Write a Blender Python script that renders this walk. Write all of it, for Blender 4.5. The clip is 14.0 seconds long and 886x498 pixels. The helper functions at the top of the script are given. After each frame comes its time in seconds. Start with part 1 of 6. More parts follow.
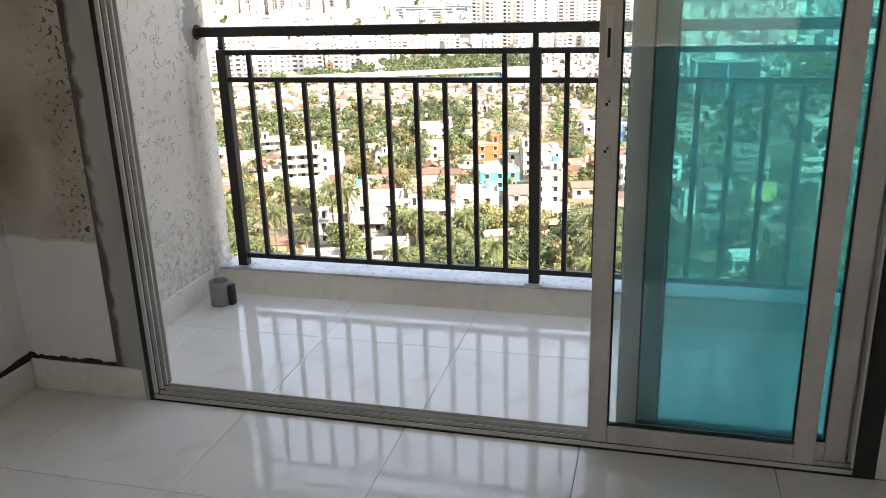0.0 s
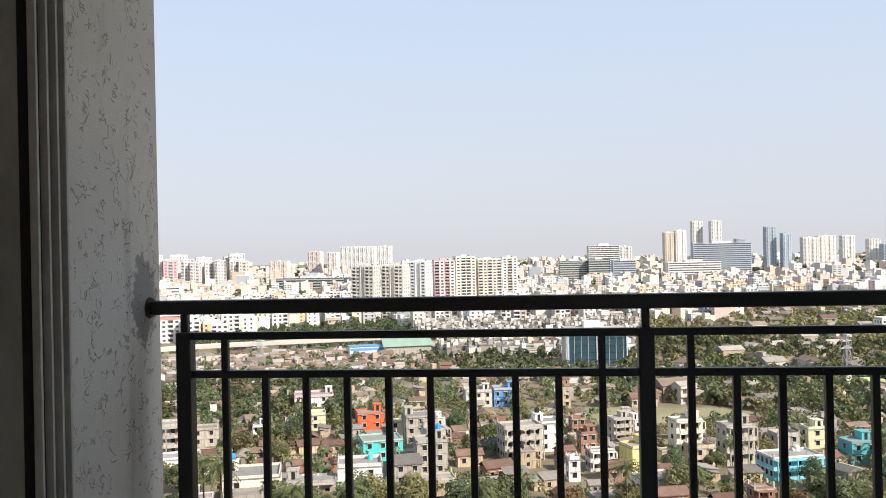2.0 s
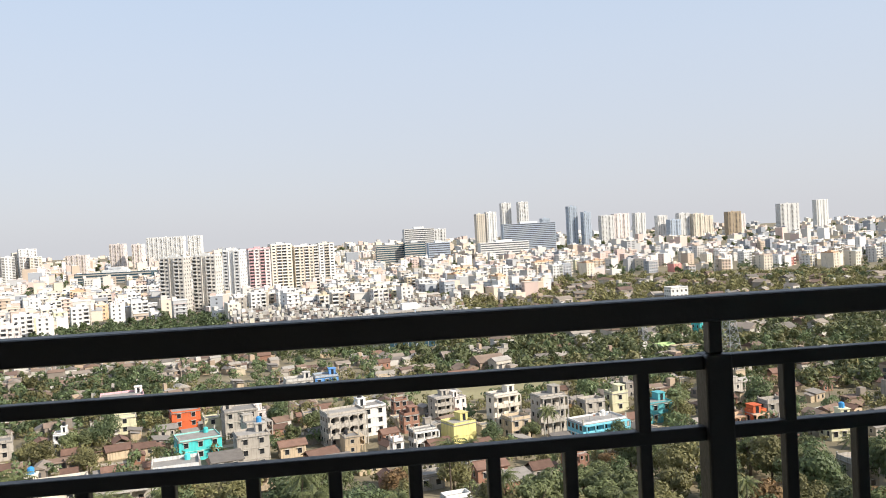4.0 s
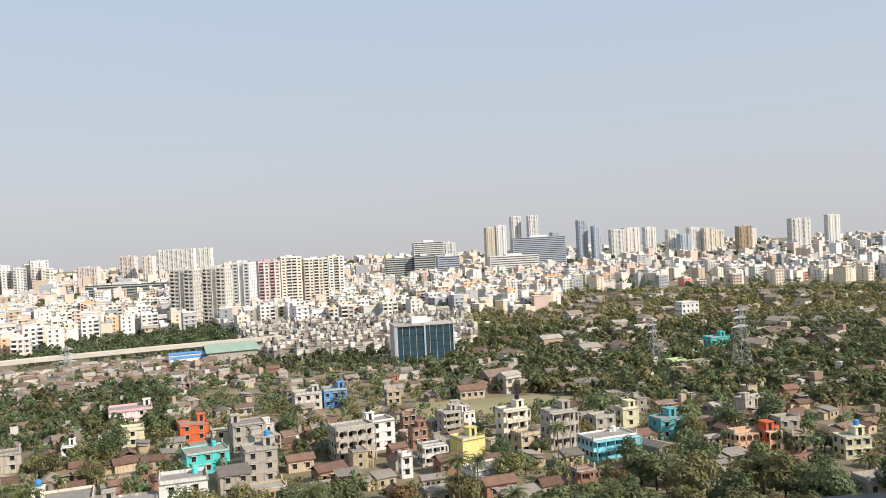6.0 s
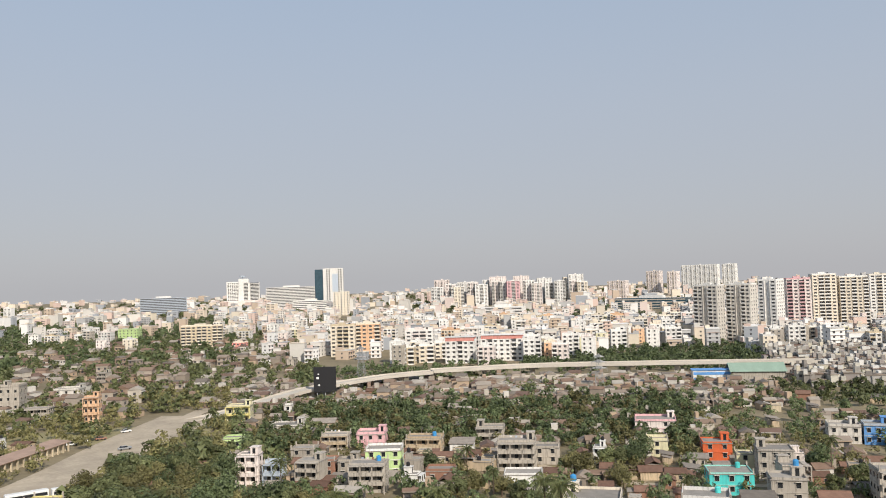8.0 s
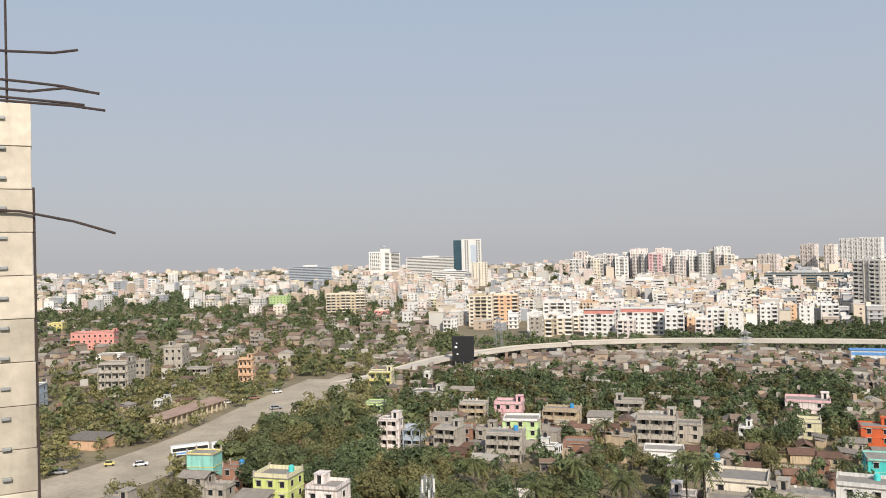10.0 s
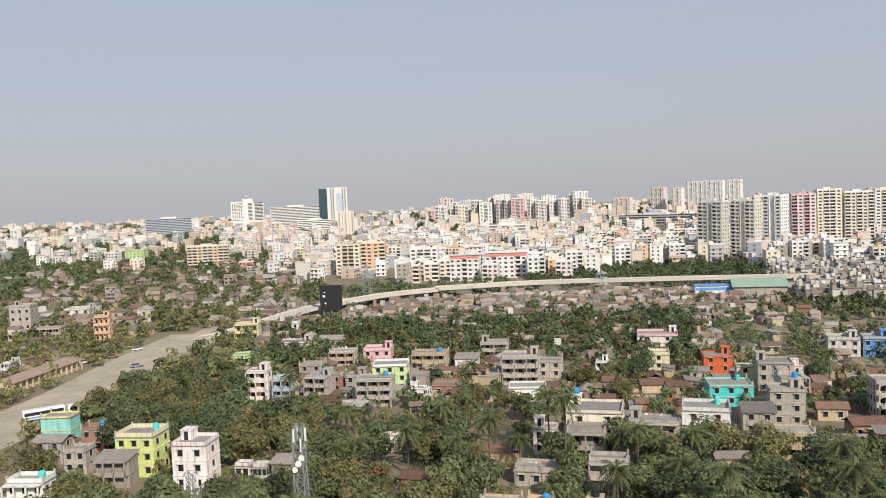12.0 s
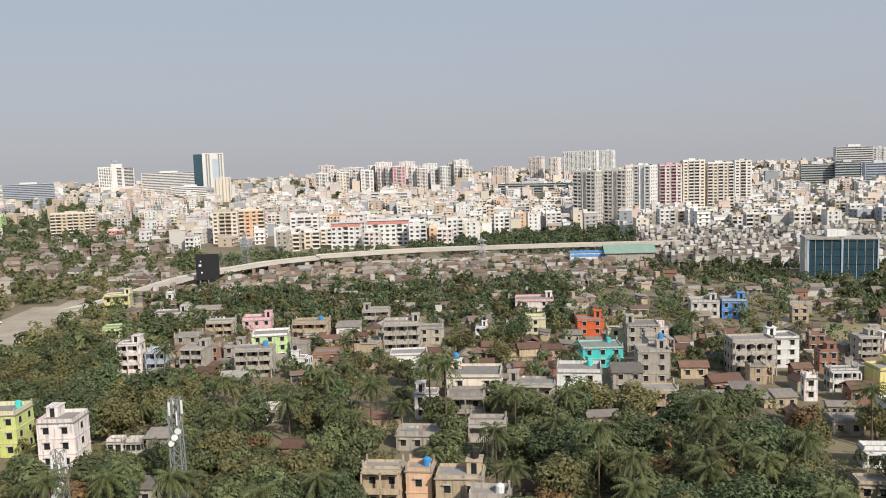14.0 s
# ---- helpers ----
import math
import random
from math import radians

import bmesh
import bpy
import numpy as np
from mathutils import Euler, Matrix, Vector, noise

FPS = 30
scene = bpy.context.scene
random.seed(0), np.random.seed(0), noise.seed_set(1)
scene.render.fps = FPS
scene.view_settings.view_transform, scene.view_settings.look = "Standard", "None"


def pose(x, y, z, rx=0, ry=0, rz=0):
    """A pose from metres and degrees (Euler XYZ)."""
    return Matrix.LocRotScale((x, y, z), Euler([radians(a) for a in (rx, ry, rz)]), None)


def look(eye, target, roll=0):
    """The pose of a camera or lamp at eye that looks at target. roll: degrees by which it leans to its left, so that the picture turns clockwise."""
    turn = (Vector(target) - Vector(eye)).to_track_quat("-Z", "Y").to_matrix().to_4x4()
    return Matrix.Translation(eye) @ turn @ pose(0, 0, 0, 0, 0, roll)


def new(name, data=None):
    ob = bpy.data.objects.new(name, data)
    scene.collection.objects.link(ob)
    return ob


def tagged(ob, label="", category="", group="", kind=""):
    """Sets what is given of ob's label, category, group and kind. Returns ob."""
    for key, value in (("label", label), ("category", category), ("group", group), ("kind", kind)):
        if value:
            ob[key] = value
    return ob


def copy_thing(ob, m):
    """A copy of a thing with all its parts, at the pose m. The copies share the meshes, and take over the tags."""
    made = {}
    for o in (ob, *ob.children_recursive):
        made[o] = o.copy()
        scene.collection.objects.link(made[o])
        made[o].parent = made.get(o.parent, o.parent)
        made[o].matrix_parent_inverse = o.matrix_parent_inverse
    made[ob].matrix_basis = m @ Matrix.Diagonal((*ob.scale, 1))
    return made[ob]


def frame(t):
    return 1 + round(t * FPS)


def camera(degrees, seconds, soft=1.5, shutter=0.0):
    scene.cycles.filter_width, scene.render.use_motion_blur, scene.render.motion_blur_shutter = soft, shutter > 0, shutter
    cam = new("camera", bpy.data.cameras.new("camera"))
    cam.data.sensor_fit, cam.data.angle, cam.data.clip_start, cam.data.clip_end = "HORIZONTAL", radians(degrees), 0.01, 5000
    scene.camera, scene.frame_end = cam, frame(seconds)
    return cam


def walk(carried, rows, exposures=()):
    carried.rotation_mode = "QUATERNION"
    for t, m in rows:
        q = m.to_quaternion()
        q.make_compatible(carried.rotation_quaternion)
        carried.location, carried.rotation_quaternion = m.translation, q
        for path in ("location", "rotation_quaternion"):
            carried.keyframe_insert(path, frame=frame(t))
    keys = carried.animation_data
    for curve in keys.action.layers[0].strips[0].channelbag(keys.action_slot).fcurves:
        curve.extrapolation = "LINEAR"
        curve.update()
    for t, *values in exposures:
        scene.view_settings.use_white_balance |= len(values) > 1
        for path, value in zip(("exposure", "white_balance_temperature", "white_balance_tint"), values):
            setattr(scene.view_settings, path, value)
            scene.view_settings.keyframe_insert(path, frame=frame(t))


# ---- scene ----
cam = camera(57.0, 14.0, 1.0)
ROWS = [
    (0.0, pose(1.781, -2.377, 1.466, 71.825, 1.608, 14.481)),
    (0.5, pose(1.598, -2.173, 1.454, 73.664, 1.538, 13.437)),
    (1.0, pose(1.383, -1.937, 1.488, 79.012, 1.765, 11.964)),
    (1.5, pose(1.101, -1.701, 1.478, 85.030, 0.342, 7.806)),
    (2.0, pose(0.908, -1.398, 1.433, 90.226, 1.218, 6.114)),
    (2.5, pose(0.776, -1.070, 1.443, 90.282, 2.228, 5.783)),
    (3.0, pose(0.625, -0.729, 1.454, 89.454, 2.866, -1.605)),
    (3.5, pose(0.610, -0.419, 1.426, 88.635, 3.279, -6.176)),
    (5.8, pose(0.701, 0.570, 1.475, 89.595, 2.743, -7.244)),
    (6.0, pose(0.701, 0.689, 1.479, 89.685, 2.733, -6.068)),
    (6.5, pose(0.680, 0.840, 1.490, 89.121, 1.513, -4.665)),
    (7.0, pose(0.660, 0.920, 1.521, 89.979, 1.852, 2.755)),
    (7.5, pose(0.649, 0.980, 1.535, 91.316, 1.491, 17.800)),
    (8.0, pose(0.629, 1.030, 1.551, 92.263, 1.931, 29.533)),
    (8.5, pose(0.608, 1.070, 1.566, 92.599, 1.873, 35.314)),
    (8.7, pose(0.604, 1.080, 1.566, 92.683, 1.959, 36.602)),
    (10.8, pose(0.559, 1.060, 1.486, 88.972, 1.781, 39.236)),
    (11.0, pose(0.560, 1.050, 1.480, 88.205, 1.777, 37.134)),
    (11.5, pose(0.590, 1.041, 1.475, 86.901, 2.052, 33.082)),
    (12.0, pose(0.620, 1.030, 1.469, 86.552, 2.387, 29.816)),
    (12.5, pose(0.661, 1.020, 1.469, 86.115, 2.402, 26.301)),
    (13.0, pose(0.691, 1.010, 1.464, 85.484, 2.346, 23.814)),
    (13.5, pose(0.711, 1.010, 1.459, 84.398, 2.031, 22.832)),
    (14.0, pose(0.721, 1.000, 1.459, 83.993, 1.825, 21.540)),
]
walk(cam, ROWS, [(0.0, 1.92, 6850, 13), (0.5, 1.78, 6850, 13), (1.0, 0.85, 6550, 12), (1.5, 0.58, 6400, 11), (2.0, 0.46, 6400, 10), (3.0, 0.40, 6350, 10), (6.0, 0.17, 6500, 9),
                (8.0, -0.14, 6500, 10), (11.0, -0.1, 6450, 10), (14.0, -0.2, 6350, 10)])

# ---------------------------------------------------------------- light
SUN_BEARING, SUN_HEIGHT = 125.0, 35.0
world = bpy.data.worlds.new("world")
scene.world = world
world.use_nodes = True
wn = world.node_tree.nodes
sky = wn.new("ShaderNodeTexSky")
sky.sky_type, sky.sun_disc = "NISHITA", False
sky.sun_elevation, sky.sun_rotation = radians(SUN_HEIGHT), radians(SUN_BEARING)
sky.air_density, sky.dust_density, sky.ozone_density, sky.altitude = 1.0, 2.0, 1.0, 60
wl = world.node_tree.links
wn["Background"].inputs["Strength"].default_value = 0.12
# dust-laden air: pale grey low down, clearer and bluer higher up, all round
co, sp = wn.new("ShaderNodeTexCoord"), wn.new("ShaderNodeSeparateXYZ")
wl.new(co.outputs["Generated"], sp.inputs[0])
height, share = wn.new("ShaderNodeMapRange"), wn.new("ShaderNodeMapRange")
for node, lo, hi, a, b in ((height, 0.0, 0.36, 0.0, 1.0), (share, 0.2, 1.0, 0.88, 0.4)):
    for key, v in (("From Min", lo), ("From Max", hi), ("To Min", a), ("To Max", b)):
        node.inputs[key].default_value = v
    wl.new(sp.outputs["Z"], node.inputs["Value"])
haze, air = wn.new("ShaderNodeMix"), wn.new("ShaderNodeMix")
haze.data_type = air.data_type = "RGBA"
haze.inputs[6].default_value, haze.inputs[7].default_value = (4.55, 4.55, 4.75, 1), (4.0, 4.8, 5.95, 1)
wl.new(height.outputs[0], haze.inputs[0])
wl.new(share.outputs[0], air.inputs[0])
wl.new(sky.outputs["Color"], air.inputs[6])
wl.new(haze.outputs[2], air.inputs[7])
wl.new(air.outputs[2], wn["Background"].inputs["Color"])

_b, _h = radians(SUN_BEARING), radians(SUN_HEIGHT)
SUN_WAY = Vector((math.sin(_b) * math.cos(_h), math.cos(_b) * math.cos(_h), math.sin(_h)))
sun = new("sun", bpy.data.lights.new("sun", "SUN"))
sun.data.energy, sun.data.angle, sun.data.color = 5.0, radians(0.53), (1.0, 0.91, 0.79)
sun.matrix_world = look(SUN_WAY * 100, (0, 0, 0))

GROUND = -56.0


# ---------------------------------------------------------------- materials
def mat(name, col, rough=0.85, var=0.18, scale=1.5, fine=14.0, bump=0.15, streak=0.0, rnd=0.0, island=0.0,
        metal=0.0, spec=0.4, dirt=(0.09, 0.08, 0.07), palette=(), translucent=0.0):
    """A procedural surface: base colour, broad and fine variation, rain streaks, relief."""
    m = bpy.data.materials.new(name)
    m.use_nodes = True
    nt, N, L = m.node_tree, m.node_tree.nodes, m.node_tree.links
    bs = N["Principled BSDF"]
    co = N.new("ShaderNodeTexCoord")
    base = N.new("ShaderNodeRGB")
    base.outputs[0].default_value = (*col, 1)
    out = base.outputs[0]
    geo = N.new("ShaderNodeNewGeometry")
    if palette:
        ramp = N.new("ShaderNodeValToRGB")
        ramp.color_ramp.interpolation = "CONSTANT"
        el = ramp.color_ramp.elements
        el[0].position, el[0].color = 0.0, (*palette[0], 1)
        el[1].position, el[1].color = 1.0 / len(palette), (*palette[1], 1)
        for i, c in enumerate(palette[2:], 2):
            e = el.new(i / len(palette))
            e.color = (*c, 1)
        L.new(geo.outputs["Random Per Island"], ramp.inputs[0])
        out = ramp.outputs[0]

    def scaled(value, lo, hi):
        r = N.new("ShaderNodeMapRange")
        r.inputs["To Min"].default_value, r.inputs["To Max"].default_value = lo, hi
        L.new(value, r.inputs["Value"])
        return r.outputs[0]

    def times(c, f):
        x = N.new("ShaderNodeMix")
        x.data_type, x.blend_type = "RGBA", "MULTIPLY"
        x.inputs[0].default_value = 1
        L.new(c, x.inputs[6])
        L.new(f, x.inputs[7])
        return x.outputs[2]

    def noise_tex(s, detail=3.0, vec=None):
        n = N.new("ShaderNodeTexNoise")
        n.inputs["Scale"].default_value, n.inputs["Detail"].default_value = s, detail
        L.new(vec or co.outputs["Object"], n.inputs["Vector"])
        return n.outputs["Fac"]

    broad, small = noise_tex(scale), noise_tex(fine, 4.0)
    if var:
        out = times(out, scaled(broad, 1 - var * 1.6, 1 + var * 1.6))
        out = times(out, scaled(small, 1 - var, 1 + var))
    if rnd:
        oi = N.new("ShaderNodeObjectInfo")
        out = times(out, scaled(oi.outputs["Random"], 1 - rnd, 1 + rnd))
    if island:
        out = times(out, scaled(geo.outputs["Random Per Island"], 1 - island, 1 + island))
    if streak:
        mp = N.new("ShaderNodeMapping")
        mp.inputs["Scale"].default_value = (1.6, 1.6, 0.16)
        L.new(co.outputs["Object"], mp.inputs[0])
        s = noise_tex(1.3, 5.0, mp.outputs[0])
        r = N.new("ShaderNodeMapRange")
        r.inputs["From Min"].default_value, r.inputs["From Max"].default_value = 0.5, 0.75
        r.inputs["To Max"].default_value = streak
        L.new(s, r.inputs["Value"])
        x = N.new("ShaderNodeMix")
        x.data_type = "RGBA"
        x.inputs[7].default_value = (*dirt, 1)
        L.new(r.outputs[0], x.inputs[0])
        L.new(out, x.inputs[6])
        out = x.outputs[2]
    L.new(out, bs.inputs["Base Color"])
    L.new(scaled(small, max(rough - 0.1, 0.02), min(rough + 0.1, 1)), bs.inputs["Roughness"])
    bs.inputs["Metallic"].default_value = metal
    bs.inputs["Specular IOR Level"].default_value = spec
    if bump:
        b = N.new("ShaderNodeBump")
        b.inputs["Strength"].default_value, b.inputs["Distance"].default_value = bump, 0.02
        L.new(small, b.inputs["Height"])
        L.new(b.outputs[0], bs.inputs["Normal"])
    if translucent:
        tl = N.new("ShaderNodeBsdfTranslucent")
        L.new(out, tl.inputs["Color"])
        mx = N.new("ShaderNodeMixShader")
        mx.inputs[0].default_value = translucent
        L.new(bs.outputs[0], mx.inputs[1])
        L.new(tl.outputs[0], mx.inputs[2])
        L.new(mx.outputs[0], N["Material Output"].inputs[0])
    return m


def ramp_mix(m, fac, a, b):
    """Mix two colours, or a colour socket and a colour, by a factor socket."""
    x = m.node_tree.nodes.new("ShaderNodeMix")
    x.data_type = "RGBA"
    m.node_tree.links.new(fac, x.inputs[0])
    for s, v in ((6, a), (7, b)):
        if isinstance(v, tuple):
            x.inputs[s].default_value = (*v, 1)
        else:
            m.node_tree.links.new(v, x.inputs[s])
    return x.outputs[2]


def calc(m, op, a, b=0.0, c=0.0):
    n = m.node_tree.nodes.new("ShaderNodeMath")
    n.operation = op
    n.use_clamp = op in ("MULTIPLY_ADD", "SMOOTHSTEP")
    for i, v in enumerate((a, b, c)):
        if isinstance(v, (int, float)):
            n.inputs[i].default_value = v
        else:
            m.node_tree.links.new(v, n.inputs[i])
    return n.outputs[0]


def ease(m, v, lo, hi):
    n = m.node_tree.nodes.new("ShaderNodeMapRange")
    n.inputs["From Min"].default_value, n.inputs["From Max"].default_value = lo, hi
    m.node_tree.links.new(v, n.inputs["Value"])
    return n.outputs[0]


def noise_of(m, scale, detail=3.0, distortion=0.0, stretch=(1, 1, 1)):
    N, L = m.node_tree.nodes, m.node_tree.links
    co = N.new("ShaderNodeTexCoord")
    mp = N.new("ShaderNodeMapping")
    mp.inputs["Scale"].default_value = stretch
    L.new(co.outputs["Object"], mp.inputs[0])
    n = N.new("ShaderNodeTexNoise")
    n.inputs["Scale"].default_value, n.inputs["Detail"].default_value = scale, detail
    n.inputs["Distortion"].default_value = distortion
    L.new(mp.outputs[0], n.inputs["Vector"])
    return n.outputs["Fac"]


def axes_of(m):
    N, L = m.node_tree.nodes, m.node_tree.links
    co, sp = N.new("ShaderNodeTexCoord"), N.new("ShaderNodeSeparateXYZ")
    L.new(co.outputs["Object"], sp.inputs[0])
    return sp.outputs


def stucco_material():
    """Rustic off-white render with worm-shaped grooves, and bare grey cement round the rail's anchor."""
    m = bpy.data.materials.new("rustic_stucco")
    m.use_nodes = True
    bs = m.node_tree.nodes["Principled BSDF"]
    L = m.node_tree.links
    n1 = noise_of(m, 21, 1.0, 1.2)
    line = calc(m, "ABSOLUTE", calc(m, "SUBTRACT", n1, 0.5))
    groove = ease(m, line, 0.034, 0.006)
    keep = ease(m, noise_of(m, 24, 0.0), 0.52, 0.60)
    groove = calc(m, "MULTIPLY", groove, keep)
    grain, broad = noise_of(m, 130, 4.0), noise_of(m, 2.2, 4.0)
    col = ramp_mix(m, broad, (0.60, 0.57, 0.52), (0.80, 0.77, 0.71))
    col = ramp_mix(m, calc(m, "MULTIPLY", groove, 0.5), col, (0.30, 0.235, 0.17))
    ax = axes_of(m)
    dy = calc(m, "MULTIPLY", calc(m, "SUBTRACT", ax[1], 1.17), 1.5)
    dz = calc(m, "MULTIPLY", calc(m, "SUBTRACT", ax[2], 1.30), 0.85)
    dist = calc(m, "SQRT", calc(m, "ADD", calc(m, "MULTIPLY", dy, dy), calc(m, "MULTIPLY", dz, dz)))
    dist = calc(m, "ADD", dist, calc(m, "MULTIPLY", noise_of(m, 26, 4.0), 0.16))
    patch = ease(m, dist, 0.215, 0.19)
    col = ramp_mix(m, patch, col, (0.33, 0.32, 0.30))
    tide = calc(m, "MULTIPLY", ease(m, calc(m, "ADD", ax[2], calc(m, "MULTIPLY", noise_of(m, 4, 4.0), 0.5)), 0.75, 0.25), ease(m, noise_of(m, 30, 4.0), 0.42, 0.62))
    col = ramp_mix(m, calc(m, "MULTIPLY", tide, 0.6), col, (0.30, 0.24, 0.17))
    drip = ease(m, noise_of(m, 9, 5.0, 0.2, (1, 1, 0.12)), 0.6, 0.75)
    col = ramp_mix(m, calc(m, "MULTIPLY", drip, 0.35), col, (0.26, 0.21, 0.16))
    L.new(col, bs.inputs["Base Color"])
    bs.inputs["Roughness"].default_value = 0.9
    hgt = calc(m, "SUBTRACT", calc(m, "MULTIPLY", grain, 0.35), calc(m, "MULTIPLY", groove, 1.0))
    b = m.node_tree.nodes.new("ShaderNodeBump")
    b.inputs["Strength"].default_value, b.inputs["Distance"].default_value = 0.8, 0.006
    L.new(hgt, b.inputs["Height"])
    L.new(b.outputs[0], bs.inputs["Normal"])
    return m


def damp_plaster_material():
    """Unpainted grey-brown plaster, mould specks along the door's edge, fresh putty low down."""
    m = bpy.data.materials.new("damp_plaster")
    m.use_nodes = True
    bs, L = m.node_tree.nodes["Principled BSDF"], m.node_tree.links
    ax = axes_of(m)
    broad = noise_of(m, 2.6, 5.0, 0.3)
    col = ramp_mix(m, ease(m, broad, 0.3, 0.7), (0.36, 0.325, 0.26), (0.56, 0.525, 0.455))
    rust = ease(m, noise_of(m, 3.2, 4.0, 0.2, (1, 1, 0.7)), 0.52, 0.72)
    col = ramp_mix(m, calc(m, "MULTIPLY", rust, 0.6), col, (0.20, 0.13, 0.075))
    speck = ease(m, noise_of(m, 52, 5.0, 0.5), 0.575, 0.615)
    near = ease(m, calc(m, "ABSOLUTE", calc(m, "ADD", ax[0], 0.17)), 0.15, 0.0)
    col = ramp_mix(m, calc(m, "MULTIPLY", calc(m, "MULTIPLY", speck, near), 0.9), col, (0.018, 0.016, 0.013))
    sx = calc(m, "MULTIPLY", calc(m, "ADD", ax[0], 0.50), 1.4)
    sz = calc(m, "SUBTRACT", ax[2], 0.92)
    spot = calc(m, "SQRT", calc(m, "ADD", calc(m, "MULTIPLY", sx, sx), calc(m, "MULTIPLY", sz, sz)))
    spot = ease(m, calc(m, "ADD", spot, calc(m, "MULTIPLY", noise_of(m, 7, 4.0), 0.14)), 0.32, 0.10)
    col = ramp_mix(m, calc(m, "MULTIPLY", spot, 0.7), col, (0.15, 0.095, 0.05))
    edge = calc(m, "ADD", ax[2], calc(m, "MULTIPLY", noise_of(m, 5, 3.0), 0.08))
    putty = ease(m, edge, 0.66, 0.645)
    col = ramp_mix(m, putty, col, ramp_mix(m, noise_of(m, 7, 3.0), (0.64, 0.63, 0.60), (0.78, 0.77, 0.73)))
    L.new(col, bs.inputs["Base Color"])
    bs.inputs["Roughness"].default_value = 0.9
    b = m.node_tree.nodes.new("ShaderNodeBump")
    b.inputs["Strength"].default_value, b.inputs["Distance"].default_value = 0.5, 0.006
    L.new(calc(m, "ADD", noise_of(m, 60, 5.0), calc(m, "MULTIPLY", putty, 0.6)), b.inputs["Height"])
    L.new(b.outputs[0], bs.inputs["Normal"])
    return m


def cement_edge_material():
    """Grey cement made good beside the door, with black damp along its broken edge."""
    m = bpy.data.materials.new("cement_repair")
    m.use_nodes = True
    bs, L = m.node_tree.nodes["Principled BSDF"], m.node_tree.links
    ax = axes_of(m)
    col = ramp_mix(m, noise_of(m, 5, 6.0, 0.3, (1, 1, 0.4)), (0.24, 0.235, 0.22), (0.54, 0.53, 0.50))
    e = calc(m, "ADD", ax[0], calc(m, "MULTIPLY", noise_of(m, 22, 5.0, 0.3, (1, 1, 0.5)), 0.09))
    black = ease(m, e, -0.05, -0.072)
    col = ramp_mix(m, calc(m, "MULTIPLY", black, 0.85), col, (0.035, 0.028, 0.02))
    L.new(col, bs.inputs["Base Color"])
    bs.inputs["Roughness"].default_value = 0.85
    b = m.node_tree.nodes.new("ShaderNodeBump")
    b.inputs["Strength"].default_value, b.inputs["Distance"].default_value = 0.5, 0.008
    L.new(noise_of(m, 40, 5.0), b.inputs["Height"])
    L.new(b.outputs[0], bs.inputs["Normal"])
    return m


def tile_material(name, light, warm):
    """Polished vitrified tile: faint clouding, smears of dust, a clear reflection."""
    m = bpy.data.materials.new(name)
    m.use_nodes = True
    bs, L = m.node_tree.nodes["Principled BSDF"], m.node_tree.links
    col = ramp_mix(m, noise_of(m, 3.0, 4.0), (light * 0.94, light * 0.93 * warm, light * 0.88 * warm), (light, light * 0.98, light * 0.94))
    dust = ease(m, noise_of(m, 6.5, 6.0, 0.6), 0.5, 0.75)
    col = ramp_mix(m, calc(m, "MULTIPLY", dust, 0.28), col, (0.42, 0.39, 0.34))
    oi = m.node_tree.nodes.new("ShaderNodeObjectInfo")
    col = ramp_mix(m, calc(m, "MULTIPLY", oi.outputs["Random"], 0.1), col, (0.5, 0.47, 0.42))
    L.new(col, bs.inputs["Base Color"])
    L.new(calc(m, "MULTIPLY_ADD", dust, 0.2, 0.05), bs.inputs["Roughness"])
    bs.inputs["Specular IOR Level"].default_value = 0.6
    b = m.node_tree.nodes.new("ShaderNodeBump")
    b.inputs["Strength"].default_value, b.inputs["Distance"].default_value = 0.09, 0.004
    L.new(noise_of(m, 9, 3.0), b.inputs["Height"])
    L.new(b.outputs[0], bs.inputs["Normal"])
    return m


def tinted_glass(name, tint, film=0.15):
    m = bpy.data.materials.new(name)
    m.use_nodes = True
    N, L = m.node_tree.nodes, m.node_tree.links
    N.remove(N["Principled BSDF"])
    tr, gl, mx, fr = (N.new("ShaderNode" + k) for k in ("BsdfTransparent", "BsdfGlossy", "MixShader", "Fresnel"))
    df, m2 = N.new("ShaderNodeBsdfTranslucent"), N.new("ShaderNodeMixShader")
    tr.inputs[0].default_value = (*tint, 1)
    df.inputs[0].default_value = (0.32, 0.70, 0.74, 1)
    gl.inputs["Roughness"].default_value = 0.02
    fr.inputs[0].default_value = 1.5
    smear = calc(m, "MULTIPLY_ADD", ease(m, noise_of(m, 4.0, 6.0, 0.8, (1, 1, 0.5)), 0.4, 0.8), film * 1.3, film)
    L.new(smear, m2.inputs[0])
    L.new(tr.outputs[0], m2.inputs[1])
    L.new(df.outputs[0], m2.inputs[2])
    L.new(fr.outputs[0], mx.inputs[0])
    L.new(m2.outputs[0], mx.inputs[1])
    L.new(gl.outputs[0], mx.inputs[2])
    L.new(mx.outputs[0], N["Material Output"].inputs[0])
    return m


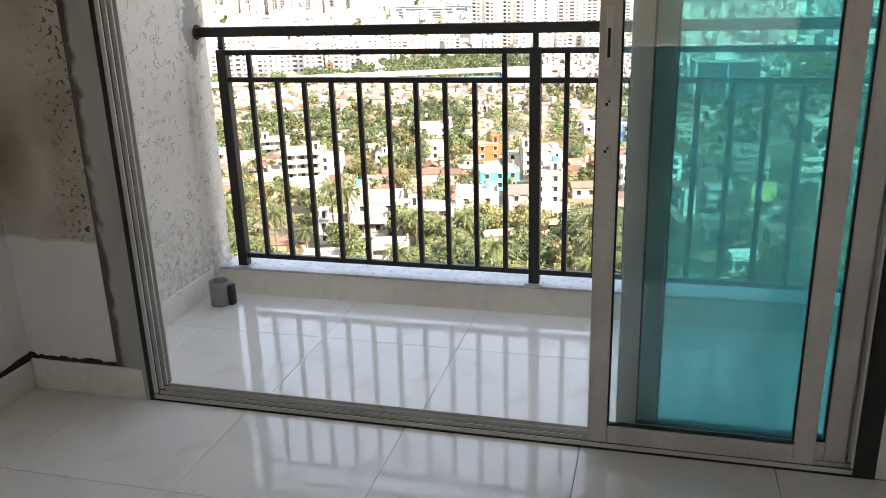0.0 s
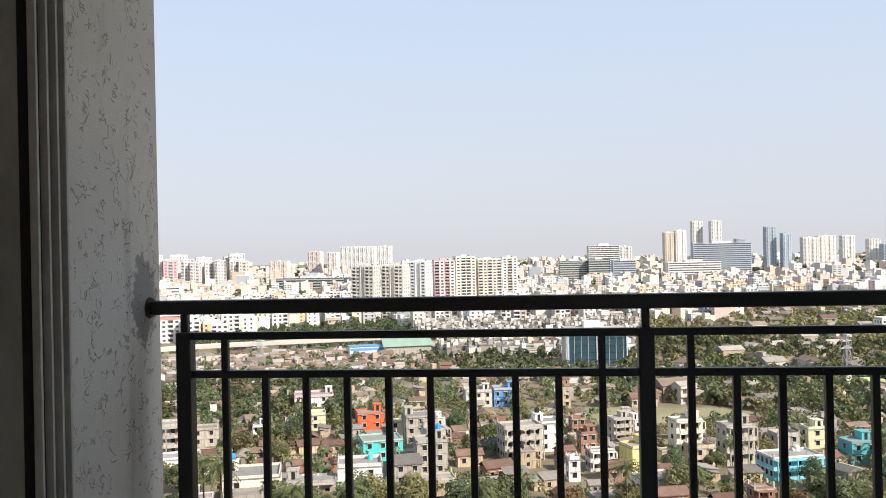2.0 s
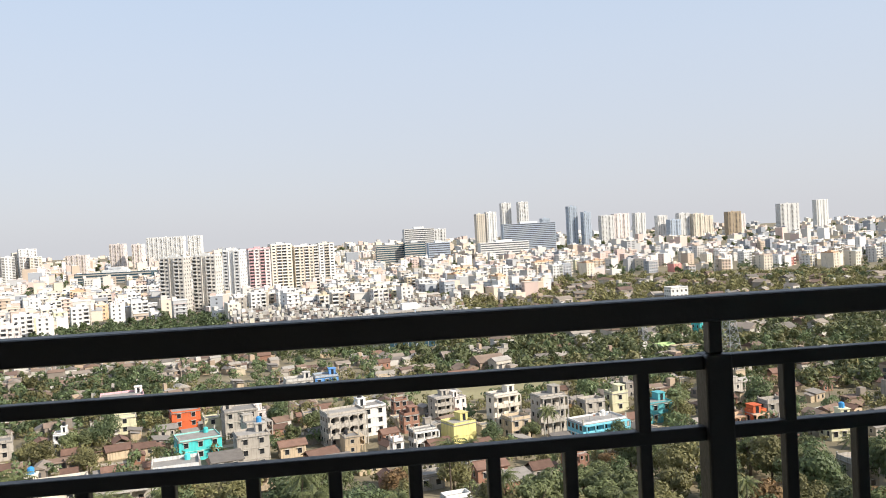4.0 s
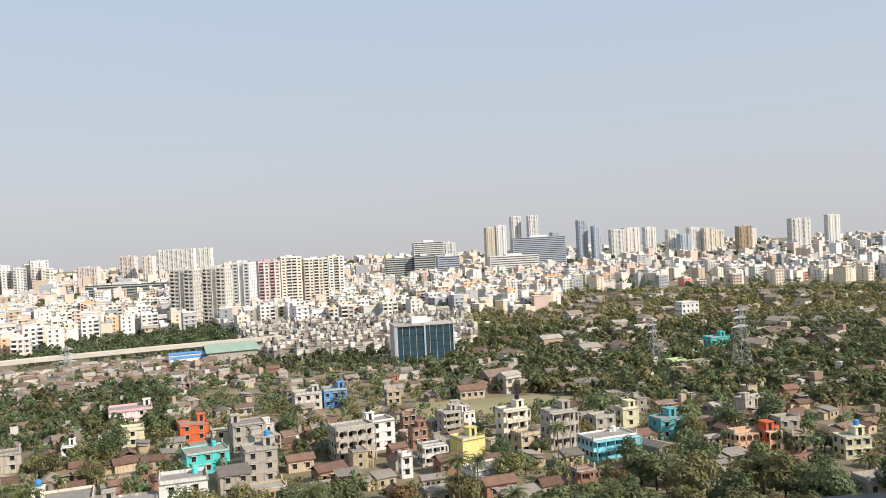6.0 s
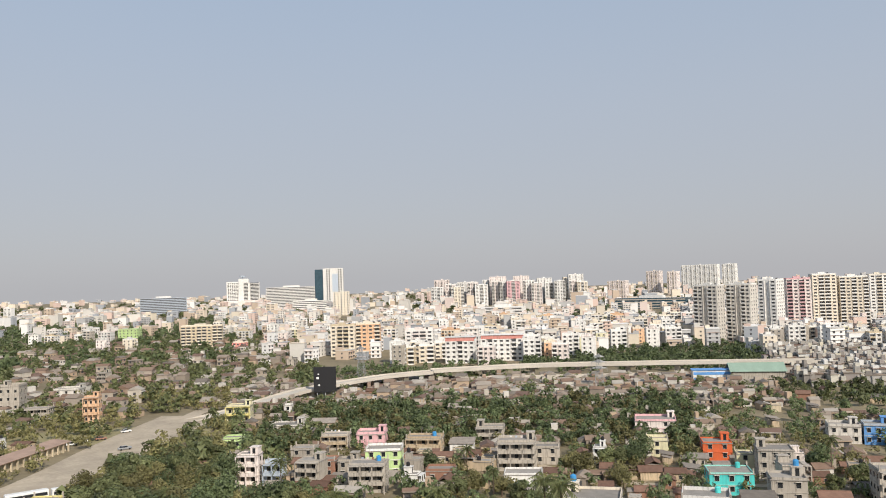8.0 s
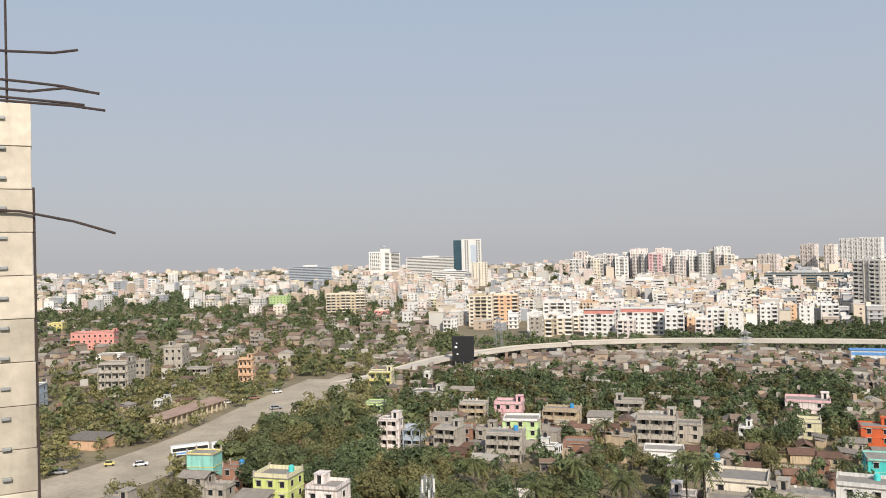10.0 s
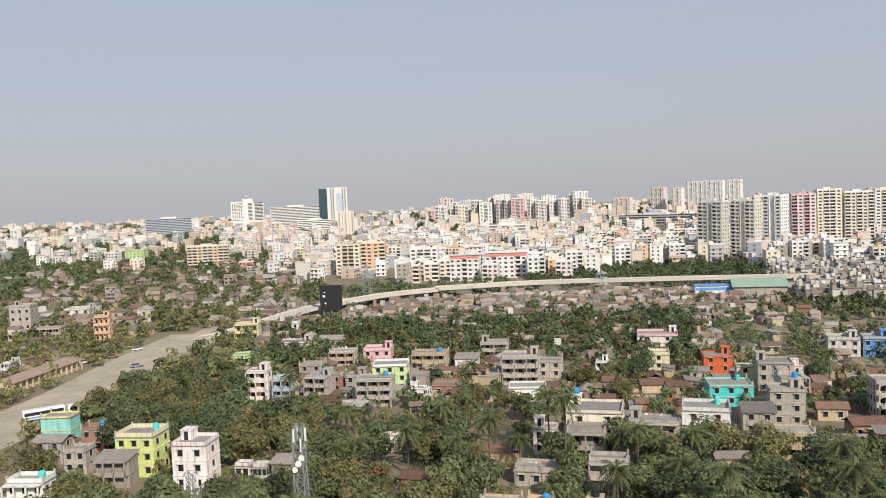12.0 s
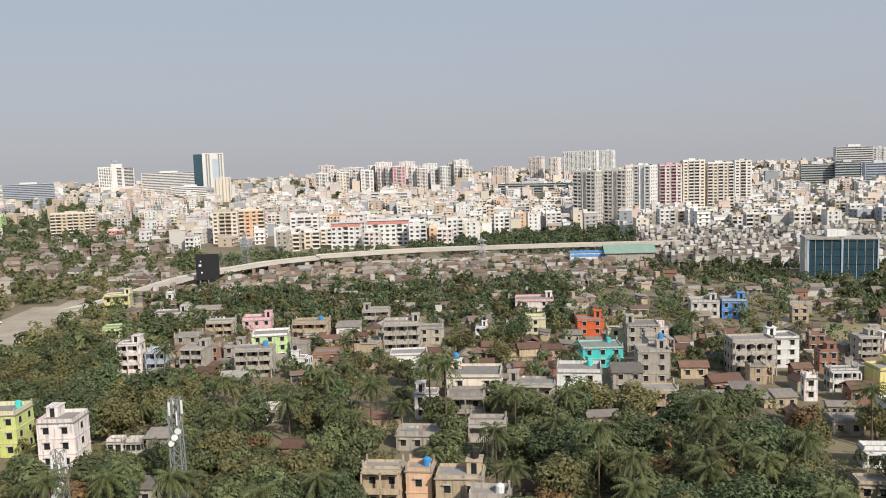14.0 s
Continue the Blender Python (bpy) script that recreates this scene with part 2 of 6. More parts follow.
STUCCO, DAMP, CEMENT = stucco_material(), damp_plaster_material(), cement_edge_material()
TILE_IN, TILE_OUT = tile_material("room_tile", 0.76, 0.99), tile_material("balcony_tile", 0.80, 1.0)
GLASS_GREEN = tinted_glass("green_door_glass", (0.62, 0.89, 0.885))
GLASS_CLEAR = tinted_glass("dusty_clear_glass", (0.95, 0.98, 0.975), 0.06)
GROUT = mat("grout", (0.28, 0.26, 0.23), 0.95, fine=60)
SKIRT = mat("skirting_tile", (0.72, 0.68, 0.62), 0.3, 0.1, 3, 30, 0.02)
MARBLE = mat("kerb_marble", (0.50, 0.52, 0.56), 0.3, 0.26, 9, 40, 0.05)
PLASTER = mat("room_plaster", (0.70, 0.68, 0.63), 0.9, 0.12, 2, 40, 0.2)
ALU = mat("door_aluminium", (0.52, 0.49, 0.45), 0.5, 0.16, 5, 60, 0.06, streak=0.4)
ALU_DARK = mat("door_track_groove", (0.018, 0.017, 0.015), 0.7, 0.2, 5, 60, 0.05)
ALU_LIGHT = mat("door_track_rib", (0.55, 0.53, 0.49), 0.5, 0.15, 8, 60, 0.05)
BLACK = mat("black_rail_paint", (0.012, 0.011, 0.011), 0.42, 0.2, 8, 80, 0.08, spec=0.5)
PVC = mat("grey_pvc", (0.24, 0.25, 0.26), 0.5, 0.12, 20, 60, 0.05)
CONCRETE = mat("bare_concrete", (0.50, 0.45, 0.37), 0.9, 0.22, 1.6, 11, 0.5, streak=0.75, rnd=0.3, dirt=(0.14, 0.12, 0.09))
REBAR = mat("rusty_rebar", (0.055, 0.04, 0.035), 0.8, 0.25, 8, 60, 0.3)

EARTH = mat("dry_earth", (0.21, 0.175, 0.11), 0.95, 0.30, 0.035, 0.4, 0.0)
SCRUB = mat("dry_grass_field", (0.27, 0.24, 0.13), 0.95, 0.25, 0.06, 0.8, 0.0)
ROADWAY = mat("dusty_roadway", (0.40, 0.34, 0.26), 0.9, 0.26, 0.10, 0.7, 0.0)
DECK = mat("flyover_concrete", (0.50, 0.46, 0.40), 0.85, 0.14, 0.1, 1.2, 0.0)

# paleblue paints some houses and carries the haze tint of far towers
WALLS = {
    "grey": (0.34, 0.305, 0.26), "cement": (0.43, 0.39, 0.335), "white": (0.72, 0.71, 0.68), "cream": (0.70, 0.63, 0.52),
    "orange": (0.62, 0.13, 0.045), "turquoise": (0.08, 0.56, 0.54), "blue": (0.12, 0.30, 0.62), "skyblue": (0.20, 0.54, 0.64),
    "yellow": (0.68, 0.60, 0.24), "lime": (0.50, 0.66, 0.30), "pink": (0.66, 0.40, 0.42), "palepink": (0.77, 0.69, 0.65),
    "tan": (0.48, 0.38, 0.26), "brick": (0.30, 0.16, 0.11), "paleblue": (0.42, 0.48, 0.55), "mint": (0.30, 0.66, 0.58),
    "peach": (0.64, 0.42, 0.27), "beige": (0.54, 0.46, 0.33), "salmon": (0.66, 0.29, 0.25), "teal": (0.10, 0.38, 0.42), "offwhite": (0.58, 0.55, 0.50), "lemon": (0.64, 0.60, 0.40), "yellowlime": (0.58, 0.64, 0.22),
}
WALL = {k: mat("wall_paint_" + k, c, 0.88, 0.13, 0.5, 5, 0.1, streak=0.75 if k in ("grey", "cement", "tan", "palepink", "offwhite") else 0.4, rnd=0.12)
        for k, c in WALLS.items()}
ROOF_GREY = mat("cement_roof", (0.28, 0.26, 0.235), 0.95, 0.22, 0.4, 4, 0.1, rnd=0.2)
ROOF_TILE = mat("clay_tile_roof", (0.165, 0.098, 0.072), 0.95, 0.25, 0.7, 5, 0.2, rnd=0.3)
ROOF_TIN = mat("asbestos_sheet_roof", (0.25, 0.22, 0.19), 0.9, 0.25, 0.6, 5, 0.1, rnd=0.35)
ROOF_DUSTY = mat("dusty_sheet_roof", (0.36, 0.255, 0.20), 0.95, 0.2, 0.3, 4, 0.1)
ROOF_MIX = mat("mixed_sheet_roofs", (0.2, 0.2, 0.2), 0.92, 0.2, 0.3, 3, 0.0, palette=((0.20, 0.135, 0.10), (0.26, 0.215, 0.175), (0.15, 0.10, 0.08), (0.30, 0.265, 0.225), (0.22, 0.16, 0.12), (0.17, 0.15, 0.13), (0.36, 0.33, 0.29)))
PANE = mat("dark_window_pane", (0.025, 0.027, 0.03), 0.25, 0.2, 1, 6, 0.0)
# panes of the far blocks, lightened in colour to stand in for haze
PANE_PALE = mat("haze_lightened_pane", (0.08, 0.08, 0.085), 0.3, 0.2, 1, 6, 0.0)
PANE_BLUE = mat("blue_glazing", (0.035, 0.075, 0.10), 0.12, 0.25, 0.2, 1.5, 0.0, spec=0.7)
TRIM = mat("window_trim", (0.48, 0.45, 0.40), 0.85, 0.1, 2, 9, 0.0)
TANK_BLACK = mat("black_tank", (0.02, 0.02, 0.022), 0.5, 0.1, 2, 9, 0.0)
TANK_BLUE = mat("blue_tank", (0.05, 0.26, 0.55), 0.5, 0.1, 2, 9, 0.0)
STEEL = mat("galvanised_steel", (0.30, 0.31, 0.31), 0.55, 0.15, 2, 9, 0.0, metal=0.3)
WHITE = mat("white_panel", (0.72, 0.72, 0.70), 0.5, 0.08, 2, 9, 0.0)
SHED_GREEN = mat("green_shed_roof", (0.26, 0.36, 0.29), 0.8, 0.15, 0.2, 2, 0.0)
BARK = mat("bark", (0.12, 0.09, 0.065), 0.95, 0.25, 2, 14, 0.3)
LEAF = [mat("leaves_" + n, c, 0.52, 0.2, 0.35, 3, 0.0, rnd=0.28, island=0.35, translucent=0.3, spec=0.25)
        for n, c in (("deep", (0.118, 0.150, 0.070)), ("mid", (0.155, 0.174, 0.078)), ("olive", (0.195, 0.182, 0.080)), ("dry", (0.22, 0.14, 0.066)))]
PALM = mat("palm_fronds", (0.125, 0.14, 0.054), 0.6, 0.2, 0.5, 4, 0.0, rnd=0.25, island=0.3, translucent=0.34)


# ---------------------------------------------------------------- building blocks
class Geo:
    """Gathers vertices and faces for one mesh; each face carries a material slot."""

    def __init__(self):
        self.v, self.f, self.m = [], [], []

    def add(self, verts, faces, slot=0):
        n = len(self.v)
        self.v.extend(verts)
        self.f.extend(tuple(i + n for i in q) for q in faces)
        self.m.extend([slot] * len(faces))

    def box(self, x0, x1, y0, y1, z0, z1, slot=0):
        self.add([(x, y, z) for z in (z0, z1) for y in (y0, y1) for x in (x0, x1)],
                 [(0, 2, 3, 1), (4, 5, 7, 6), (0, 1, 5, 4), (2, 6, 7, 3), (0, 4, 6, 2), (1, 3, 7, 5)], slot)

    def prism(self, ring, z0, z1, slot=0):
        n = len(ring)
        self.add([(x, y, z0) for x, y in ring] + [(x, y, z1) for x, y in ring],
                 [tuple(reversed(range(n))), tuple(range(n, 2 * n))] + [(i, (i + 1) % n, n + (i + 1) % n, n + i) for i in range(n)], slot)

    def tube(self, path, radii, sides=6, slot=0):
        """A tapered tube along a path."""
        rings = []
        for i, p in enumerate(path):
            p = Vector(p)
            way = (Vector(path[min(i + 1, len(path) - 1)]) - Vector(path[max(i - 1, 0)])).normalized()
            u = way.orthogonal().normalized()
            w = way.cross(u)
            rings.append([tuple(p + (u * math.cos(a) + w * math.sin(a)) * radii[i]) for a in [2 * math.pi * k / sides for k in range(sides)]])
        n = len(rings)
        faces = [(i * sides + k, i * sides + (k + 1) % sides, (i + 1) * sides + (k + 1) % sides, (i + 1) * sides + k)
                 for i in range(n - 1) for k in range(sides)]
        faces += [tuple(reversed(range(sides))), tuple(range((n - 1) * sides, n * sides))]
        self.add([v for r in rings for v in r], faces, slot)

    def bar(self, a, b, r, slot=0, sides=4):
        self.tube([a, b], [r, r], sides, slot)

    def mesh(self, name, mats):
        me = bpy.data.meshes.new(name)
        me.from_pydata(self.v, [], self.f)
        for m in mats if isinstance(mats, (list, tuple)) else [mats]:
            me.materials.append(m)
        if any(self.m):
            me.polygons.foreach_set("material_index", self.m)
        me.update()
        return me


def part(name, geo, mats, parent=None, label="", at=None):
    """One mesh object, under a thing or a part; geo may be a Geo, a bmesh or a mesh already made."""
    if isinstance(geo, Geo):
        me = geo.mesh(name, mats)
    elif isinstance(geo, bmesh.types.BMesh):
        me = bpy.data.meshes.new(name)
        geo.to_mesh(me)
        geo.free()
        me.materials.append(mats)
    else:
        me = geo
    ob = new(name, me)
    if parent:
        ob.parent = parent
    if at is not None:
        ob.matrix_local = at
    if label:
        tagged(ob, label)
    return ob


def block(x0, x1, y0, y1, z0, z1, bevel=0.0):
    """A box with softened edges, as a bmesh."""
    bm = bmesh.new()
    bmesh.ops.create_cube(bm, size=1, matrix=Matrix.Translation(((x0 + x1) / 2, (y0 + y1) / 2, (z0 + z1) / 2)) @ Matrix.Diagonal((x1 - x0, y1 - y0, z1 - z0, 1)))
    if bevel:
        bmesh.ops.bevel(bm, geom=bm.edges[:], offset=bevel, segments=2, affect="EDGES", profile=0.5)
    return bm


def empty(name, m=None, label="", category="", group="", kind=""):
    ob = new(name)
    if m is not None:
        ob.matrix_basis = m
    return tagged(ob, label, category, group, kind)


def setting(name, geo, mats, label, category):
    return tagged(part(name, geo, mats), label, category, "", "structure")


def polar(bearing, r):
    return r * math.sin(radians(bearing)), r * math.cos(radians(bearing))


# ---------------------------------------------------------------- room and balcony shell
LEFT, RIGHT, BACK, TOP = -0.526, 3.40, -4.2, 2.85
BAL_L, BAL_R, KERB_IN, KERB_OUT = -0.36, 3.40, 1.08, 1.34
DOOR_R, DOOR_TOP = 2.46, 2.35

setting("floor", block(LEFT - 0.2, RIGHT + 0.2, BACK - 0.2, 0.0, -0.25, -0.012), GROUT, "grey mortar bed under the room's polished tiles", "floor")
setting("balcony_floor", block(BAL_L - 0.25, BAL_R + 0.2, 0.0, KERB_OUT, -0.25, -0.012), GROUT, "grey mortar bed under the balcony's polished tiles", "floor")
setting("ceiling", block(LEFT - 0.2, RIGHT + 0.2, BACK - 0.2, 0.2, TOP, TOP + 0.3), PLASTER, "plain plastered ceiling slab over the room", "ceiling")
setting("balcony_ceiling", block(BAL_L - 0.25, BAL_R + 0.2, 0.2, KERB_OUT, TOP, TOP + 0.3), PLASTER, "plain plastered slab over the balcony", "ceiling")
setting("wall_west", block(LEFT - 0.2, LEFT, BACK - 0.2, 0.0, 0.0, TOP), DAMP, "unpainted damp-stained plaster wall of the room", "wall")
setting("wall_east", block(RIGHT, RIGHT + 0.2, BACK - 0.2, 0.0, 0.0, TOP), PLASTER, "plain grey plaster wall closing the room", "wall")
# unseen opening added in the back wall to let more light into the room
WX0, WX1, WZ0, WZ1 = 1.2, 2.75, 0.95, 2.15
for x0, x1, z0, z1 in ((LEFT, WX0, 0.0, TOP), (WX1, RIGHT, 0.0, TOP), (WX0, WX1, 0.0, WZ0), (WX0, WX1, WZ1, TOP)):
    setting("wall_south", block(x0, x1, BACK - 0.2, BACK, z0, z1), PLASTER, "plain plaster wall round an unseen opening added for light", "wall")
setting("wall_north_left", block(LEFT - 0.2, -0.012, 0.0, 0.1, 0.0, TOP), DAMP,
        "mouldy unpainted plaster beside the balcony door, fresh putty low down", "wall")
setting("wall_north_right", block(DOOR_R + 0.012, RIGHT + 0.2, 0.0, 0.2, 0.0, TOP), PLASTER, "grey plaster wall beside the sliding door", "wall")
setting("lintel", block(-0.012, DOOR_R + 0.012, 0.0, 0.2, DOOR_TOP + 0.012, TOP), PLASTER, "plastered lintel above the sliding door", "wall")
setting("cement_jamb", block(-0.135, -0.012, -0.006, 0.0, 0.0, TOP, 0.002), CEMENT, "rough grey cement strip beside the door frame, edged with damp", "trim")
setting("balcony_wall_left", block(BAL_L - 0.25, BAL_L, 0.1, 1.30, 0.0, TOP, 0.02), STUCCO, "off-white rustic stucco balcony wall with worm grooves", "wall")
setting("balcony_wall_right", block(BAL_R, BAL_R + 0.2, 0.2, 1.30, 0.0, TOP, 0.02), STUCCO, "off-white rustic stucco wall closing the balcony", "wall")
setting("baseboard_north", block(LEFT + 0.012, -0.03, -0.014, 0.0, 0.0, 0.125, 0.003), SKIRT, "cream tile skirting with a black gap above it", "baseboard")
def open_joint(length):
    """A ragged black crack, as a bmesh along x from 0."""
    bm, local, n = bmesh.new(), random.Random(3), 26
    low, high = [], []
    for k in range(n + 1):
        x = length * k / n
        low.append((x, 0.127 - local.uniform(0.0, 0.003)))
        high.append((x, 0.136 + local.uniform(0.0, 0.011) + (0.008 if k in (0, 1, n - 1, n) else 0.0)))
    ring = low + high[::-1]
    back, front = ([bm.verts.new((x, y, z)) for x, z in ring] for y in (0.0, -0.005))
    m = len(ring)
    bm.faces.new(front)
    bm.faces.new(back[::-1])
    for k in range(m):
        bm.faces.new((back[k], back[(k + 1) % m], front[(k + 1) % m], front[k]))
    return bm


setting("baseboard_gap", open_joint(-0.05 - LEFT), ALU_DARK, "ragged black open joint above the skirting tile", "trim").matrix_basis = pose(LEFT, 0.0, 0.0)
setting("baseboard_gap_west", open_joint(1.6), ALU_DARK, "ragged black open joint above the skirting tile", "trim").matrix_basis = pose(LEFT, -1.6, -0.01, 0, 0, 90)
setting("baseboard_west", block(LEFT, LEFT + 0.012, BACK, -0.014, 0.0, 0.115, 0.003), SKIRT, "cream tile skirting along the room wall", "baseboard")
setting("baseboard_balcony", block(BAL_L, BAL_L + 0.014, 0.1, KERB_IN, 0.0, 0.118, 0.003), SKIRT, "white tile skirting along the balcony wall", "baseboard")
g = Geo()
g.add([(x, y, z) for x in (BAL_L, BAL_R) for y, z in ((KERB_IN - 0.008, -0.02), (KERB_OUT, -0.02), (KERB_OUT, 0.094), (1.160, 0.094))],
      [(0, 1, 2, 3), (7, 6, 5, 4), (0, 4, 5, 1), (1, 5, 6, 2), (2, 6, 7, 3), (3, 7, 4, 0)])
setting("kerb", g, SKIRT, "low cream tiled kerb with sloping face along the balcony edge", "kerb")
setting("kerb_top", block(BAL_L + 0.002, BAL_R, 1.156, KERB_OUT, 0.094, 0.106, 0.003), MARBLE, "grey-white marble coping on the balcony kerb", "kerb")


def apartment_tower():
    """The building that carries the flat: storeys below, roof above."""
    t = empty("apartment_tower", pose(0, 0, GROUND), "tall white apartment tower carrying the balcony flat", "building")
    g = Geo()
    g.box(LEFT - 4, RIGHT + 6, -14, 0.18, 0, -GROUND - 0.26)
    part("wall", g, WALL["white"], t)
    g = Geo()
    g.box(LEFT - 0.2, RIGHT + 0.2, BACK - 0.2, 0.19, -GROUND + TOP + 0.31, -GROUND + TOP + 0.5)
    part("roof", g, ROOF_GREY, t)
    for k in range(18):
        z = -GROUND - 3.1 * (k + 1)
        g = Geo()
        g.box(BAL_L - 0.25, BAL_R + 0.2, 0.19, KERB_OUT, z - 0.22, z)
        part("balcony_slab", g, WALL["white"], t)


apartment_tower()


# ---------------------------------------------------------------- balcony railing
def railing():
    r = empty("balcony_railing", pose(0, 1.206, 0), "black painted steel balcony railing on a marble kerb", "railing")
    posts = [-0.237, 1.26, 2.757]
    part("top_rail", block(BAL_L + 0.01, BAL_R - 0.02, -0.025, 0.025, 1.245, 1.291, 0.006), BLACK, r)
    for z in (1.172, 1.046):
        part("rail", block(posts[0], BAL_R - 0.04, -0.0125, 0.0125, z - 0.0125, z + 0.0125, 0.003), BLACK, r)
    part("bottom_rail", block(posts[0], BAL_R - 0.04, -0.0125, 0.0125, 0.15, 0.175, 0.003), BLACK, r)
    for x in posts:
        p = part("post", block(x - 0.025, x + 0.025, -0.025, 0.025, 0.105, 1.187, 0.005), BLACK, r)
        part("foot_plate", block(x - 0.042, x + 0.042, -0.04, 0.04, 0.105, 0.111, 0.002), MARBLE, p, "grey mortar-smeared foot plate")
        part("post_neck", block(x - 0.0125, x + 0.0125, -0.0125, 0.0125, 1.187, 1.249, 0.003), BLACK, p)
    pitch = (posts[1] - posts[0]) / 11
    for k in range(1, 26):
        x = posts[0] + pitch * k
        if k % 11 == 0:
            continue
        tall = k % 11 in (1, 10)
        part("baluster", block(x - 0.0115, x + 0.0115, -0.0115, 0.0115, 0.17, 1.168 if tall else 1.04, 0.003), BLACK, r)
    bm = bmesh.new()
    bmesh.ops.create_cone(bm, cap_ends=True, segments=20, radius1=0.036, radius2=0.03, depth=0.012,
                          matrix=Matrix.Translation((BAL_L + 0.006, 0, 1.268)) @ Matrix.Rotation(math.pi / 2, 4, "Y"))
    part("wall_flange", bm, REBAR, r, "rusty torn wall flange")
    return r


railing()


# ---------------------------------------------------------------- sliding door
def sliding_door():
    d = empty("sliding_door", pose(0, 0, 0), "aluminium three-track sliding balcony door, half open, green glass", "door")
    part("sill", block(0, DOOR_R, -0.004, 0.1, -0.01, 0.004, 0.001), ALU_DARK, d, "black dusty track bed")
    for y in (0.0, 0.034, 0.066, 0.094):
        part("track_rib", block(0, DOOR_R, y - 0.001, y + 0.0025, 0.004, 0.02, 0.001), ALU_LIGHT, d)
    for x0, x1 in ((-0.012, 0.004), (DOOR_R - 0.05, DOOR_R + 0.012)):
        part("jamb", block(x0, x1, -0.008, 0.106, -0.01, DOOR_TOP, 0.001), ALU_DARK, d)
    for x0, x1 in ((0.004, 0.02), (DOOR_R - 0.058, DOOR_R - 0.05)):
        for y in (0.0, 0.034, 0.066, 0.094):
            part("jamb_rib", block(x0, x1, y - 0.002, y + 0.005, 0.026, DOOR_TOP, 0.001), ALU_LIGHT, d)
    part("head", block(-0.012, DOOR_R + 0.012, -0.008, 0.106, DOOR_TOP, DOOR_TOP + 0.012, 0.001), ALU, d)

    def shutter(x0, x1, y, latch):
        s = part("shutter", block(x0, x0 + 0.062, y - 0.015, y + 0.015, 0.02, DOOR_TOP - 0.01, 0.004), ALU, d, "grey aluminium sliding shutter with green glass")
        part("stile", block(x1 - 0.062, x1, y - 0.015, y + 0.015, 0.02, DOOR_TOP - 0.01, 0.004), ALU, s)
        part("bottom_rail", block(x0 + 0.062, x1 - 0.062, y - 0.014, y + 0.014, 0.02, 0.082, 0.003), ALU, s)
        part("top_rail", block(x0 + 0.062, x1 - 0.062, y - 0.014, y + 0.014, DOOR_TOP - 0.07, DOOR_TOP - 0.01, 0.003), ALU, s)
        g = part("glass", block(x0 + 0.058, x1 - 0.058, y - 0.003, y + 0.003, 0.078, DOOR_TOP - 0.066), GLASS_CLEAR if latch else GLASS_GREEN, s, "clear dusty glass" if latch else "green tinted glass, dusty")
        g.visible_shadow = False
        for z in (0.084, DOOR_TOP - 0.074):
            part("gasket", block(x0 + 0.062, x1 - 0.062, y - 0.008, y + 0.008, z - 0.004, z + 0.004), ALU_DARK, s)
        for x in (x0 + 0.065, x1 - 0.065):
            part("gasket", block(x - 0.003, x + 0.003, y - 0.008, y + 0.008, 0.082, DOOR_TOP - 0.07), ALU_DARK, s)
        if latch:
            part("lock_plate", block(x0 + 0.018, x0 + 0.038, y - 0.018, y - 0.015, 1.22, 1.39, 0.002), ALU_LIGHT, s)
            part("lock_slot", block(x0 + 0.024, x0 + 0.032, y - 0.0195, y - 0.018, 1.25, 1.33), ALU_DARK, s)
            for z in (1.12, 0.985):
                part("handle_block", block(x0 + 0.014, x0 + 0.042, y - 0.024, y - 0.015, z - 0.018, z + 0.018, 0.004), ALU_LIGHT, s)
                part("screw", block(x0 + 0.023, x0 + 0.031, y - 0.026, y - 0.024, z - 0.004, z + 0.004), ALU_DARK, s)
                part("screw", block(x0 + 0.031, x0 + 0.037, y - 0.026, y - 0.024, z + 0.006, z + 0.012), ALU_DARK, s)

    shutter(1.612, 2.30, -0.012 + 0.03, True)
    shutter(1.70, 2.395, 0.05, False)
    shutter(1.765, 2.40, 0.08, False)


sliding_door()


def pvc_pipe():
    bm = bmesh.new()
    n, prof = 28, [(0.048, 0.0), (0.048, 0.118), (0.0465, 0.12), (0.043, 0.12), (0.042, 0.118), (0.042, 0.01)]
    rings = [[bm.verts.new((r * math.cos(2 * math.pi * k / n), r * math.sin(2 * math.pi * k / n), z)) for k in range(n)] for r, z in prof]
    for a, b in zip(rings, rings[1:]):
        for k in range(n):
            bm.faces.new((a[k], a[(k + 1) % n], b[(k + 1) % n], b[k]))
    bm.faces.new(rings[-1])
    ob = tagged(part("drain_pipe", bm, PVC), "short open grey plastic drain pipe stub on the balcony floor", "pipe")
    ob.matrix_basis = pose(-0.235, 0.93, 0.0)
    for p in ob.data.polygons:
        p.use_smooth = len(p.vertices) == 4


pvc_pipe()
# thin near-black block set close to the right of the pipe
side_block = tagged(part("pipe_offcut", block(-0.012, 0.012, -0.02, 0.02, 0.0, 0.105, 0.006), TANK_BLACK), "small black upright block beside the drain pipe", "pipe")
side_block.matrix_basis = pose(-0.172, 0.935, 0.0)


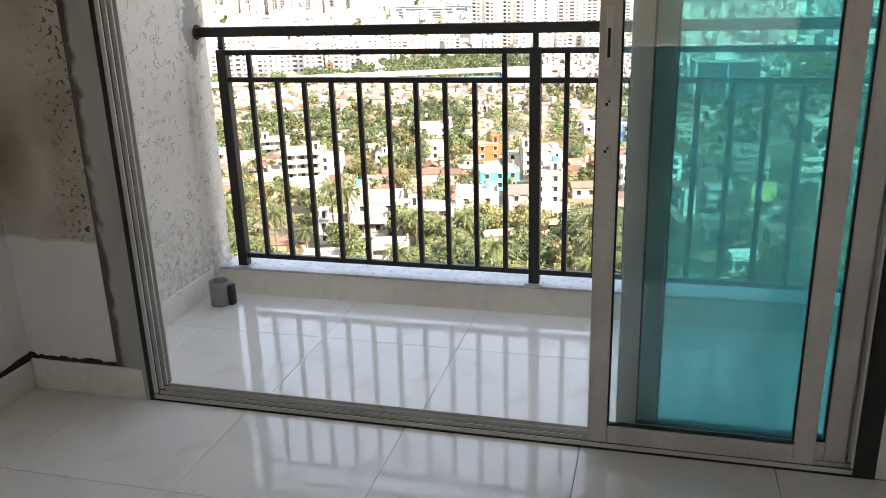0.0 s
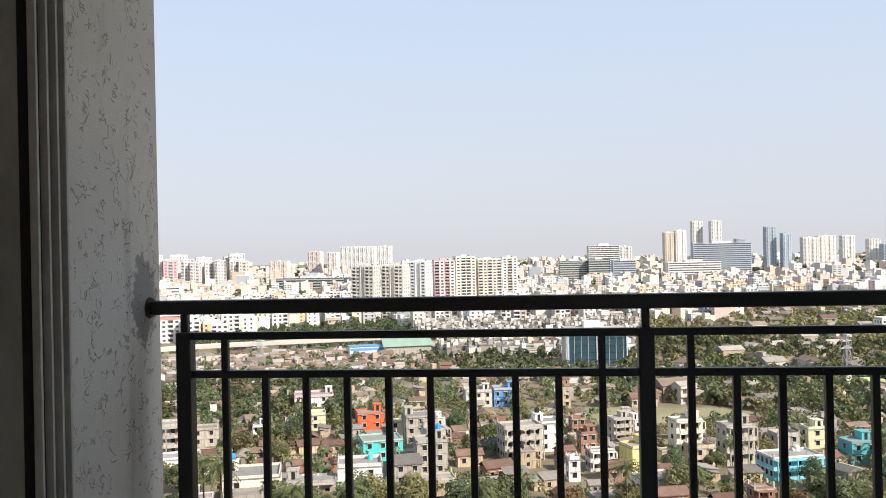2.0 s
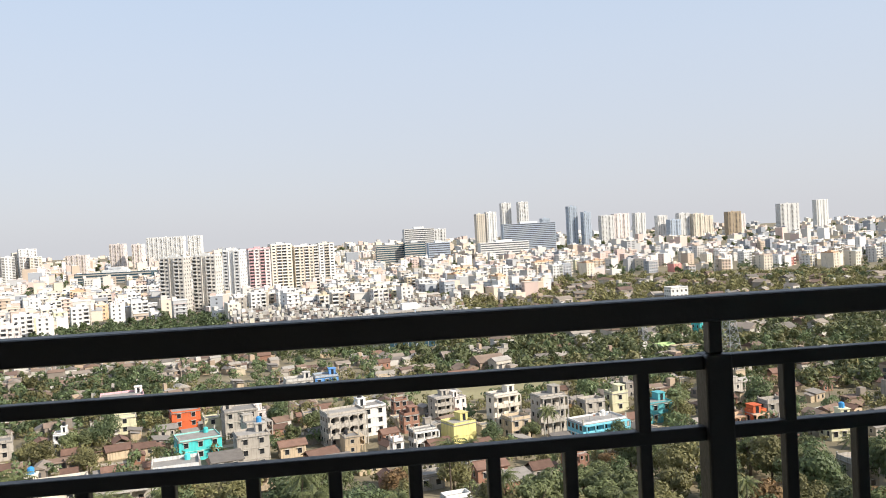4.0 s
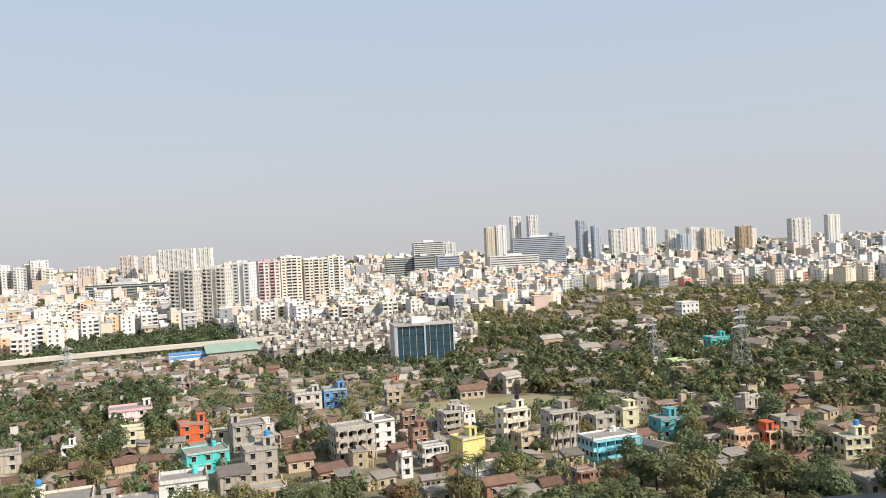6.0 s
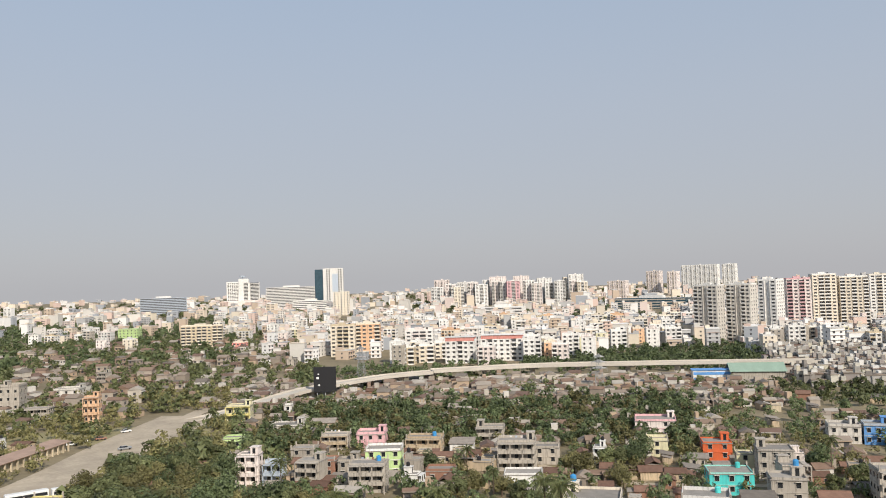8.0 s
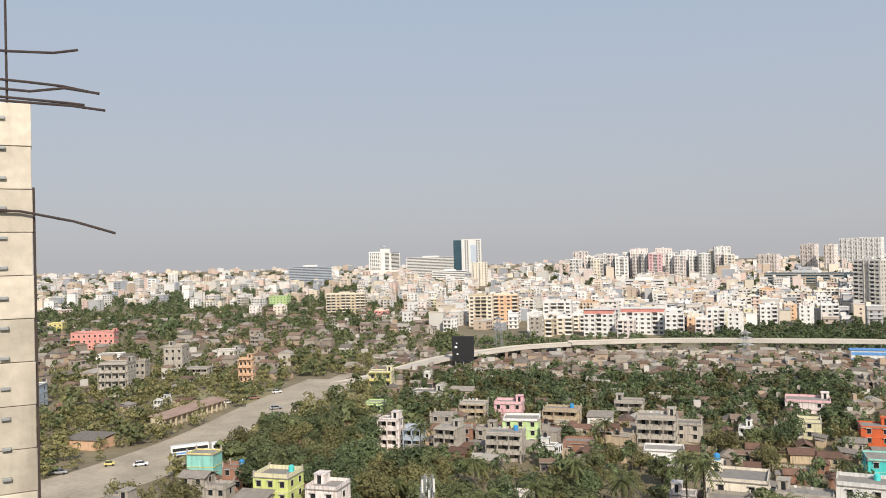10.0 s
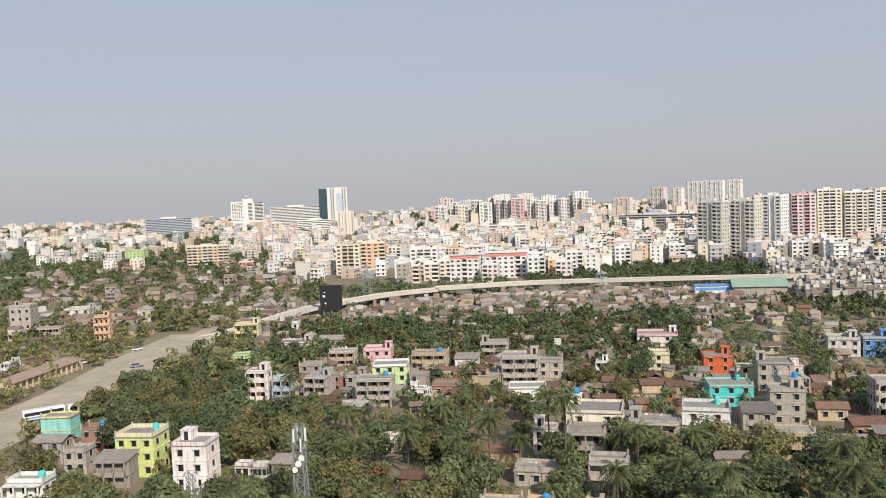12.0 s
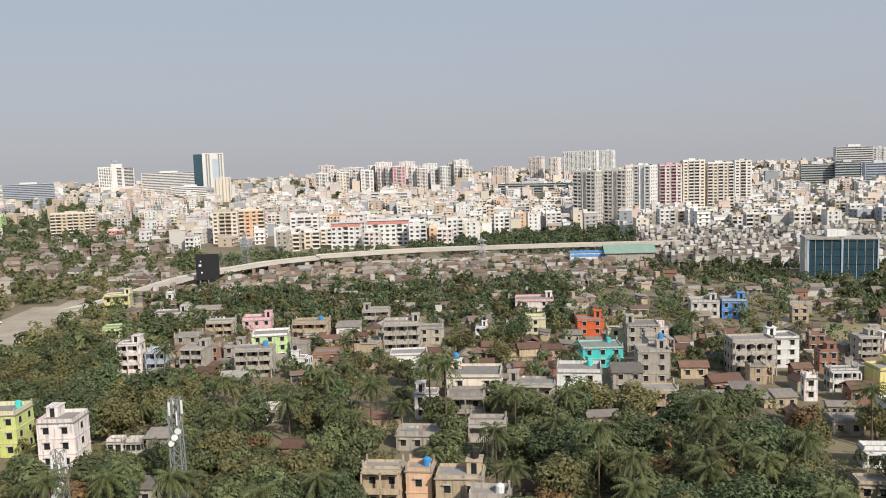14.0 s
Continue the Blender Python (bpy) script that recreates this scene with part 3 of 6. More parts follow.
# ---------------------------------------------------------------- unfinished neighbour with reinforcing bars
def unfinished_wing():
    t = empty("unfinished_wing", pose(-7.63, 4.75, 0, 0, 0, 66.0), "unfinished bare concrete wing with protruding reinforcing bars", "building")
    z = GROUND
    g = Geo()
    g.box(-4.0, -0.10, -0.02, 3.0, GROUND, 3.12)
    part("wall", g, CONCRETE, t)
    k = 0
    z = -12.0
    while z < 3.1:
        top = min(z + 0.42, 3.14)
        part("pour", block(-0.42, 0.0 + 0.006 * (k % 2), -0.055 - 0.008 * ((k * 7) % 3), 0.25, z, top - 0.006, 0.006), CONCRETE, t)
        z, k = z + 0.42, k + 1
    part("form_strip", block(0.004, 0.028, -0.03, 0.012, -12.0, 2.3, 0.003), REBAR, t, "dark notched shuttering strip")
    for i in range(18):
        zz = 2.95 - 0.29 * i
        part("form_tie", block(-0.30, -0.22, -0.10, -0.05, zz, zz + 0.03, 0.004), STEEL, t)
    bars = [((0, 0, 3.25), (0.42, -0.02, 3.30), (0.86, 0, 3.27)), ((0, 0.0, 3.34), (0.4, 0.04, 3.33), (0.86, 0.04, 3.275)), ((0, 0, 3.17), (0.45, 0.02, 3.16), (0.67, 0.03, 3.15)),
            ((-0.1, 0, 3.14), (0.5, 0, 3.13), (0.93, 0, 3.10)), ((-0.1, -0.1, 2.06), (0.5, -0.1, 1.96), (1.02, -0.08, 1.84)), ((-0.2, 0, 3.63), (0.3, 0, 3.65), (0.60, 0, 3.70))]
    for p in bars:
        a, b, c = (Vector(q) for q in p)
        b.x, c.x = b.x * 0.74, c.x * 0.74
        path = [tuple(a + Vector((-1.2, 0.0, 0.05)))] + [tuple(a.lerp(b, s)) for s in (0, 0.5)] + [tuple(b.lerp(c, s)) for s in (0, 0.5, 1)]
        g = Geo()
        g.tube(path, [0.013] * len(path), 6)
        part("reinforcing_bar", g, REBAR, t)
    g = Geo()
    g.tube([(-0.2, 0.02, 3.1), (-0.2, 0.02, 4.2)], [0.012, 0.012], 6)
    part("reinforcing_bar", g, REBAR, t)


unfinished_wing()


# ---------------------------------------------------------------- ground, roads, flyovers
def disc(name, r, z, material, label, cx=0.0, cy=0.0, n=96):
    g = Geo()
    ring = [(cx + r * math.cos(2 * math.pi * k / n), cy + r * math.sin(2 * math.pi * k / n)) for k in range(n)]
    g.add([(x, y, z) for x, y in ring], [tuple(range(n))])
    return setting(name, g, material, label, "ground")


disc("ground", 9000, GROUND, EARTH, "dry brown earth with scrub under the whole city")


def strip(name, points, width, z, material, label, category, thick=0.0, parent=None):
    """A road along a smooth line of points (x, y) or (x, y, rise)."""
    pts = [Vector((*p, 0.0)) if len(p) == 2 else Vector(p) for p in points]
    fine = []
    for i in range(len(pts) - 1):
        a, b, c, d = pts[max(i - 1, 0)], pts[i], pts[i + 1], pts[min(i + 2, len(pts) - 1)]
        for s in [k / 6 for k in range(6)]:
            fine.append(0.5 * (2 * b + (c - a) * s + (2 * a - 5 * b + 4 * c - d) * s * s + (3 * b - a - 3 * c + d) * s ** 3))
    fine.append(pts[-1])
    g, rows = Geo(), []
    for i, p in enumerate(fine):
        way = (fine[min(i + 1, len(fine) - 1)] - fine[max(i - 1, 0)]).normalized()
        side = Vector((-way.y, way.x, 0)) * width / 2
        rows.append((p + side, p - side))
    if thick:
        v = [q for a, b in rows for q in ((a.x, a.y, z + a.z), (b.x, b.y, z + b.z), (b.x, b.y, z + b.z - thick), (a.x, a.y, z + a.z - thick))]
        f = [(4 * i + k, 4 * i + (k + 1) % 4, 4 * i + 4 + (k + 1) % 4, 4 * i + 4 + k) for i in range(len(rows) - 1) for k in range(4)]
        g.add(v, f + [(0, 1, 2, 3), tuple(len(v) - 4 + k for k in (3, 2, 1, 0))])
    else:
        v = [q for a, b in rows for q in ((a.x, a.y, z + a.z), (b.x, b.y, z + b.z))]
        g.add(v, [(2 * i, 2 * i + 1, 2 * i + 3, 2 * i + 2) for i in range(len(rows) - 1)])
    ob = part(name, g, material, parent)
    if not parent:
        tagged(ob, label, category, "", "structure")
    return fine


MAIN = [(-205, 60), (-209, 108), (-220.4, 144.5), (-234.4, 174.1), (-252.9, 205.6), (-268.7, 235.3), (-280.6, 259.3), (-286.2, 270.5)]
strip("road", MAIN, 29, GROUND + 0.08, ROADWAY, "wide dusty unpaved road under construction", "road")
strip("old_road", [(-284, 266), (-312, 318), (-352, 372), (-372, 420)], 8, GROUND + 0.07, ROADWAY, "narrow dusty road beyond the construction", "road")
strip("road_side", [(-330, 512), (-400, 620), (-480, 760), (-574, 916)], 9, GROUND + 0.07, ROADWAY, "grey street between apartment blocks", "road")
STREET = [(-330 - 244 * k / 20, 512 + 404 * k / 20) for k in range(21)]
strip("lane", [(-6, 205), (-2, 262), (12, 320), (21, 362), (10, 430)], 3.2, GROUND + 0.07, ROADWAY, "narrow dusty lane among village houses", "road")
strip("lane_east", [(-100, 235), (-70, 224), (-30, 236), (40, 262), (100, 262), (190, 250)], 3.0, GROUND + 0.075, ROADWAY, "narrow dusty lane among houses", "road")
g = Geo()
g.prism([(14, 268), (70, 276), (78, 296), (20, 300)], GROUND, GROUND + 0.06)
setting("field", g, SCRUB, "dry grass playing field", "ground")
g = Geo()
g.prism([(-300, 180), (-240, 235), (-262, 262), (-330, 205)], GROUND, GROUND + 0.05)
setting("field_west", g, SCRUB, "dry scrubby waste ground beside the road", "ground")
g = Geo()
g.prism([(-210, 520), (-60, 575), (-60, 620), (-230, 590)], GROUND, GROUND + 0.05)
setting("green_field", g, mat("green_scrub", (0.085, 0.095, 0.04), 0.95, 0.3, 0.05, 0.6, 0.0), "low green scrub behind the flyover", "ground")


def flyover(points, width, z, label):
    t = empty("flyover", pose(0, 0, 0), label, "flyover")
    fine = strip("deck", points, width, z, DECK, "", "", 1.0, t)
    for side in (-1, 1):
        edge = []
        for i, p in enumerate(fine):
            way = (fine[min(i + 1, len(fine) - 1)] - fine[max(i - 1, 0)]).normalized()
            edge.append(tuple(p + Vector((-way.y, way.x, 0)) * side * (width / 2 - 0.2)))
        strip("parapet", edge[::3] + [edge[-1]], 0.3, z + 0.7, DECK, "", "", 0.7, t)
    step, last = 24.0, None
    for p in fine:
        if last is None or (p - last).length > step:
            gg = Geo()
            gg.box(p.x - 1.1, p.x + 1.1, p.y - 1.1, p.y + 1.1, GROUND, z + p.z - 1.2)
            gg.prism([(p.x + u, p.y + w) for u, w in ((-3.4, -1.3), (3.4, -1.3), (3.4, 1.3), (-3.4, 1.3))], z + p.z - 2.0, z + p.z - 1.25)
            part("pier", gg, DECK, t)
            last = p


flyover([(-232, 396), (-197, 426), (-169, 442), (-138, 454), (-108, 466), (-76, 476), (-44, 486)], 10, GROUND + 8.0, "long pale concrete flyover on piers across the city")
flyover([(-214, 404), (-186, 418), (-146, 436), (-106, 455)], 5, GROUND + 3.0, "lower pale concrete ramp beside the flyover")
RAMP = [(-278.0, 258.6, -5.6), (-272.2, 276.0, -4.0), (-268.3, 297.4, -1.8), (-268.3, 322.7, -0.3), (-266.3, 346.0, 0), (-252.7, 377.1, 1.4), (-232, 396, 2.4)]
flyover(RAMP, 9, GROUND + 4.9, "unfinished pale concrete flyover ramp")


# ---------------------------------------------------------------- houses
WIN = {}
CLOTH = [WALL["white"], WALL["paleblue"], WALL["offwhite"], WALL["palepink"], WALL["grey"], WALL["brick"], WALL["white"]]


def window_mesh(w, h):
    key = (round(w, 1), round(h, 1))
    if key not in WIN:
        g = Geo()
        rect = lambda a, b, y: [(-a, y, -b), (a, y, -b), (a, y, b), (-a, y, b)]
        v = rect(w / 2 + 0.07, h / 2 + 0.07, 0.0) + rect(w / 2 + 0.07, h / 2 + 0.07, -0.07) + rect(w / 2, h / 2, -0.07) + rect(w / 2, h / 2, -0.01)
        g.add(v, [(4 * q + k, 4 * q + (k + 1) % 4, 4 * q + 4 + (k + 1) % 4, 4 * q + 4 + k) for q in range(3) for k in range(4)], 1)
        n = len(g.v)
        g.f.append((12, 13, 14, 15))
        g.m.append(0)
        s = Geo()
        s.box(-w / 2 - 0.2, w / 2 + 0.2, -0.5, 0.0, h / 2 + 0.12, h / 2 + 0.22)
        WIN[key] = (g.mesh("window", [PANE, TRIM]), s.mesh("sunshade", [TRIM]))
    return WIN[key]


TAKEN, FRONT = [], []


def clear_of(x, y, r):
    return all((x - a) ** 2 + (y - b) ** 2 > (r + c) ** 2 for a, b, c in TAKEN)


def open_front(x, y, share):
    """Whether a place is off the open ground before the known houses."""
    return all((x - p) ** 2 + (y - q) ** 2 > (reach * share) ** 2 for p, q, reach in FRONT)


def take(x, y, r):
    TAKEN.append((x, y, r))


def gable(w, d, z, rise, over=0.5):
    g = Geo()
    a, b = w / 2 + over, d / 2 + over
    v = [(-a, -b, z), (a, -b, z), (a, 0, z + rise), (-a, 0, z + rise), (-a, b, z), (a, b, z)]
    v += [(x, y, q - 0.18) for x, y, q in v]
    g.add(v, [(0, 1, 2, 3), (3, 2, 5, 4), (7, 6, 9, 8), (8, 9, 10, 11), (0, 6, 7, 1), (4, 5, 11, 10), (0, 3, 9, 6), (3, 4, 10, 9), (1, 7, 8, 2), (2, 8, 11, 5)])
    g.box(-a, a, -0.15, 0.15, z + rise - 0.08, z + rise + 0.1)
    return g


def tank_geo(r=0.7, h=1.4):
    g = Geo()
    g.tube([(0, 0, 0), (0, 0, h * 0.85), (0, 0, h), (0, 0, h + 0.12)], [r, r, r * 0.6, r * 0.3], 10)
    return g


TANKS = {}


def house(x, y, rz, w, d, floors, wall, label, roof="flat", bays=3, fh=3.1, stair=0, tank="", porch="", arches=False,
          trim=None, group="", name="house", register=True, windows=True, ledge=True, shades=True, annex=0):
    """A village house: walls, roof slab and parapet or pitched roof, windows, stair head, tank, verandah."""
    h = floors * fh
    t = empty(name, pose(x, y, GROUND, 0, 0, rz), label, "house", group)
    if register:
        take(x, y, max(w, d) * 0.62)
        away = math.hypot(x, y)
        for step, reach in ((4.0, 4.5), (10.0, 5.0)):
            near = (away - max(w, d) * 0.5 - step) / away
            FRONT.append((x * near, y * near, reach))
    m = WALL[wall]
    lip = 0.3 + 0.6 * (abs(x * 0.37 + y * 0.73) % 1.0)
    g = Geo()
    g.box(-w / 2, w / 2, -d / 2, d / 2, 0, h)
    part("wall", g, m, t)
    if roof == "flat":
        g = Geo()
        g.box(-w / 2 - 0.25, w / 2 + 0.25, -d / 2 - 0.25, d / 2 + 0.25, h, h + 0.16)
        part("roof", g, ROOF_GREY, t)
        g = Geo()
        for a in ((-w / 2, w / 2, -d / 2, -d / 2 + 0.18), (-w / 2, w / 2, d / 2 - 0.18, d / 2), (-w / 2, -w / 2 + 0.18, -d / 2, d / 2), (w / 2 - 0.18, w / 2, -d / 2, d / 2)):
            g.box(*a, h + 0.16, h + 0.16 + lip)
        part("parapet", g, trim or m, t)
        z = h + 0.16
    elif roof in ("tile", "tin"):
        part("roof", gable(w, d, h, d * (0.28 if roof == "tile" else 0.16)), ROOF_TILE if roof == "tile" else ROOF_TIN, t)
        z = h
    else:
        g = Geo()
        g.add([(-w / 2 - .4, -d / 2 - .5, h), (w / 2 + .4, -d / 2 - .5, h), (w / 2 + .4, d / 2 + .4, h + 0.9), (-w / 2 - .4, d / 2 + .4, h + 0.9),
               (-w / 2 - .4, -d / 2 - .5, h + .12), (w / 2 + .4, -d / 2 - .5, h + .12), (w / 2 + .4, d / 2 + .4, h + 1.02), (-w / 2 - .4, d / 2 + .4, h + 1.02)],
              [(3, 2, 1, 0), (4, 5, 6, 7), (0, 1, 5, 4), (2, 3, 7, 6), (1, 2, 6, 5), (3, 0, 4, 7)])
        part("roof", g, ROOF_TIN, t)
        z = h
    if ledge:
        for k in range(1, floors):
            g = Geo()
            g.box(-w / 2 - 0.12, w / 2 + 0.12, -d / 2 - 0.12, d / 2 + 0.12, k * fh - 0.1, k * fh + 0.08)
            part("floor_band", g, trim or m, t)
    if windows:
        def openings(count, length, place, turn):
            for k in range(count):
                for f in range(floors):
                    u = (k + 0.5) / count * length - length / 2
                    pane, shade = window_mesh(1.1, 1.3)
                    ob = part("window", pane, None, t, at=Matrix.Translation(place(u, f * fh + 1.65)) @ Matrix.Rotation(turn, 4, "Z"))
                    if shades and not turn:
                        part("sunshade", shade, None, ob)
        openings(bays, w, lambda u, q: (u, -d / 2, q), 0)
        openings(max(1, bays - 1), d, lambda u, q: (-w / 2, u, q), -math.pi / 2)
        if shades:
            openings(max(1, bays - 1), d, lambda u, q: (w / 2, u, q), math.pi / 2)
    if stair:
        sx = -w / 2 + 1.5 if stair < 0 else w / 2 - 1.5
        g = Geo()
        g.box(sx - 1.2, sx + 1.2, d / 2 - 3.2, d / 2 - 0.2, z, z + 2.0)
        g.box(sx - 1.4, sx + 1.4, d / 2 - 3.4, d / 2, z + 2.0, z + 2.15)
        sh = part("stair_head", g, m, t)
        g = Geo()
        g.box(sx - 0.45, sx + 0.45, d / 2 - 3.24, d / 2 - 3.18, z, z + 1.8)
        part("door", g, PANE, sh)
    if roof == "flat" and floors > 1 and not stair:
        for sx in (-1, 1):
            for sy in (-1, 1):
                g = Geo()
                cx, cy = sx * (w / 2 - 0.15), sy * (d / 2 - 0.15)
                g.box(cx - 0.16, cx + 0.16, cy - 0.16, cy + 0.16, h + 0.16, h + 1.5)
                part("column_stub", g, WALL["cement"], t)
    if annex:
        g = Geo()
        ax = annex * (w / 2 + 1.5)
        g.box(ax - 1.5, ax + 1.5, -d / 2 + 0.6, d / 2 - 1.2, 0, fh * 0.85)
        an = part("annex", g, WALL["tan"], t)
        g = Geo()
        q = fh * 0.85
        g.add([(ax - 1.8, -d / 2 + .2, q), (ax + 1.8, -d / 2 + .2, q), (ax + 1.8, d / 2 - .9, q + .7), (ax - 1.8, d / 2 - .9, q + .7), (ax - 1.8, -d / 2 + .2, q + .1), (ax + 1.8, -d / 2 + .2, q + .1), (ax + 1.8, d / 2 - .9, q + .8), (ax - 1.8, d / 2 - .9, q + .8)],
              [(3, 2, 1, 0), (4, 5, 6, 7), (0, 1, 5, 4), (2, 3, 7, 6), (1, 2, 6, 5), (3, 0, 4, 7)])
        part("annex_roof", g, ROOF_TILE if annex > 0 else ROOF_TIN, an)
    if register and roof == "flat" and windows and w > 7.5 and int(abs(x)) % 4 == 0:
        line = part("washing_line", block(-w / 4, w / 4, -d / 4 - 0.015, -d / 4 + 0.015, h + 1.85, h + 1.88), STEEL, t)
        for k in range(-1, 2):
            g = Geo()
            g.box(k * w / 7 - 0.32, k * w / 7 + 0.3, -d / 4 - 0.02, -d / 4 + 0.02, h + 1.25 - 0.1 * k, h + 1.85)
            part("cloth", g, CLOTH[int(abs(x * 3 + y + k * 5)) % len(CLOTH)], line)
        for sx in (-1, 1):
            part("washing_post", block(sx * w / 4 - 0.04, sx * w / 4 + 0.04, -d / 4 - 0.04, -d / 4 + 0.04, h + 0.16, h + 1.9), STEEL, t)
    if tank:
        tm = {"blue": TANK_BLUE, "black": TANK_BLACK, "green": WALL["turquoise"], "white": WHITE}[tank]
        if tank not in TANKS:
            TANKS[tank] = tank_geo().mesh("water_tank", [tm])
        hz = z + 2.15 if stair else z
        part("water_tank", TANKS[tank], None, t, at=pose((-w / 2 + 1.5 if stair < 0 else w / 2 - 1.5) if stair else w / 4, d / 2 - 1.6, hz))
    if porch:
        for f in range(floors):
            g = Geo()
            g.box(-w / 2, w / 2, -d / 2 - 1.8, -d / 2, f * fh + fh - 0.15, f * fh + fh)
            if f:
                g.box(-w / 2, w / 2, -d / 2 - 1.8, -d / 2 - 1.68, f * fh, f * fh + 0.9)
            part("verandah", g, WALL[porch], t)
        for k in range(bays + 1):
            g = Geo()
            u = -w / 2 + 0.15 + k * (w - 0.3) / bays
            g.box(u - 0.14, u + 0.14, -d / 2 - 1.8, -d / 2 - 1.52, 0, h)
            part("column", g, WALL[porch], t)
            if arches and k < bays:
                n, u1 = 8, u + (w - 0.3) / bays
                for f in range(floors):
                    zt, ra, ya, c = f * fh + fh - 0.15, (u1 - u) / 2 - 0.14, -d / 2 - 1.7, (u + u1) / 2
                    rim, faces = [], []
                    for s in range(n + 1):
                        px, pz = c + ra * math.cos(math.pi * s / n), zt - 0.75 + 0.65 * math.sin(math.pi * s / n)
                        rim += [(px, ya, pz), (px, ya, zt), (px, ya + .12, pz), (px, ya + .12, zt)]
                    for s in range(0, 4 * n, 4):
                        faces += [(s, s + 4, s + 5, s + 1), (s + 2, s + 3, s + 7, s + 6), (s, s + 2, s + 6, s + 4)]
                    g = Geo()
                    g.add(rim, faces)
                    part("arch", g, WALL[porch], t)
    return t


# the houses that can be told apart, nearest quarter first
house(-53.1, 264.1, 18, 8.6, 7.7, 2, "orange", "bright orange two-storey house with stair head", bays=2, stair=1, fh=2.59)
house(-42.3, 225.6, 20, 11.1, 8.9, 2, "turquoise", "turquoise two-storey house with flat roof", bays=3, trim=WALL["mint"], tank="green", fh=2.68)
house(-10.0, 304.4, 10, 8.5, 7.6, 2, "blue", "bright blue two-storey house among trees", bays=3, trim=WALL["paleblue"], stair=1, fh=3.04)
house(-19.9, 303.0, 12, 9.8, 7.8, 2, "offwhite", "pale weathered two-storey house with roof terrace", bays=3, stair=1, fh=2.77)
house(-3.2, 226.8, 20, 10.8, 6.8, 3, "cement", "grey three-storey house with arched verandahs", bays=4, porch="cement", arches=True, fh=2.95)
house(4.5, 236.6, 20, 7.3, 7.3, 3, "white", "whitewashed three-storey house with black roof tank", bays=2, stair=-1, tank="black", fh=2.65)
house(27.7, 216.7, 24, 7.0, 6.7, 2, "yellow", "plain bright yellow house with tall stair tower", bays=2, stair=1, windows=False, fh=2.88)
house(29.0, 195.0, 22, 9.0, 6.7, 1, "white", "fresh white house with small windows and a high parapet", bays=2, fh=3.64)
house(64.1, 210.3, 16, 13.6, 7.7, 2, "skyblue", "sky blue house with white balustrades and wide windows", bays=5, trim=WALL["white"], tank="white", porch="skyblue", fh=2.58)
house(85.5, 223.9, 14, 7.5, 6.0, 2, "teal", "teal two-storey house half hidden by trees", bays=2, stair=1, fh=2.77)
house(97.8, 203.5, 10, 6.3, 3.2, 2, "peach", "peach painted house with arched balconies", bays=3, porch="peach", arches=True, fh=2.60)
house(104.4, 201.8, 10, 4.5, 3.0, 2, "orange", "orange house bay with arched balcony openings", bays=2, porch="peach", arches=True, stair=-1, fh=2.87)
house(109.4, 198.0, 8, 4.0, 3.6, 2, "brick", "brown brick two-storey house", bays=2, fh=2.57)
house(115.5, 214.0, 8, 5.9, 4.7, 2, "grey", "bare grey two-storey house behind a peach one", bays=2, fh=2.57)
house(121.1, 192.1, 0, 6.9, 5.5, 2, "lemon", "pale lemon two-storey house", bays=3, stair=1, tank="blue", fh=2.50)
house(43.0, 233.5, 20, 8.1, 4.7, 3, "cream", "cream three-storey house with terraces", bays=2, stair=1, tank="black", porch="cream", fh=3.03)
house(43.9, 218.6, 20, 6.1, 5.5, 2, "tan", "tan brick two-storey house", bays=2, fh=2.56)
house(53.9, 222.2, 16, 8.0, 5.4, 3, "cement", "unplastered grey three-storey house", bays=3, porch="cement", stair=1, fh=3.39)
house(79.5, 240.0, 14, 5.6, 4.5, 2, "lemon", "narrow pale yellow house with stair tower", bays=1, stair=1, fh=2.73)
house(69.4, 233.0, 14, 6.5, 5.2, 2, "cement", "grey cement house behind a blue one", bays=2, fh=2.57)
house(-62.0, 175.9, 15, 12.2, 10.3, 3, "cream", "pale cream house with blue roof tank", bays=2, stair=-1, tank="blue", fh=2.98)
house(-61.0, 167.5, 15, 8.2, 5.6, 2, "grey", "bare grey cement house built against a cream one", bays=2, porch="grey", fh=3.17)
house(-50.8, 151.5, 15, 7.4, 4.1, 2, "cement", "open grey concrete frame house under trees", bays=2, porch="cement", windows=False, fh=2.88)
house(-52.4, 189.7, 12, 11.6, 6.3, 1, "cement", "unfinished concrete frame house with open bays", bays=3, porch="cement", stair=-1, fh=3.70)
house(-42.0, 196.4, 12, 10.7, 8.6, 2, "white", "weathered white two-storey house", bays=2, tank="green", fh=2.97)
house(-31.1, 200.6, 16, 7.1, 6.4, 2, "grey", "grey cement house with sheet roof", roof="lean", bays=2, fh=2.70)
house(-22.1, 185.2, 16, 9.0, 5.4, 2, "tan", "unplastered tan two-storey house", bays=3, porch="tan", fh=2.77)
house(-26.3, 211.1, 16, 8.0, 7.2, 3, "cement", "pale grey three-storey house with roof terrace", bays=2, stair=1, tank="blue", fh=2.78)
house(-33.6, 244.5, 16, 9.3, 8.4, 3, "cement", "pale grey three-storey house with stepped terraces", bays=3, stair=-1, fh=2.72)
house(11.3, 298.9, 12, 5.2, 4.2, 2, "tan", "tan two-storey house beside a lane", bays=2, fh=2.50)
house(14.2, 255.0, 14, 4.5, 3.6, 2, "brick", "unplastered brown brick house", bays=2, fh=2.50)
house(15.7, 234.2, 18, 4.8, 3.8, 2, "brick", "brown brick house with open terrace", bays=2, stair=1, fh=2.50)
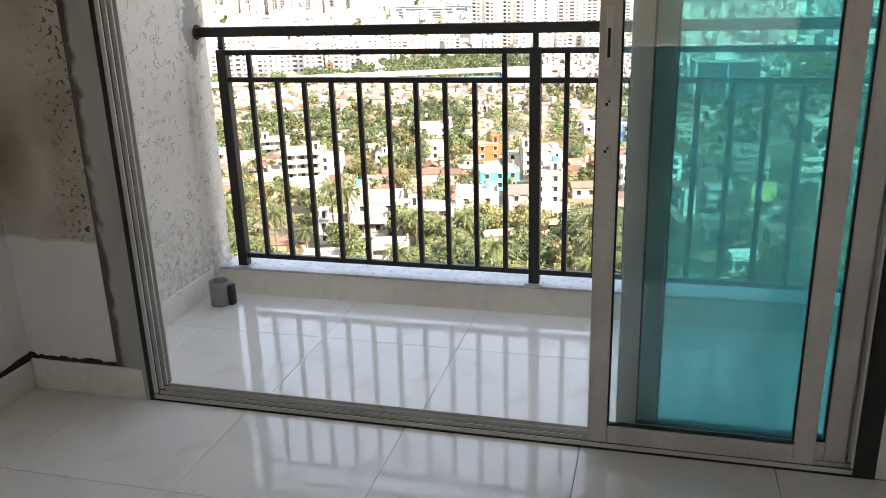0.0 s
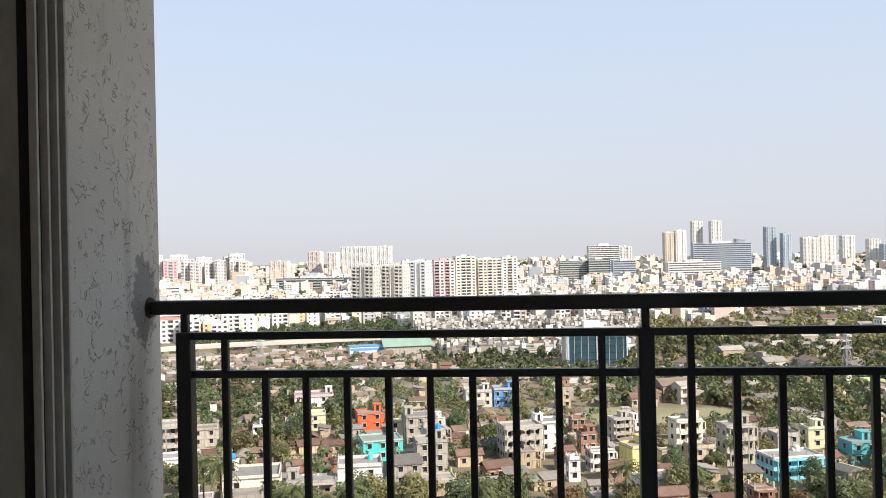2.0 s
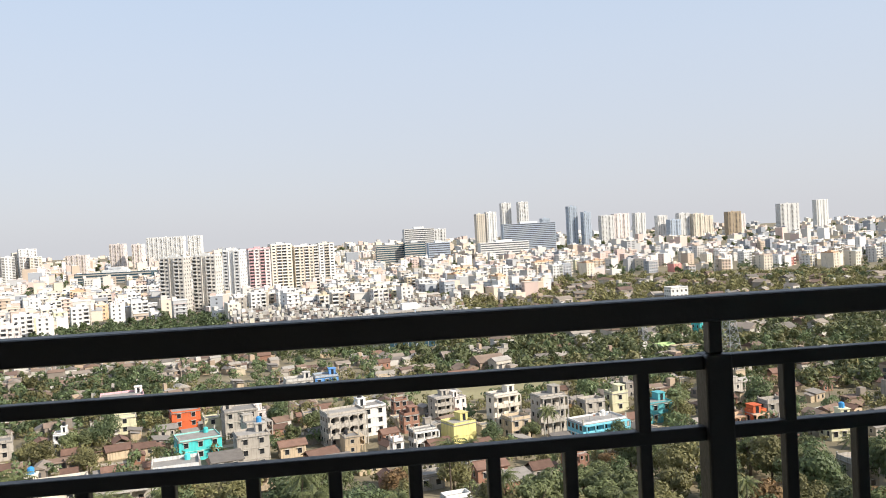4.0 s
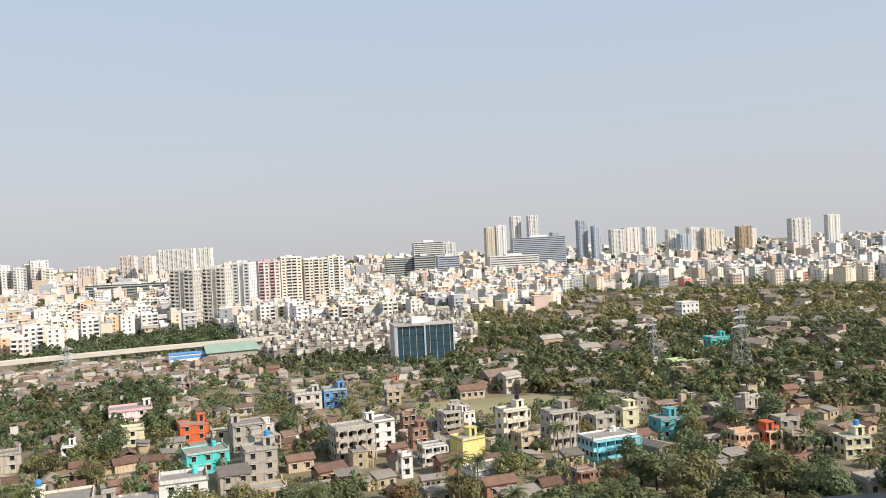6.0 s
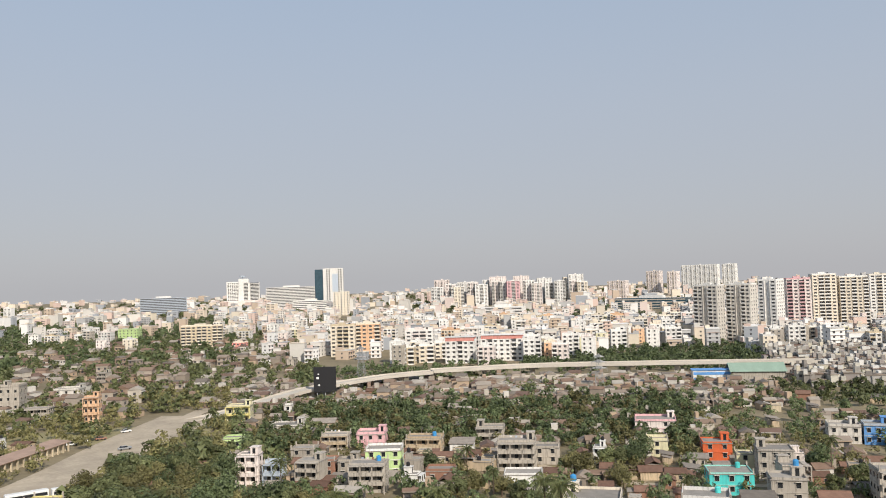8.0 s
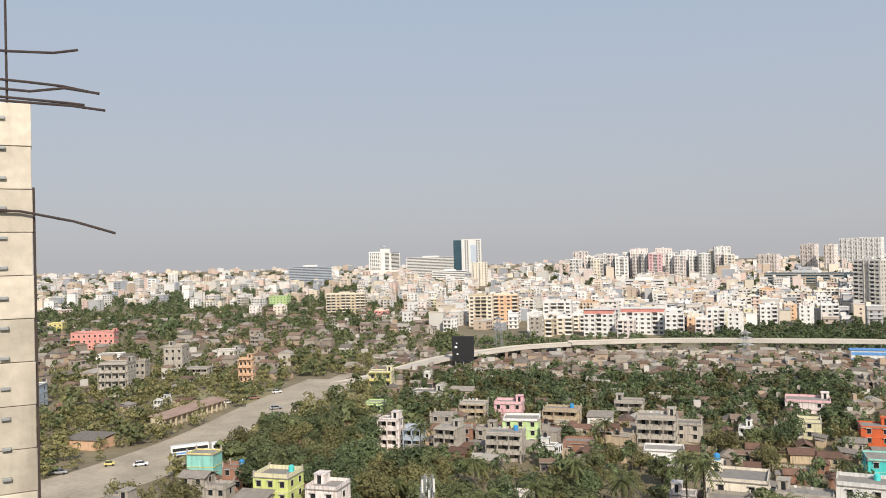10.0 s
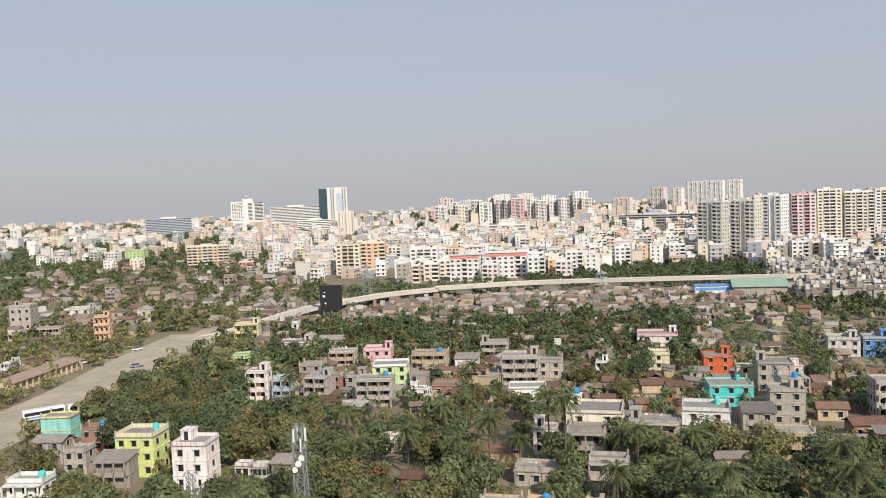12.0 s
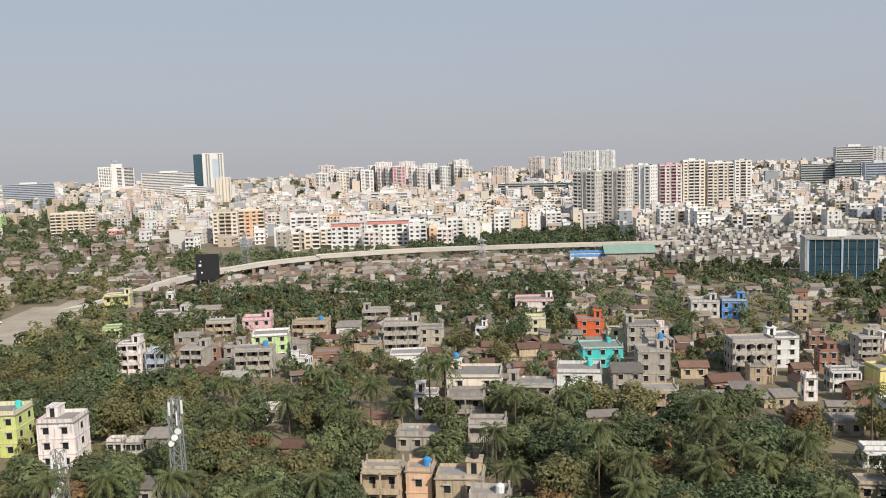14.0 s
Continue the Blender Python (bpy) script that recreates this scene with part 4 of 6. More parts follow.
house(17.8, 214.5, 18, 6.7, 3.5, 2, "offwhite", "pale grey house with white sheet canopy", bays=3, porch="white", fh=2.57)
house(10.3, 204.1, 14, 2.9, 2.9, 2, "palepink", "narrow unplastered pinkish house", bays=1, fh=2.67)
house(-138.9, 208.1, 28, 10.8, 8.6, 3, "lime", "bright lime green three-storey house", bays=3, trim=WALL["white"], fh=2.56)
house(-132.4, 190.4, 24, 10.1, 6.3, 3, "cement", "grey cement three-storey house with blue tank", bays=3, tank="blue", porch="cement", fh=2.54)
house(-165.4, 239.9, 26, 9.9, 7.9, 2, "pink", "pink two-storey village house", bays=3, stair=1, fh=2.57)
house(-170.5, 183.9, 22, 6.3, 4.2, 3, "palepink", "weathered pinkish house with verandahs", bays=2, porch="palepink", stair=1, fh=2.80)
house(-163.3, 186.7, 22, 5.6, 3.5, 2, "paleblue", "pale blue two-storey house", bays=2, porch="paleblue", fh=2.94)
house(-212.6, 250.5, 24, 12.0, 8.4, 1, "offwhite", "low pale grey house with stair head", bays=3, stair=1, fh=3.55)
house(-154.8, 199.3, 24, 7.5, 6.0, 2, "brick", "unplastered red brick house", bays=2, fh=2.50)
house(-146.9, 201.1, 24, 6.2, 5.0, 2, "grey", "grey cement house with roof shed", bays=2, stair=1, fh=2.50)
house(-171.8, 210.7, 24, 7.7, 6.2, 2, "grey", "bare grey two-storey house", bays=2, fh=2.50)
house(-176.2, 233.5, 24, 9.3, 5.7, 2, "cement", "grey cement house with open roof", bays=3, porch="tan", fh=2.50)
house(-204.0, 262.7, 24, 9.1, 7.3, 1, "tan", "low tan house with sheet roof", roof="tin", bays=3, fh=3.40)
house(-143.3, 239.2, 20, 11.9, 6.5, 2, "tan", "unplastered brown two-storey house with blue tank", bays=3, porch="tan", tank="blue", fh=2.57)
house(-119.4, 207.9, 22, 8.0, 6.4, 1, "brick", "low red brick house", bays=2, fh=3.15)
house(-131.7, 244.1, 22, 7.9, 6.3, 1, "white", "low whitewashed house with sloping roof", roof="lean", bays=2, fh=3.40)
house(-131.1, 264.3, 22, 9.9, 6.1, 2, "cement", "grey house with stair head", bays=2, stair=-1, porch="cement", fh=2.57)
house(-104.9, 229.6, 22, 11.4, 7.9, 3, "cement", "grey house with tall stair tower and balconies", bays=3, stair=1, porch="cement", fh=2.78)
house(-94.8, 211.4, 22, 10.4, 7.3, 1, "white", "white plastered house front under a grey one", bays=3, fh=3.55)
house(-99.6, 240.0, 20, 8.0, 6.4, 2, "cement", "pale grey two-storey house", bays=2, fh=2.50)
house(-251.3, 264.7, 30, 10.3, 5.9, 2, "lemon", "cream yellow house near the flyover", bays=3, porch="yellow", stair=1, fh=3.53)
house(-214.3, 222.8, 30, 6.7, 6.0, 1, "lime", "low lime green house", bays=2, fh=3.35)
house(-236.4, 279.1, 24, 3.2, 3.2, 2, "white", "small white two-storey house", bays=1, fh=2.92)
house(-129.6, 120.0, 22, 7.3, 7.0, 3, "palepink", "pinkish white three-storey house with stair tower", bays=2, stair=-1, fh=3.09)
house(-147.5, 121.3, 22, 8.8, 7.5, 3, "yellowlime", "yellow-green house with red terrace wall", bays=3, tank="green", trim=WALL["lemon"], fh=2.93)
house(-189.0, 130.1, 28, 7.6, 5.3, 2, "mint", "pale aqua house with yellow parapet", bays=3, trim=WALL["yellow"], windows=False, fh=3.17)
house(-172.4, 128.0, 28, 5.4, 4.3, 2, "brick", "red brick unplastered house", bays=2, tank="blue", fh=2.77)
house(-174.7, 118.2, 26, 6.8, 5.4, 2, "grey", "grey house with tin shed roof", roof="tin", bays=2, fh=2.70)
house(-161.8, 115.7, 26, 5.1, 4.6, 2, "cement", "grey cement house with small windows", bays=2, fh=2.50)
house(-145.8, 113.0, 24, 7.3, 4.1, 2, "grey", "open grey concrete frame with rusty sheet roof", roof="lean", bays=3, porch="grey", windows=False, fh=3.00)
house(-149.9, 96.3, 24, 7.7, 4.4, 2, "white", "white house with green tank", bays=3, tank="green", porch="white", fh=2.97)
house(-167.3, 93.3, 24, 6.5, 5.2, 2, "grey", "bare grey two-storey house", bays=3, stair=1, fh=3.17)
house(-103.9, 156.3, 14, 7.1, 4.3, 1, "palepink", "low peeling pink house with broken terrace", bays=3, fh=2.75)
house(-123.6, 127.6, 20, 3.2, 2.6, 1, "palepink", "low pink house with flat terrace among trees", bays=2, fh=2.75)
house(-119.7, 128.7, 20, 3.0, 2.4, 1, "offwhite", "low pale house with a row of windows", bays=3, fh=2.55)
house(-115.9, 131.9, 20, 4.8, 3.8, 1, "grey", "low grey shed with sloping sheet roof", roof="lean", bays=1, fh=3.20)
house(-99.3, 109.3, 20, 2.6, 3.2, 1, "grey", "low grey shed with cement sheet roof", roof="lean", bays=1, fh=3.20)
house(-81.1, 298.2, 16, 14.2, 11.3, 2, "palepink", "pale pink two-storey house with roof shed", bays=2, trim=WALL["pink"], stair=1, fh=2.50)
house(-70.8, 261.8, 16, 6.6, 5.9, 2, "lemon", "small pale yellow two-storey house", bays=1, fh=2.50)
house(-42.5, 250.4, 18, 4.8, 4.4, 2, "lemon", "small cream two-storey house", bays=1, fh=2.50)
house(40.3, 302.0, 10, 9.4, 5.6, 1, "tan", "low tan house with hipped roof at the field", roof="tile", bays=4, fh=3.40)
house(170.1, 375.7, 8, 10.7, 7.5, 2, "turquoise", "distant turquoise two-storey house", bays=3, stair=1, fh=3.52)
house(220.7, 531.6, 8, 12.9, 9.0, 3, "white", "distant white three-storey house", bays=4, fh=3.53)
house(139.9, 328.2, 10, 11.7, 7.0, 1, "tan", "low brown brick house beside the pylon", bays=3, fh=3.55)
house(132.8, 334.0, 10, 7.0, 5.6, 1, "lime", "small pale green house", bays=2, fh=3.55)
house(-318.6, 242.9, 34, 6.5, 4.0, 3, "peach", "orange three-storey house with small dome", bays=3, porch="peach", stair=1, fh=3.70)
house(-338.1, 188.4, 36, 12.5, 8.8, 4, "cement", "unfinished grey four-storey building", bays=4, porch="cement", stair=1, fh=3.57)
house(-371.0, 238.7, 34, 9.8, 8.9, 4, "cement", "pale grey four-storey house with terraces", bays=3, stair=-1, fh=3.70)
house(-363.0, 214.8, 34, 5.2, 5.2, 3, "grey", "grey narrow three-storey house", bays=2, fh=3.50)
house(-399.7, 290.1, 34, 13.5, 10.8, 2, "offwhite", "pale grey house with roof clutter", bays=3, stair=1, fh=2.77)
house(-351.0, 238.3, 34, 11.9, 6.5, 2, "grey", "grey unfinished house with open floors", bays=4, porch="cement", fh=2.57)
house(-542.4, 285.2, 44, 28.5, 11.4, 3, "salmon", "long salmon pink apartment house", bays=8, stair=1, fh=3.65)
house(-462.3, 253.1, 44, 14.3, 10.0, 1, "white", "low white house with flat roof", bays=4, fh=3.70)
house(-59.0, 120.6, 14, 6.6, 3.2, 2, "tan", "concrete house with open verandahs", bays=2, porch="tan", fh=3.47)
house(-52.8, 121.9, 14, 4.3, 4.3, 2, "peach", "narrow peeling pink house with blue tank", bays=1, tank="blue", fh=3.47)
house(-45.8, 122.3, 14, 7.6, 5.4, 2, "tan", "tan house with stair head and terrace", bays=2, stair=1, tank="black", fh=3.27)
house(-38.9, 116.9, 14, 6.1, 4.3, 2, "cement", "grey concrete house with low parapet", bays=2, tank="white", fh=2.97)
house(-64.8, 149.2, 14, 8.8, 5.3, 1, "cement", "low grey cement house with flat roof among trees", bays=3, fh=2.95)
house(-31.5, 169.6, 24, 6.2, 4.3, 1, "tan", "small house with brown sheet roof among trees", roof="tin", bays=2, fh=3.70)
house(-16.8, 218.1, 16, 6.7, 4.0, 1, "tan", "low house with brown tiled roof", roof="tile", bays=2, fh=3.20)
house(-8.8, 205.4, 30, 7.4, 4.4, 1, "brick", "low brick house with brown tiled roof", roof="tile", bays=3, fh=3.40)
house(-4.0, 199.3, 16, 5.5, 3.3, 1, "brick", "low brick house with dark sheet roof", roof="lean", bays=2, fh=3.20)
house(-15.1, 191.6, 30, 4.7, 3.3, 1, "tan", "low tan house with patched sheet roof", roof="tin", bays=2, fh=3.00)
house(-10.1, 190.8, 20, 5.7, 4.0, 1, "grey", "low shed with pale sheet roof", roof="lean", bays=2, fh=2.80)
house(20.8, 205.5, 20, 5.5, 4.4, 1, "brick", "low brick house with brown gable roof", roof="tile", bays=2, fh=3.60)
house(-9.9, 231.7, 28, 7.3, 5.1, 1, "grey", "low house with cement sheet roof", roof="tin", bays=2, fh=3.20)
house(16.0, 181.4, 14, 6.0, 4.2, 1, "cement", "low grey house with open terrace", bays=2, fh=2.95)
house(19.8, 163.7, 14, 5.5, 3.0, 1, "white", "low white house with flat cement terrace", bays=2, porch="white", fh=3.15)
house(17.3, 147.7, 14, 5.2, 3.6, 1, "tan", "low tan house with pale terrace", bays=2, fh=2.95)
house(30.2, 184.0, 14, 7.4, 4.4, 1, "brick", "low brick house with rusty tiled roof", roof="tile", bays=2, fh=3.20)
house(33.3, 173.7, 14, 8.8, 5.3, 1, "brick", "unroofed brick house with broken walls", roof="none", bays=3, windows=False, fh=3.00)
house(49.5, 181.9, 14, 4.7, 3.0, 2, "brick", "unplastered brick house among trees", bays=2, porch="brick", fh=2.50)
house(102.6, 156.2, 6, 6.1, 4.9, 2, "cement", "pale cement house with small windows", bays=2, fh=2.88)
house(-683, 326, 44, 12, 9, 3, "yellow", "yellow and white house", bays=3)
house(-250, 130, 24, 12, 8, 1, "peach", "half-demolished house with peach walls", roof="none", bays=3, windows=False)

house(-761.6, 628.5, 30, 21.2, 15, 5, "lime", "distant bright green five-storey house", bays=5, fh=3.1, stair=1)
house(-849.3, 571.8, 34, 10.9, 9, 4, "white", "distant white four-storey house among trees", bays=3, fh=3.2)
house(-337, 150, 44, 9.0, 12, 3, "paleblue", "pale blue and white three-storey house", bays=3, fh=3.2, trim=WALL["white"])


def boundary_wall(x0, y0, x1, y1, high, label):
    length, way = math.hypot(x1 - x0, y1 - y0), math.degrees(math.atan2(y1 - y0, x1 - x0))
    t = empty("boundary_wall", pose(x0, y0, GROUND, 0, 0, way), label, "wall")
    part("wall", block(0, length, -0.12, 0.12, 0, high, 0.02), WALL["cement"], t)
    part("coping", block(-0.1, length + 0.1, -0.18, 0.18, high + 0.002, high + 0.1, 0.01), WALL["offwhite"], t)
    for k in range(int(length / 3.5) + 1):
        part("pier", block(k * 3.5, k * 3.5 + 0.3, -0.2, -0.125, 0, high - 0.01), WALL["cement"], t)


boundary_wall(-148, 146, -131, 153, 1.9, "grey cement boundary wall among bushes")


# long tin-roofed shed beside the road
def long_shed():
    t = empty("long_shed", pose(-264.5, 176, GROUND, 0, 0, 112), "long low shed with brown sheet roof on columns", "shed")
    for k in range(-2, 3):
        take(-264.5 - 3.0 * k, 176 + 7.4 * k, 8)
    g = Geo()
    g.add([(-20, -3.5, 3.4), (20, -3.5, 3.4), (20, 3.5, 4.2), (-20, 3.5, 4.2), (-20, -3.5, 3.6), (20, -3.5, 3.6), (20, 3.5, 4.4), (-20, 3.5, 4.4)],
          [(3, 2, 1, 0), (4, 5, 6, 7), (0, 1, 5, 4), (2, 3, 7, 6), (1, 2, 6, 5), (3, 0, 4, 7)])
    part("roof", g, ROOF_DUSTY, t, "dusty pinkish brown sheet roof")
    g = Geo()
    g.box(-19.5, 19.5, -1.6, 2.9, 0, 3.5)
    part("wall", g, WALL["beige"], t)
    for k in range(12):
        pane, _ = window_mesh(1.1, 1.3)
        part("window", pane, None, t, at=Matrix.Translation((-17.6 + 3.2 * k, -1.6, 1.8)))
    for k in range(13):
        g = Geo()
        g.box(-19.2 + 3.2 * k - 0.25, -19.2 + 3.2 * k + 0.25, -3.0, -2.5, 0, 3.45)
        part("column", g, WALL["beige"], t)


long_shed()


# ---------------------------------------------------------------- apartment blocks
def slab_block(w, d, floors, wall, fh=3.1, cols=5, balcony=True, band=None, bare=False):
    """Parts of a mid-rise block as meshes: wall, glazing of each face, roof edge, stair head, tank."""
    h = floors * fh
    out = []
    g = Geo()
    g.box(-w / 2, w / 2, -d / 2, d / 2, 0, h)
    g.box(-w / 2, w / 2, -d / 2, -d / 2 + 0.2, h, h + 0.9)
    g.box(-w / 2, w / 2, d / 2 - 0.2, d / 2, h, h + 0.9)
    g.box(-w / 2, -w / 2 + 0.2, -d / 2, d / 2, h, h + 0.9)
    g.box(w / 2 - 0.2, w / 2, -d / 2, d / 2, h, h + 0.9)
    out.append(("wall", g.mesh("wall", [WALL[wall]])))
    g = Geo()
    for f in range(floors):
        z = f * fh + 0.95
        for k in range(cols):
            u = (k + 0.5) / cols * w - w / 2
            wide = w / cols * (0.30 if k % 2 else 0.42) * (0.72 if bare else 1.0)
            g.box(u - wide / 2, u + wide / 2, -d / 2 - 0.05, -d / 2 + 0.05, z, z + 1.45, 0)
            g.box(u - wide / 2 - 0.2, u + wide / 2 + 0.2, -d / 2 - 0.5, -d / 2, z + 1.55, z + 1.68, 1)
        n = max(2, int(d / 4))
        for k in range(n):
            u = (k + 0.5) / n * d - d / 2
            for s in (-1, 1):
                g.box(s * w / 2 - 0.05, s * w / 2 + 0.05, u - 0.6, u + 0.6, z, z + 1.35, 0)
    out.append(("glazing", g.mesh("glazing", [PANE_PALE, TRIM])))
    if balcony:
        g = Geo()
        for f in range(1, floors):
            for k in range(0, cols, 2):
                u = (k + 0.5) / cols * w - w / 2
                g.box(u - w / cols * 0.42, u + w / cols * 0.42, -d / 2 - 1.1, -d / 2, f * fh, f * fh + 0.14)
                g.box(u - w / cols * 0.42, u + w / cols * 0.42, -d / 2 - 1.1, -d / 2 - 1.0, f * fh + 0.14, f * fh + 0.8)
        out.append(("balcony_front", g.mesh("balcony_front", [WALL[band or wall]])))
    g = Geo()
    g.box(-2.2, 1.8, -1.5, 2.5, h, h + 2.8)
    out.append(("stair_head", g.mesh("stair_head", [WALL[band or wall]])))
    if not bare:
        g = Geo()
        g.tube([(w / 4, d / 5, h), (w / 4, d / 5, h + 1.9)], [1.0, 1.0], 10)
        out.append(("water_tank", g.mesh("water_tank", [TANK_BLACK])))
    return out


def raise_block(x, y, rz, parts, label, group="", category="apartment building", name="apartment_building", r=0.0):
    t = empty(name, pose(x, y, GROUND, 0, 0, rz), label, category, group)
    for n, me in parts:
        ob = part(n, me, None, t)
        if n in ("glazing", "balcony_front"):
            tagged(ob, "", "", "", "stuff")
    if r:
        take(x, y, r)
    return t


def balcony_block(w, d, floors, wall, fh=3.1, bays="BWBB", front=None, hut=True):
    """Parts of a block whose front has deep balconies (B), window bays (W) and open shafts (S)."""
    h, n, out = floors * fh, len(bays), []
    y0, y1 = -d / 2, -d / 2 + 1.7
    bay = w / n
    ring = [(w / 2, d / 2), (-w / 2, d / 2)]
    for k, kind in enumerate(bays):
        xa, xb = -w / 2 + bay * k, -w / 2 + bay * (k + 1)
        if kind == "W":
            ring += [(xa, y0 + 0.5), (xb, y0 + 0.5)]
        else:
            ring += [(xa, y0 + 0.15), (xa + 0.3, y0 + 0.15), (xa + 0.3, y1), (xb - 0.3, y1), (xb - 0.3, y0 + 0.15), (xb, y0 + 0.15)]
    g = Geo()
    g.prism(ring, 0, h)
    glass, fronts = Geo(), Geo()
    for x0, x1, ya, yb in ((-w / 2, w / 2, y1, y1 + 0.2), (-w / 2, w / 2, d / 2 - 0.2, d / 2), (-w / 2, -w / 2 + 0.2, y1, d / 2), (w / 2 - 0.2, w / 2, y1, d / 2)):
        fronts.box(x0, x1, ya, yb, h + 0.004, h + 1.1)
    for k, kind in enumerate(bays):
        xa, xb = -w / 2 + bay * k + 0.3, -w / 2 + bay * (k + 1) - 0.3
        for f in range(floors):
            z = f * fh
            if kind == "B":
                fronts.box(xa, xb, y0, y1, z - 0.12, z + 0.1)
                fronts.box(xa, xb, y0, y0 + 0.14, z + 0.1, z + 0.95)
                glass.box(xa + 0.3, xb - 0.3, y1 - 0.05, y1 + 0.05, z + 0.2, z + 2.3)
            elif kind == "W":
                c, half = (xa + xb) / 2, (xb - xa) * 0.27
                glass.box(c - half, c + half, y0 + 0.44, y0 + 0.55, z + 0.95, z + 2.3)
                fronts.box(c - half - 0.25, c + half + 0.25, y0, y0 + 0.5, z + 2.4, z + 2.52)
    m = max(2, int(d / 4.5))
    for f in range(floors):
        for k in range(m):
            u = y1 + (k + 0.5) / m * (d / 2 - y1)
            for s in (-1, 1):
                glass.box(s * w / 2 - 0.06, s * w / 2 + 0.06, u - 0.6, u + 0.6, f * fh + 0.95, f * fh + 2.25)
                fronts.box(min(s * w / 2, s * w / 2 + s * 0.45), max(s * w / 2, s * w / 2 + s * 0.45), u - 0.8, u + 0.8, f * fh + 2.35, f * fh + 2.46)
    out.append(("wall", g.mesh("wall", [WALL[wall]])))
    out.append(("glazing", glass.mesh("glazing", [PANE_PALE])))
    out.append(("balcony_front", fronts.mesh("balcony_front", [WALL[front or wall]])))
    if hut:
        g = Geo()
        g.box(-w * 0.18, w * 0.1, -1.5, 2.2, h, h + 2.5)
        out.append(("stair_head", g.mesh("stair_head", [WALL[front or wall]])))
        g = Geo()
        g.tube([(w / 4, d / 6, h), (w / 4, d / 6, h + 1.5), (w / 4, d / 6, h + 1.8)], [0.9, 0.9, 0.5], 10)
        out.append(("water_tank", g.mesh("water_tank", [TANK_BLACK])))
    return out


# the tall pale blocks
TALL = balcony_block(20.5, 15, 15, "offwhite", 3.1, "BWSBW", "white")
raise_block(-141.6, 696, -14, TALL, "tall grey fifteen-storey block with rows of balconies", "tall blocks", r=14)
raise_block(-118.6, 712, -14, TALL, "tall grey fifteen-storey block with rows of balconies", "tall blocks", r=14)
raise_block(-103.7, 774, -14, balcony_block(16, 19, 16, "white", 3.05, "WSW", "white"), "tall plain white block with few windows", "tall blocks", r=13)
raise_block(-85.6, 807, 16, balcony_block(20.6, 15, 16, "palepink", 3.05, "BWBW", "pink"), "tall pale pink sixteen-storey block", "tall blocks", r=14)
raise_block(-67.6, 843, 16, balcony_block(21, 18, 17, "cream", 3.05, "WBBW", "white"), "tall cream seventeen-storey block with balconies", "tall blocks", r=15)
raise_block(-43.2, 854, 16, balcony_block(24.7, 15, 16, "cream", 3.05, "BWBWB", "white"), "tall cream sixteen-storey block with balconies", "tall blocks", r=15)
raise_block(-23.8, 916, 16, balcony_block(17.5, 13, 16, "white", 3.1, "WBW", "cream"), "tall pale block with balconies", "tall blocks", r=13)
for k, (dx, w, c, n) in enumerate(((-158, 34, "palepink", 19), (-136, 24, "white", 16), (-112, 36, "white", 17), (-86, 26, "cream", 14), (-62, 34, "white", 18), (-34, 38, "palepink", 20), (-12, 30, "white", 17),
                                  (12, 36, "palepink", 20), (38, 28, "white", 16), (58, 34, "white", 18), (84, 32, "white", 14), (108, 26, "cream", 18), (132, 34, "white", 20), (150, 22, "white", 15))):
    raise_block(-768 + dx * 0.91, 1673 + dx * 0.42 + (k * 37) % 60, 20 + (k * 29) % 14, slab_block(w, 12, n, c, 3.15, 5 + k % 3, k % 2 == 0, c, True), "distant pale high-rise slab", "distant high-rises", r=12)
for k, (dx, w, c, n) in enumerate(((-165, 26, "white", 15), (-147, 22, "palepink", 17), (-124, 28, "cream", 15), (-100, 24, "palepink", 18), (-74, 28, "white", 16), (-48, 26, "palepink", 18), (-24, 24, "white", 18), (0, 28, "pink", 18),
                                   (25, 26, "white", 18), (48, 24, "palepink", 16), (71, 26, "white", 16), (96, 24, "white", 17), (120, 22, "palepink", 17), (143, 22, "cream", 16))):
    raise_block(-745 + dx * 0.91, 1625 + dx * 0.42 + (k * 23) % 40, 22 + (k * 17) % 12, balcony_block(w, 13, n - 1, c, 3.1, ("BWBW", "WBW", "BWWB")[k % 3], "white"), "distant pale high-rise slab", "distant high-rises", r=12)
raise_block(-550, 2055, -5, slab_block(34, 26, 21, "palepink", 3.1, 6, True, "cream", True), "distant pale pinkish high-rise tower", "distant high-rises")
raise_block(-492, 2011, -5, slab_block(24, 24, 20, "palepink", 3.1, 4, True, "cream", True), "distant pale pinkish high-rise tower", "distant high-rises")
raise_block(-625, 1990, -5, slab_block(48, 22, 14, "palepink", 3.1, 8, True, "cream", True), "distant pale pinkish high-rise slab", "distant high-rises")
raise_block(-470, 2210, -5, slab_block(96, 22, 25, "white", 3.1, 16, True, "white", True), "distant row of white high-rise slabs", "distant high-rises")
raise_block(-398, 2225, -5, slab_block(34, 22, 25, "white", 3.1, 6, True, "white", True), "distant white high-rise slab", "distant high-rises")
raise_block(-398, 538, 30, balcony_block(19.5, 12, 8, "cream", 3.05, "WBBW", "beige"), "cream eight-storey apartment block", "apartment blocks", r=15)
raise_block(-387, 557, 30, balcony_block(20.8, 12, 8, "peach", 3.05, "BWWB", "cream"), "peach and cream eight-storey apartment block", "apartment blocks", r=14)
raise_block(-345, 570, 26, balcony_block(22.8, 15, 6, "white", 3.1, "WBBW", "palepink"), "white eight-storey apartment block with brown bays", "apartment blocks", r=13)
raise_block(-273.6, 507.5, 20, balcony_block(20.7, 12, 5, "white", 3.1, "WWBWW", "white", False), "white office block with red roof band", "apartment blocks", r=16)
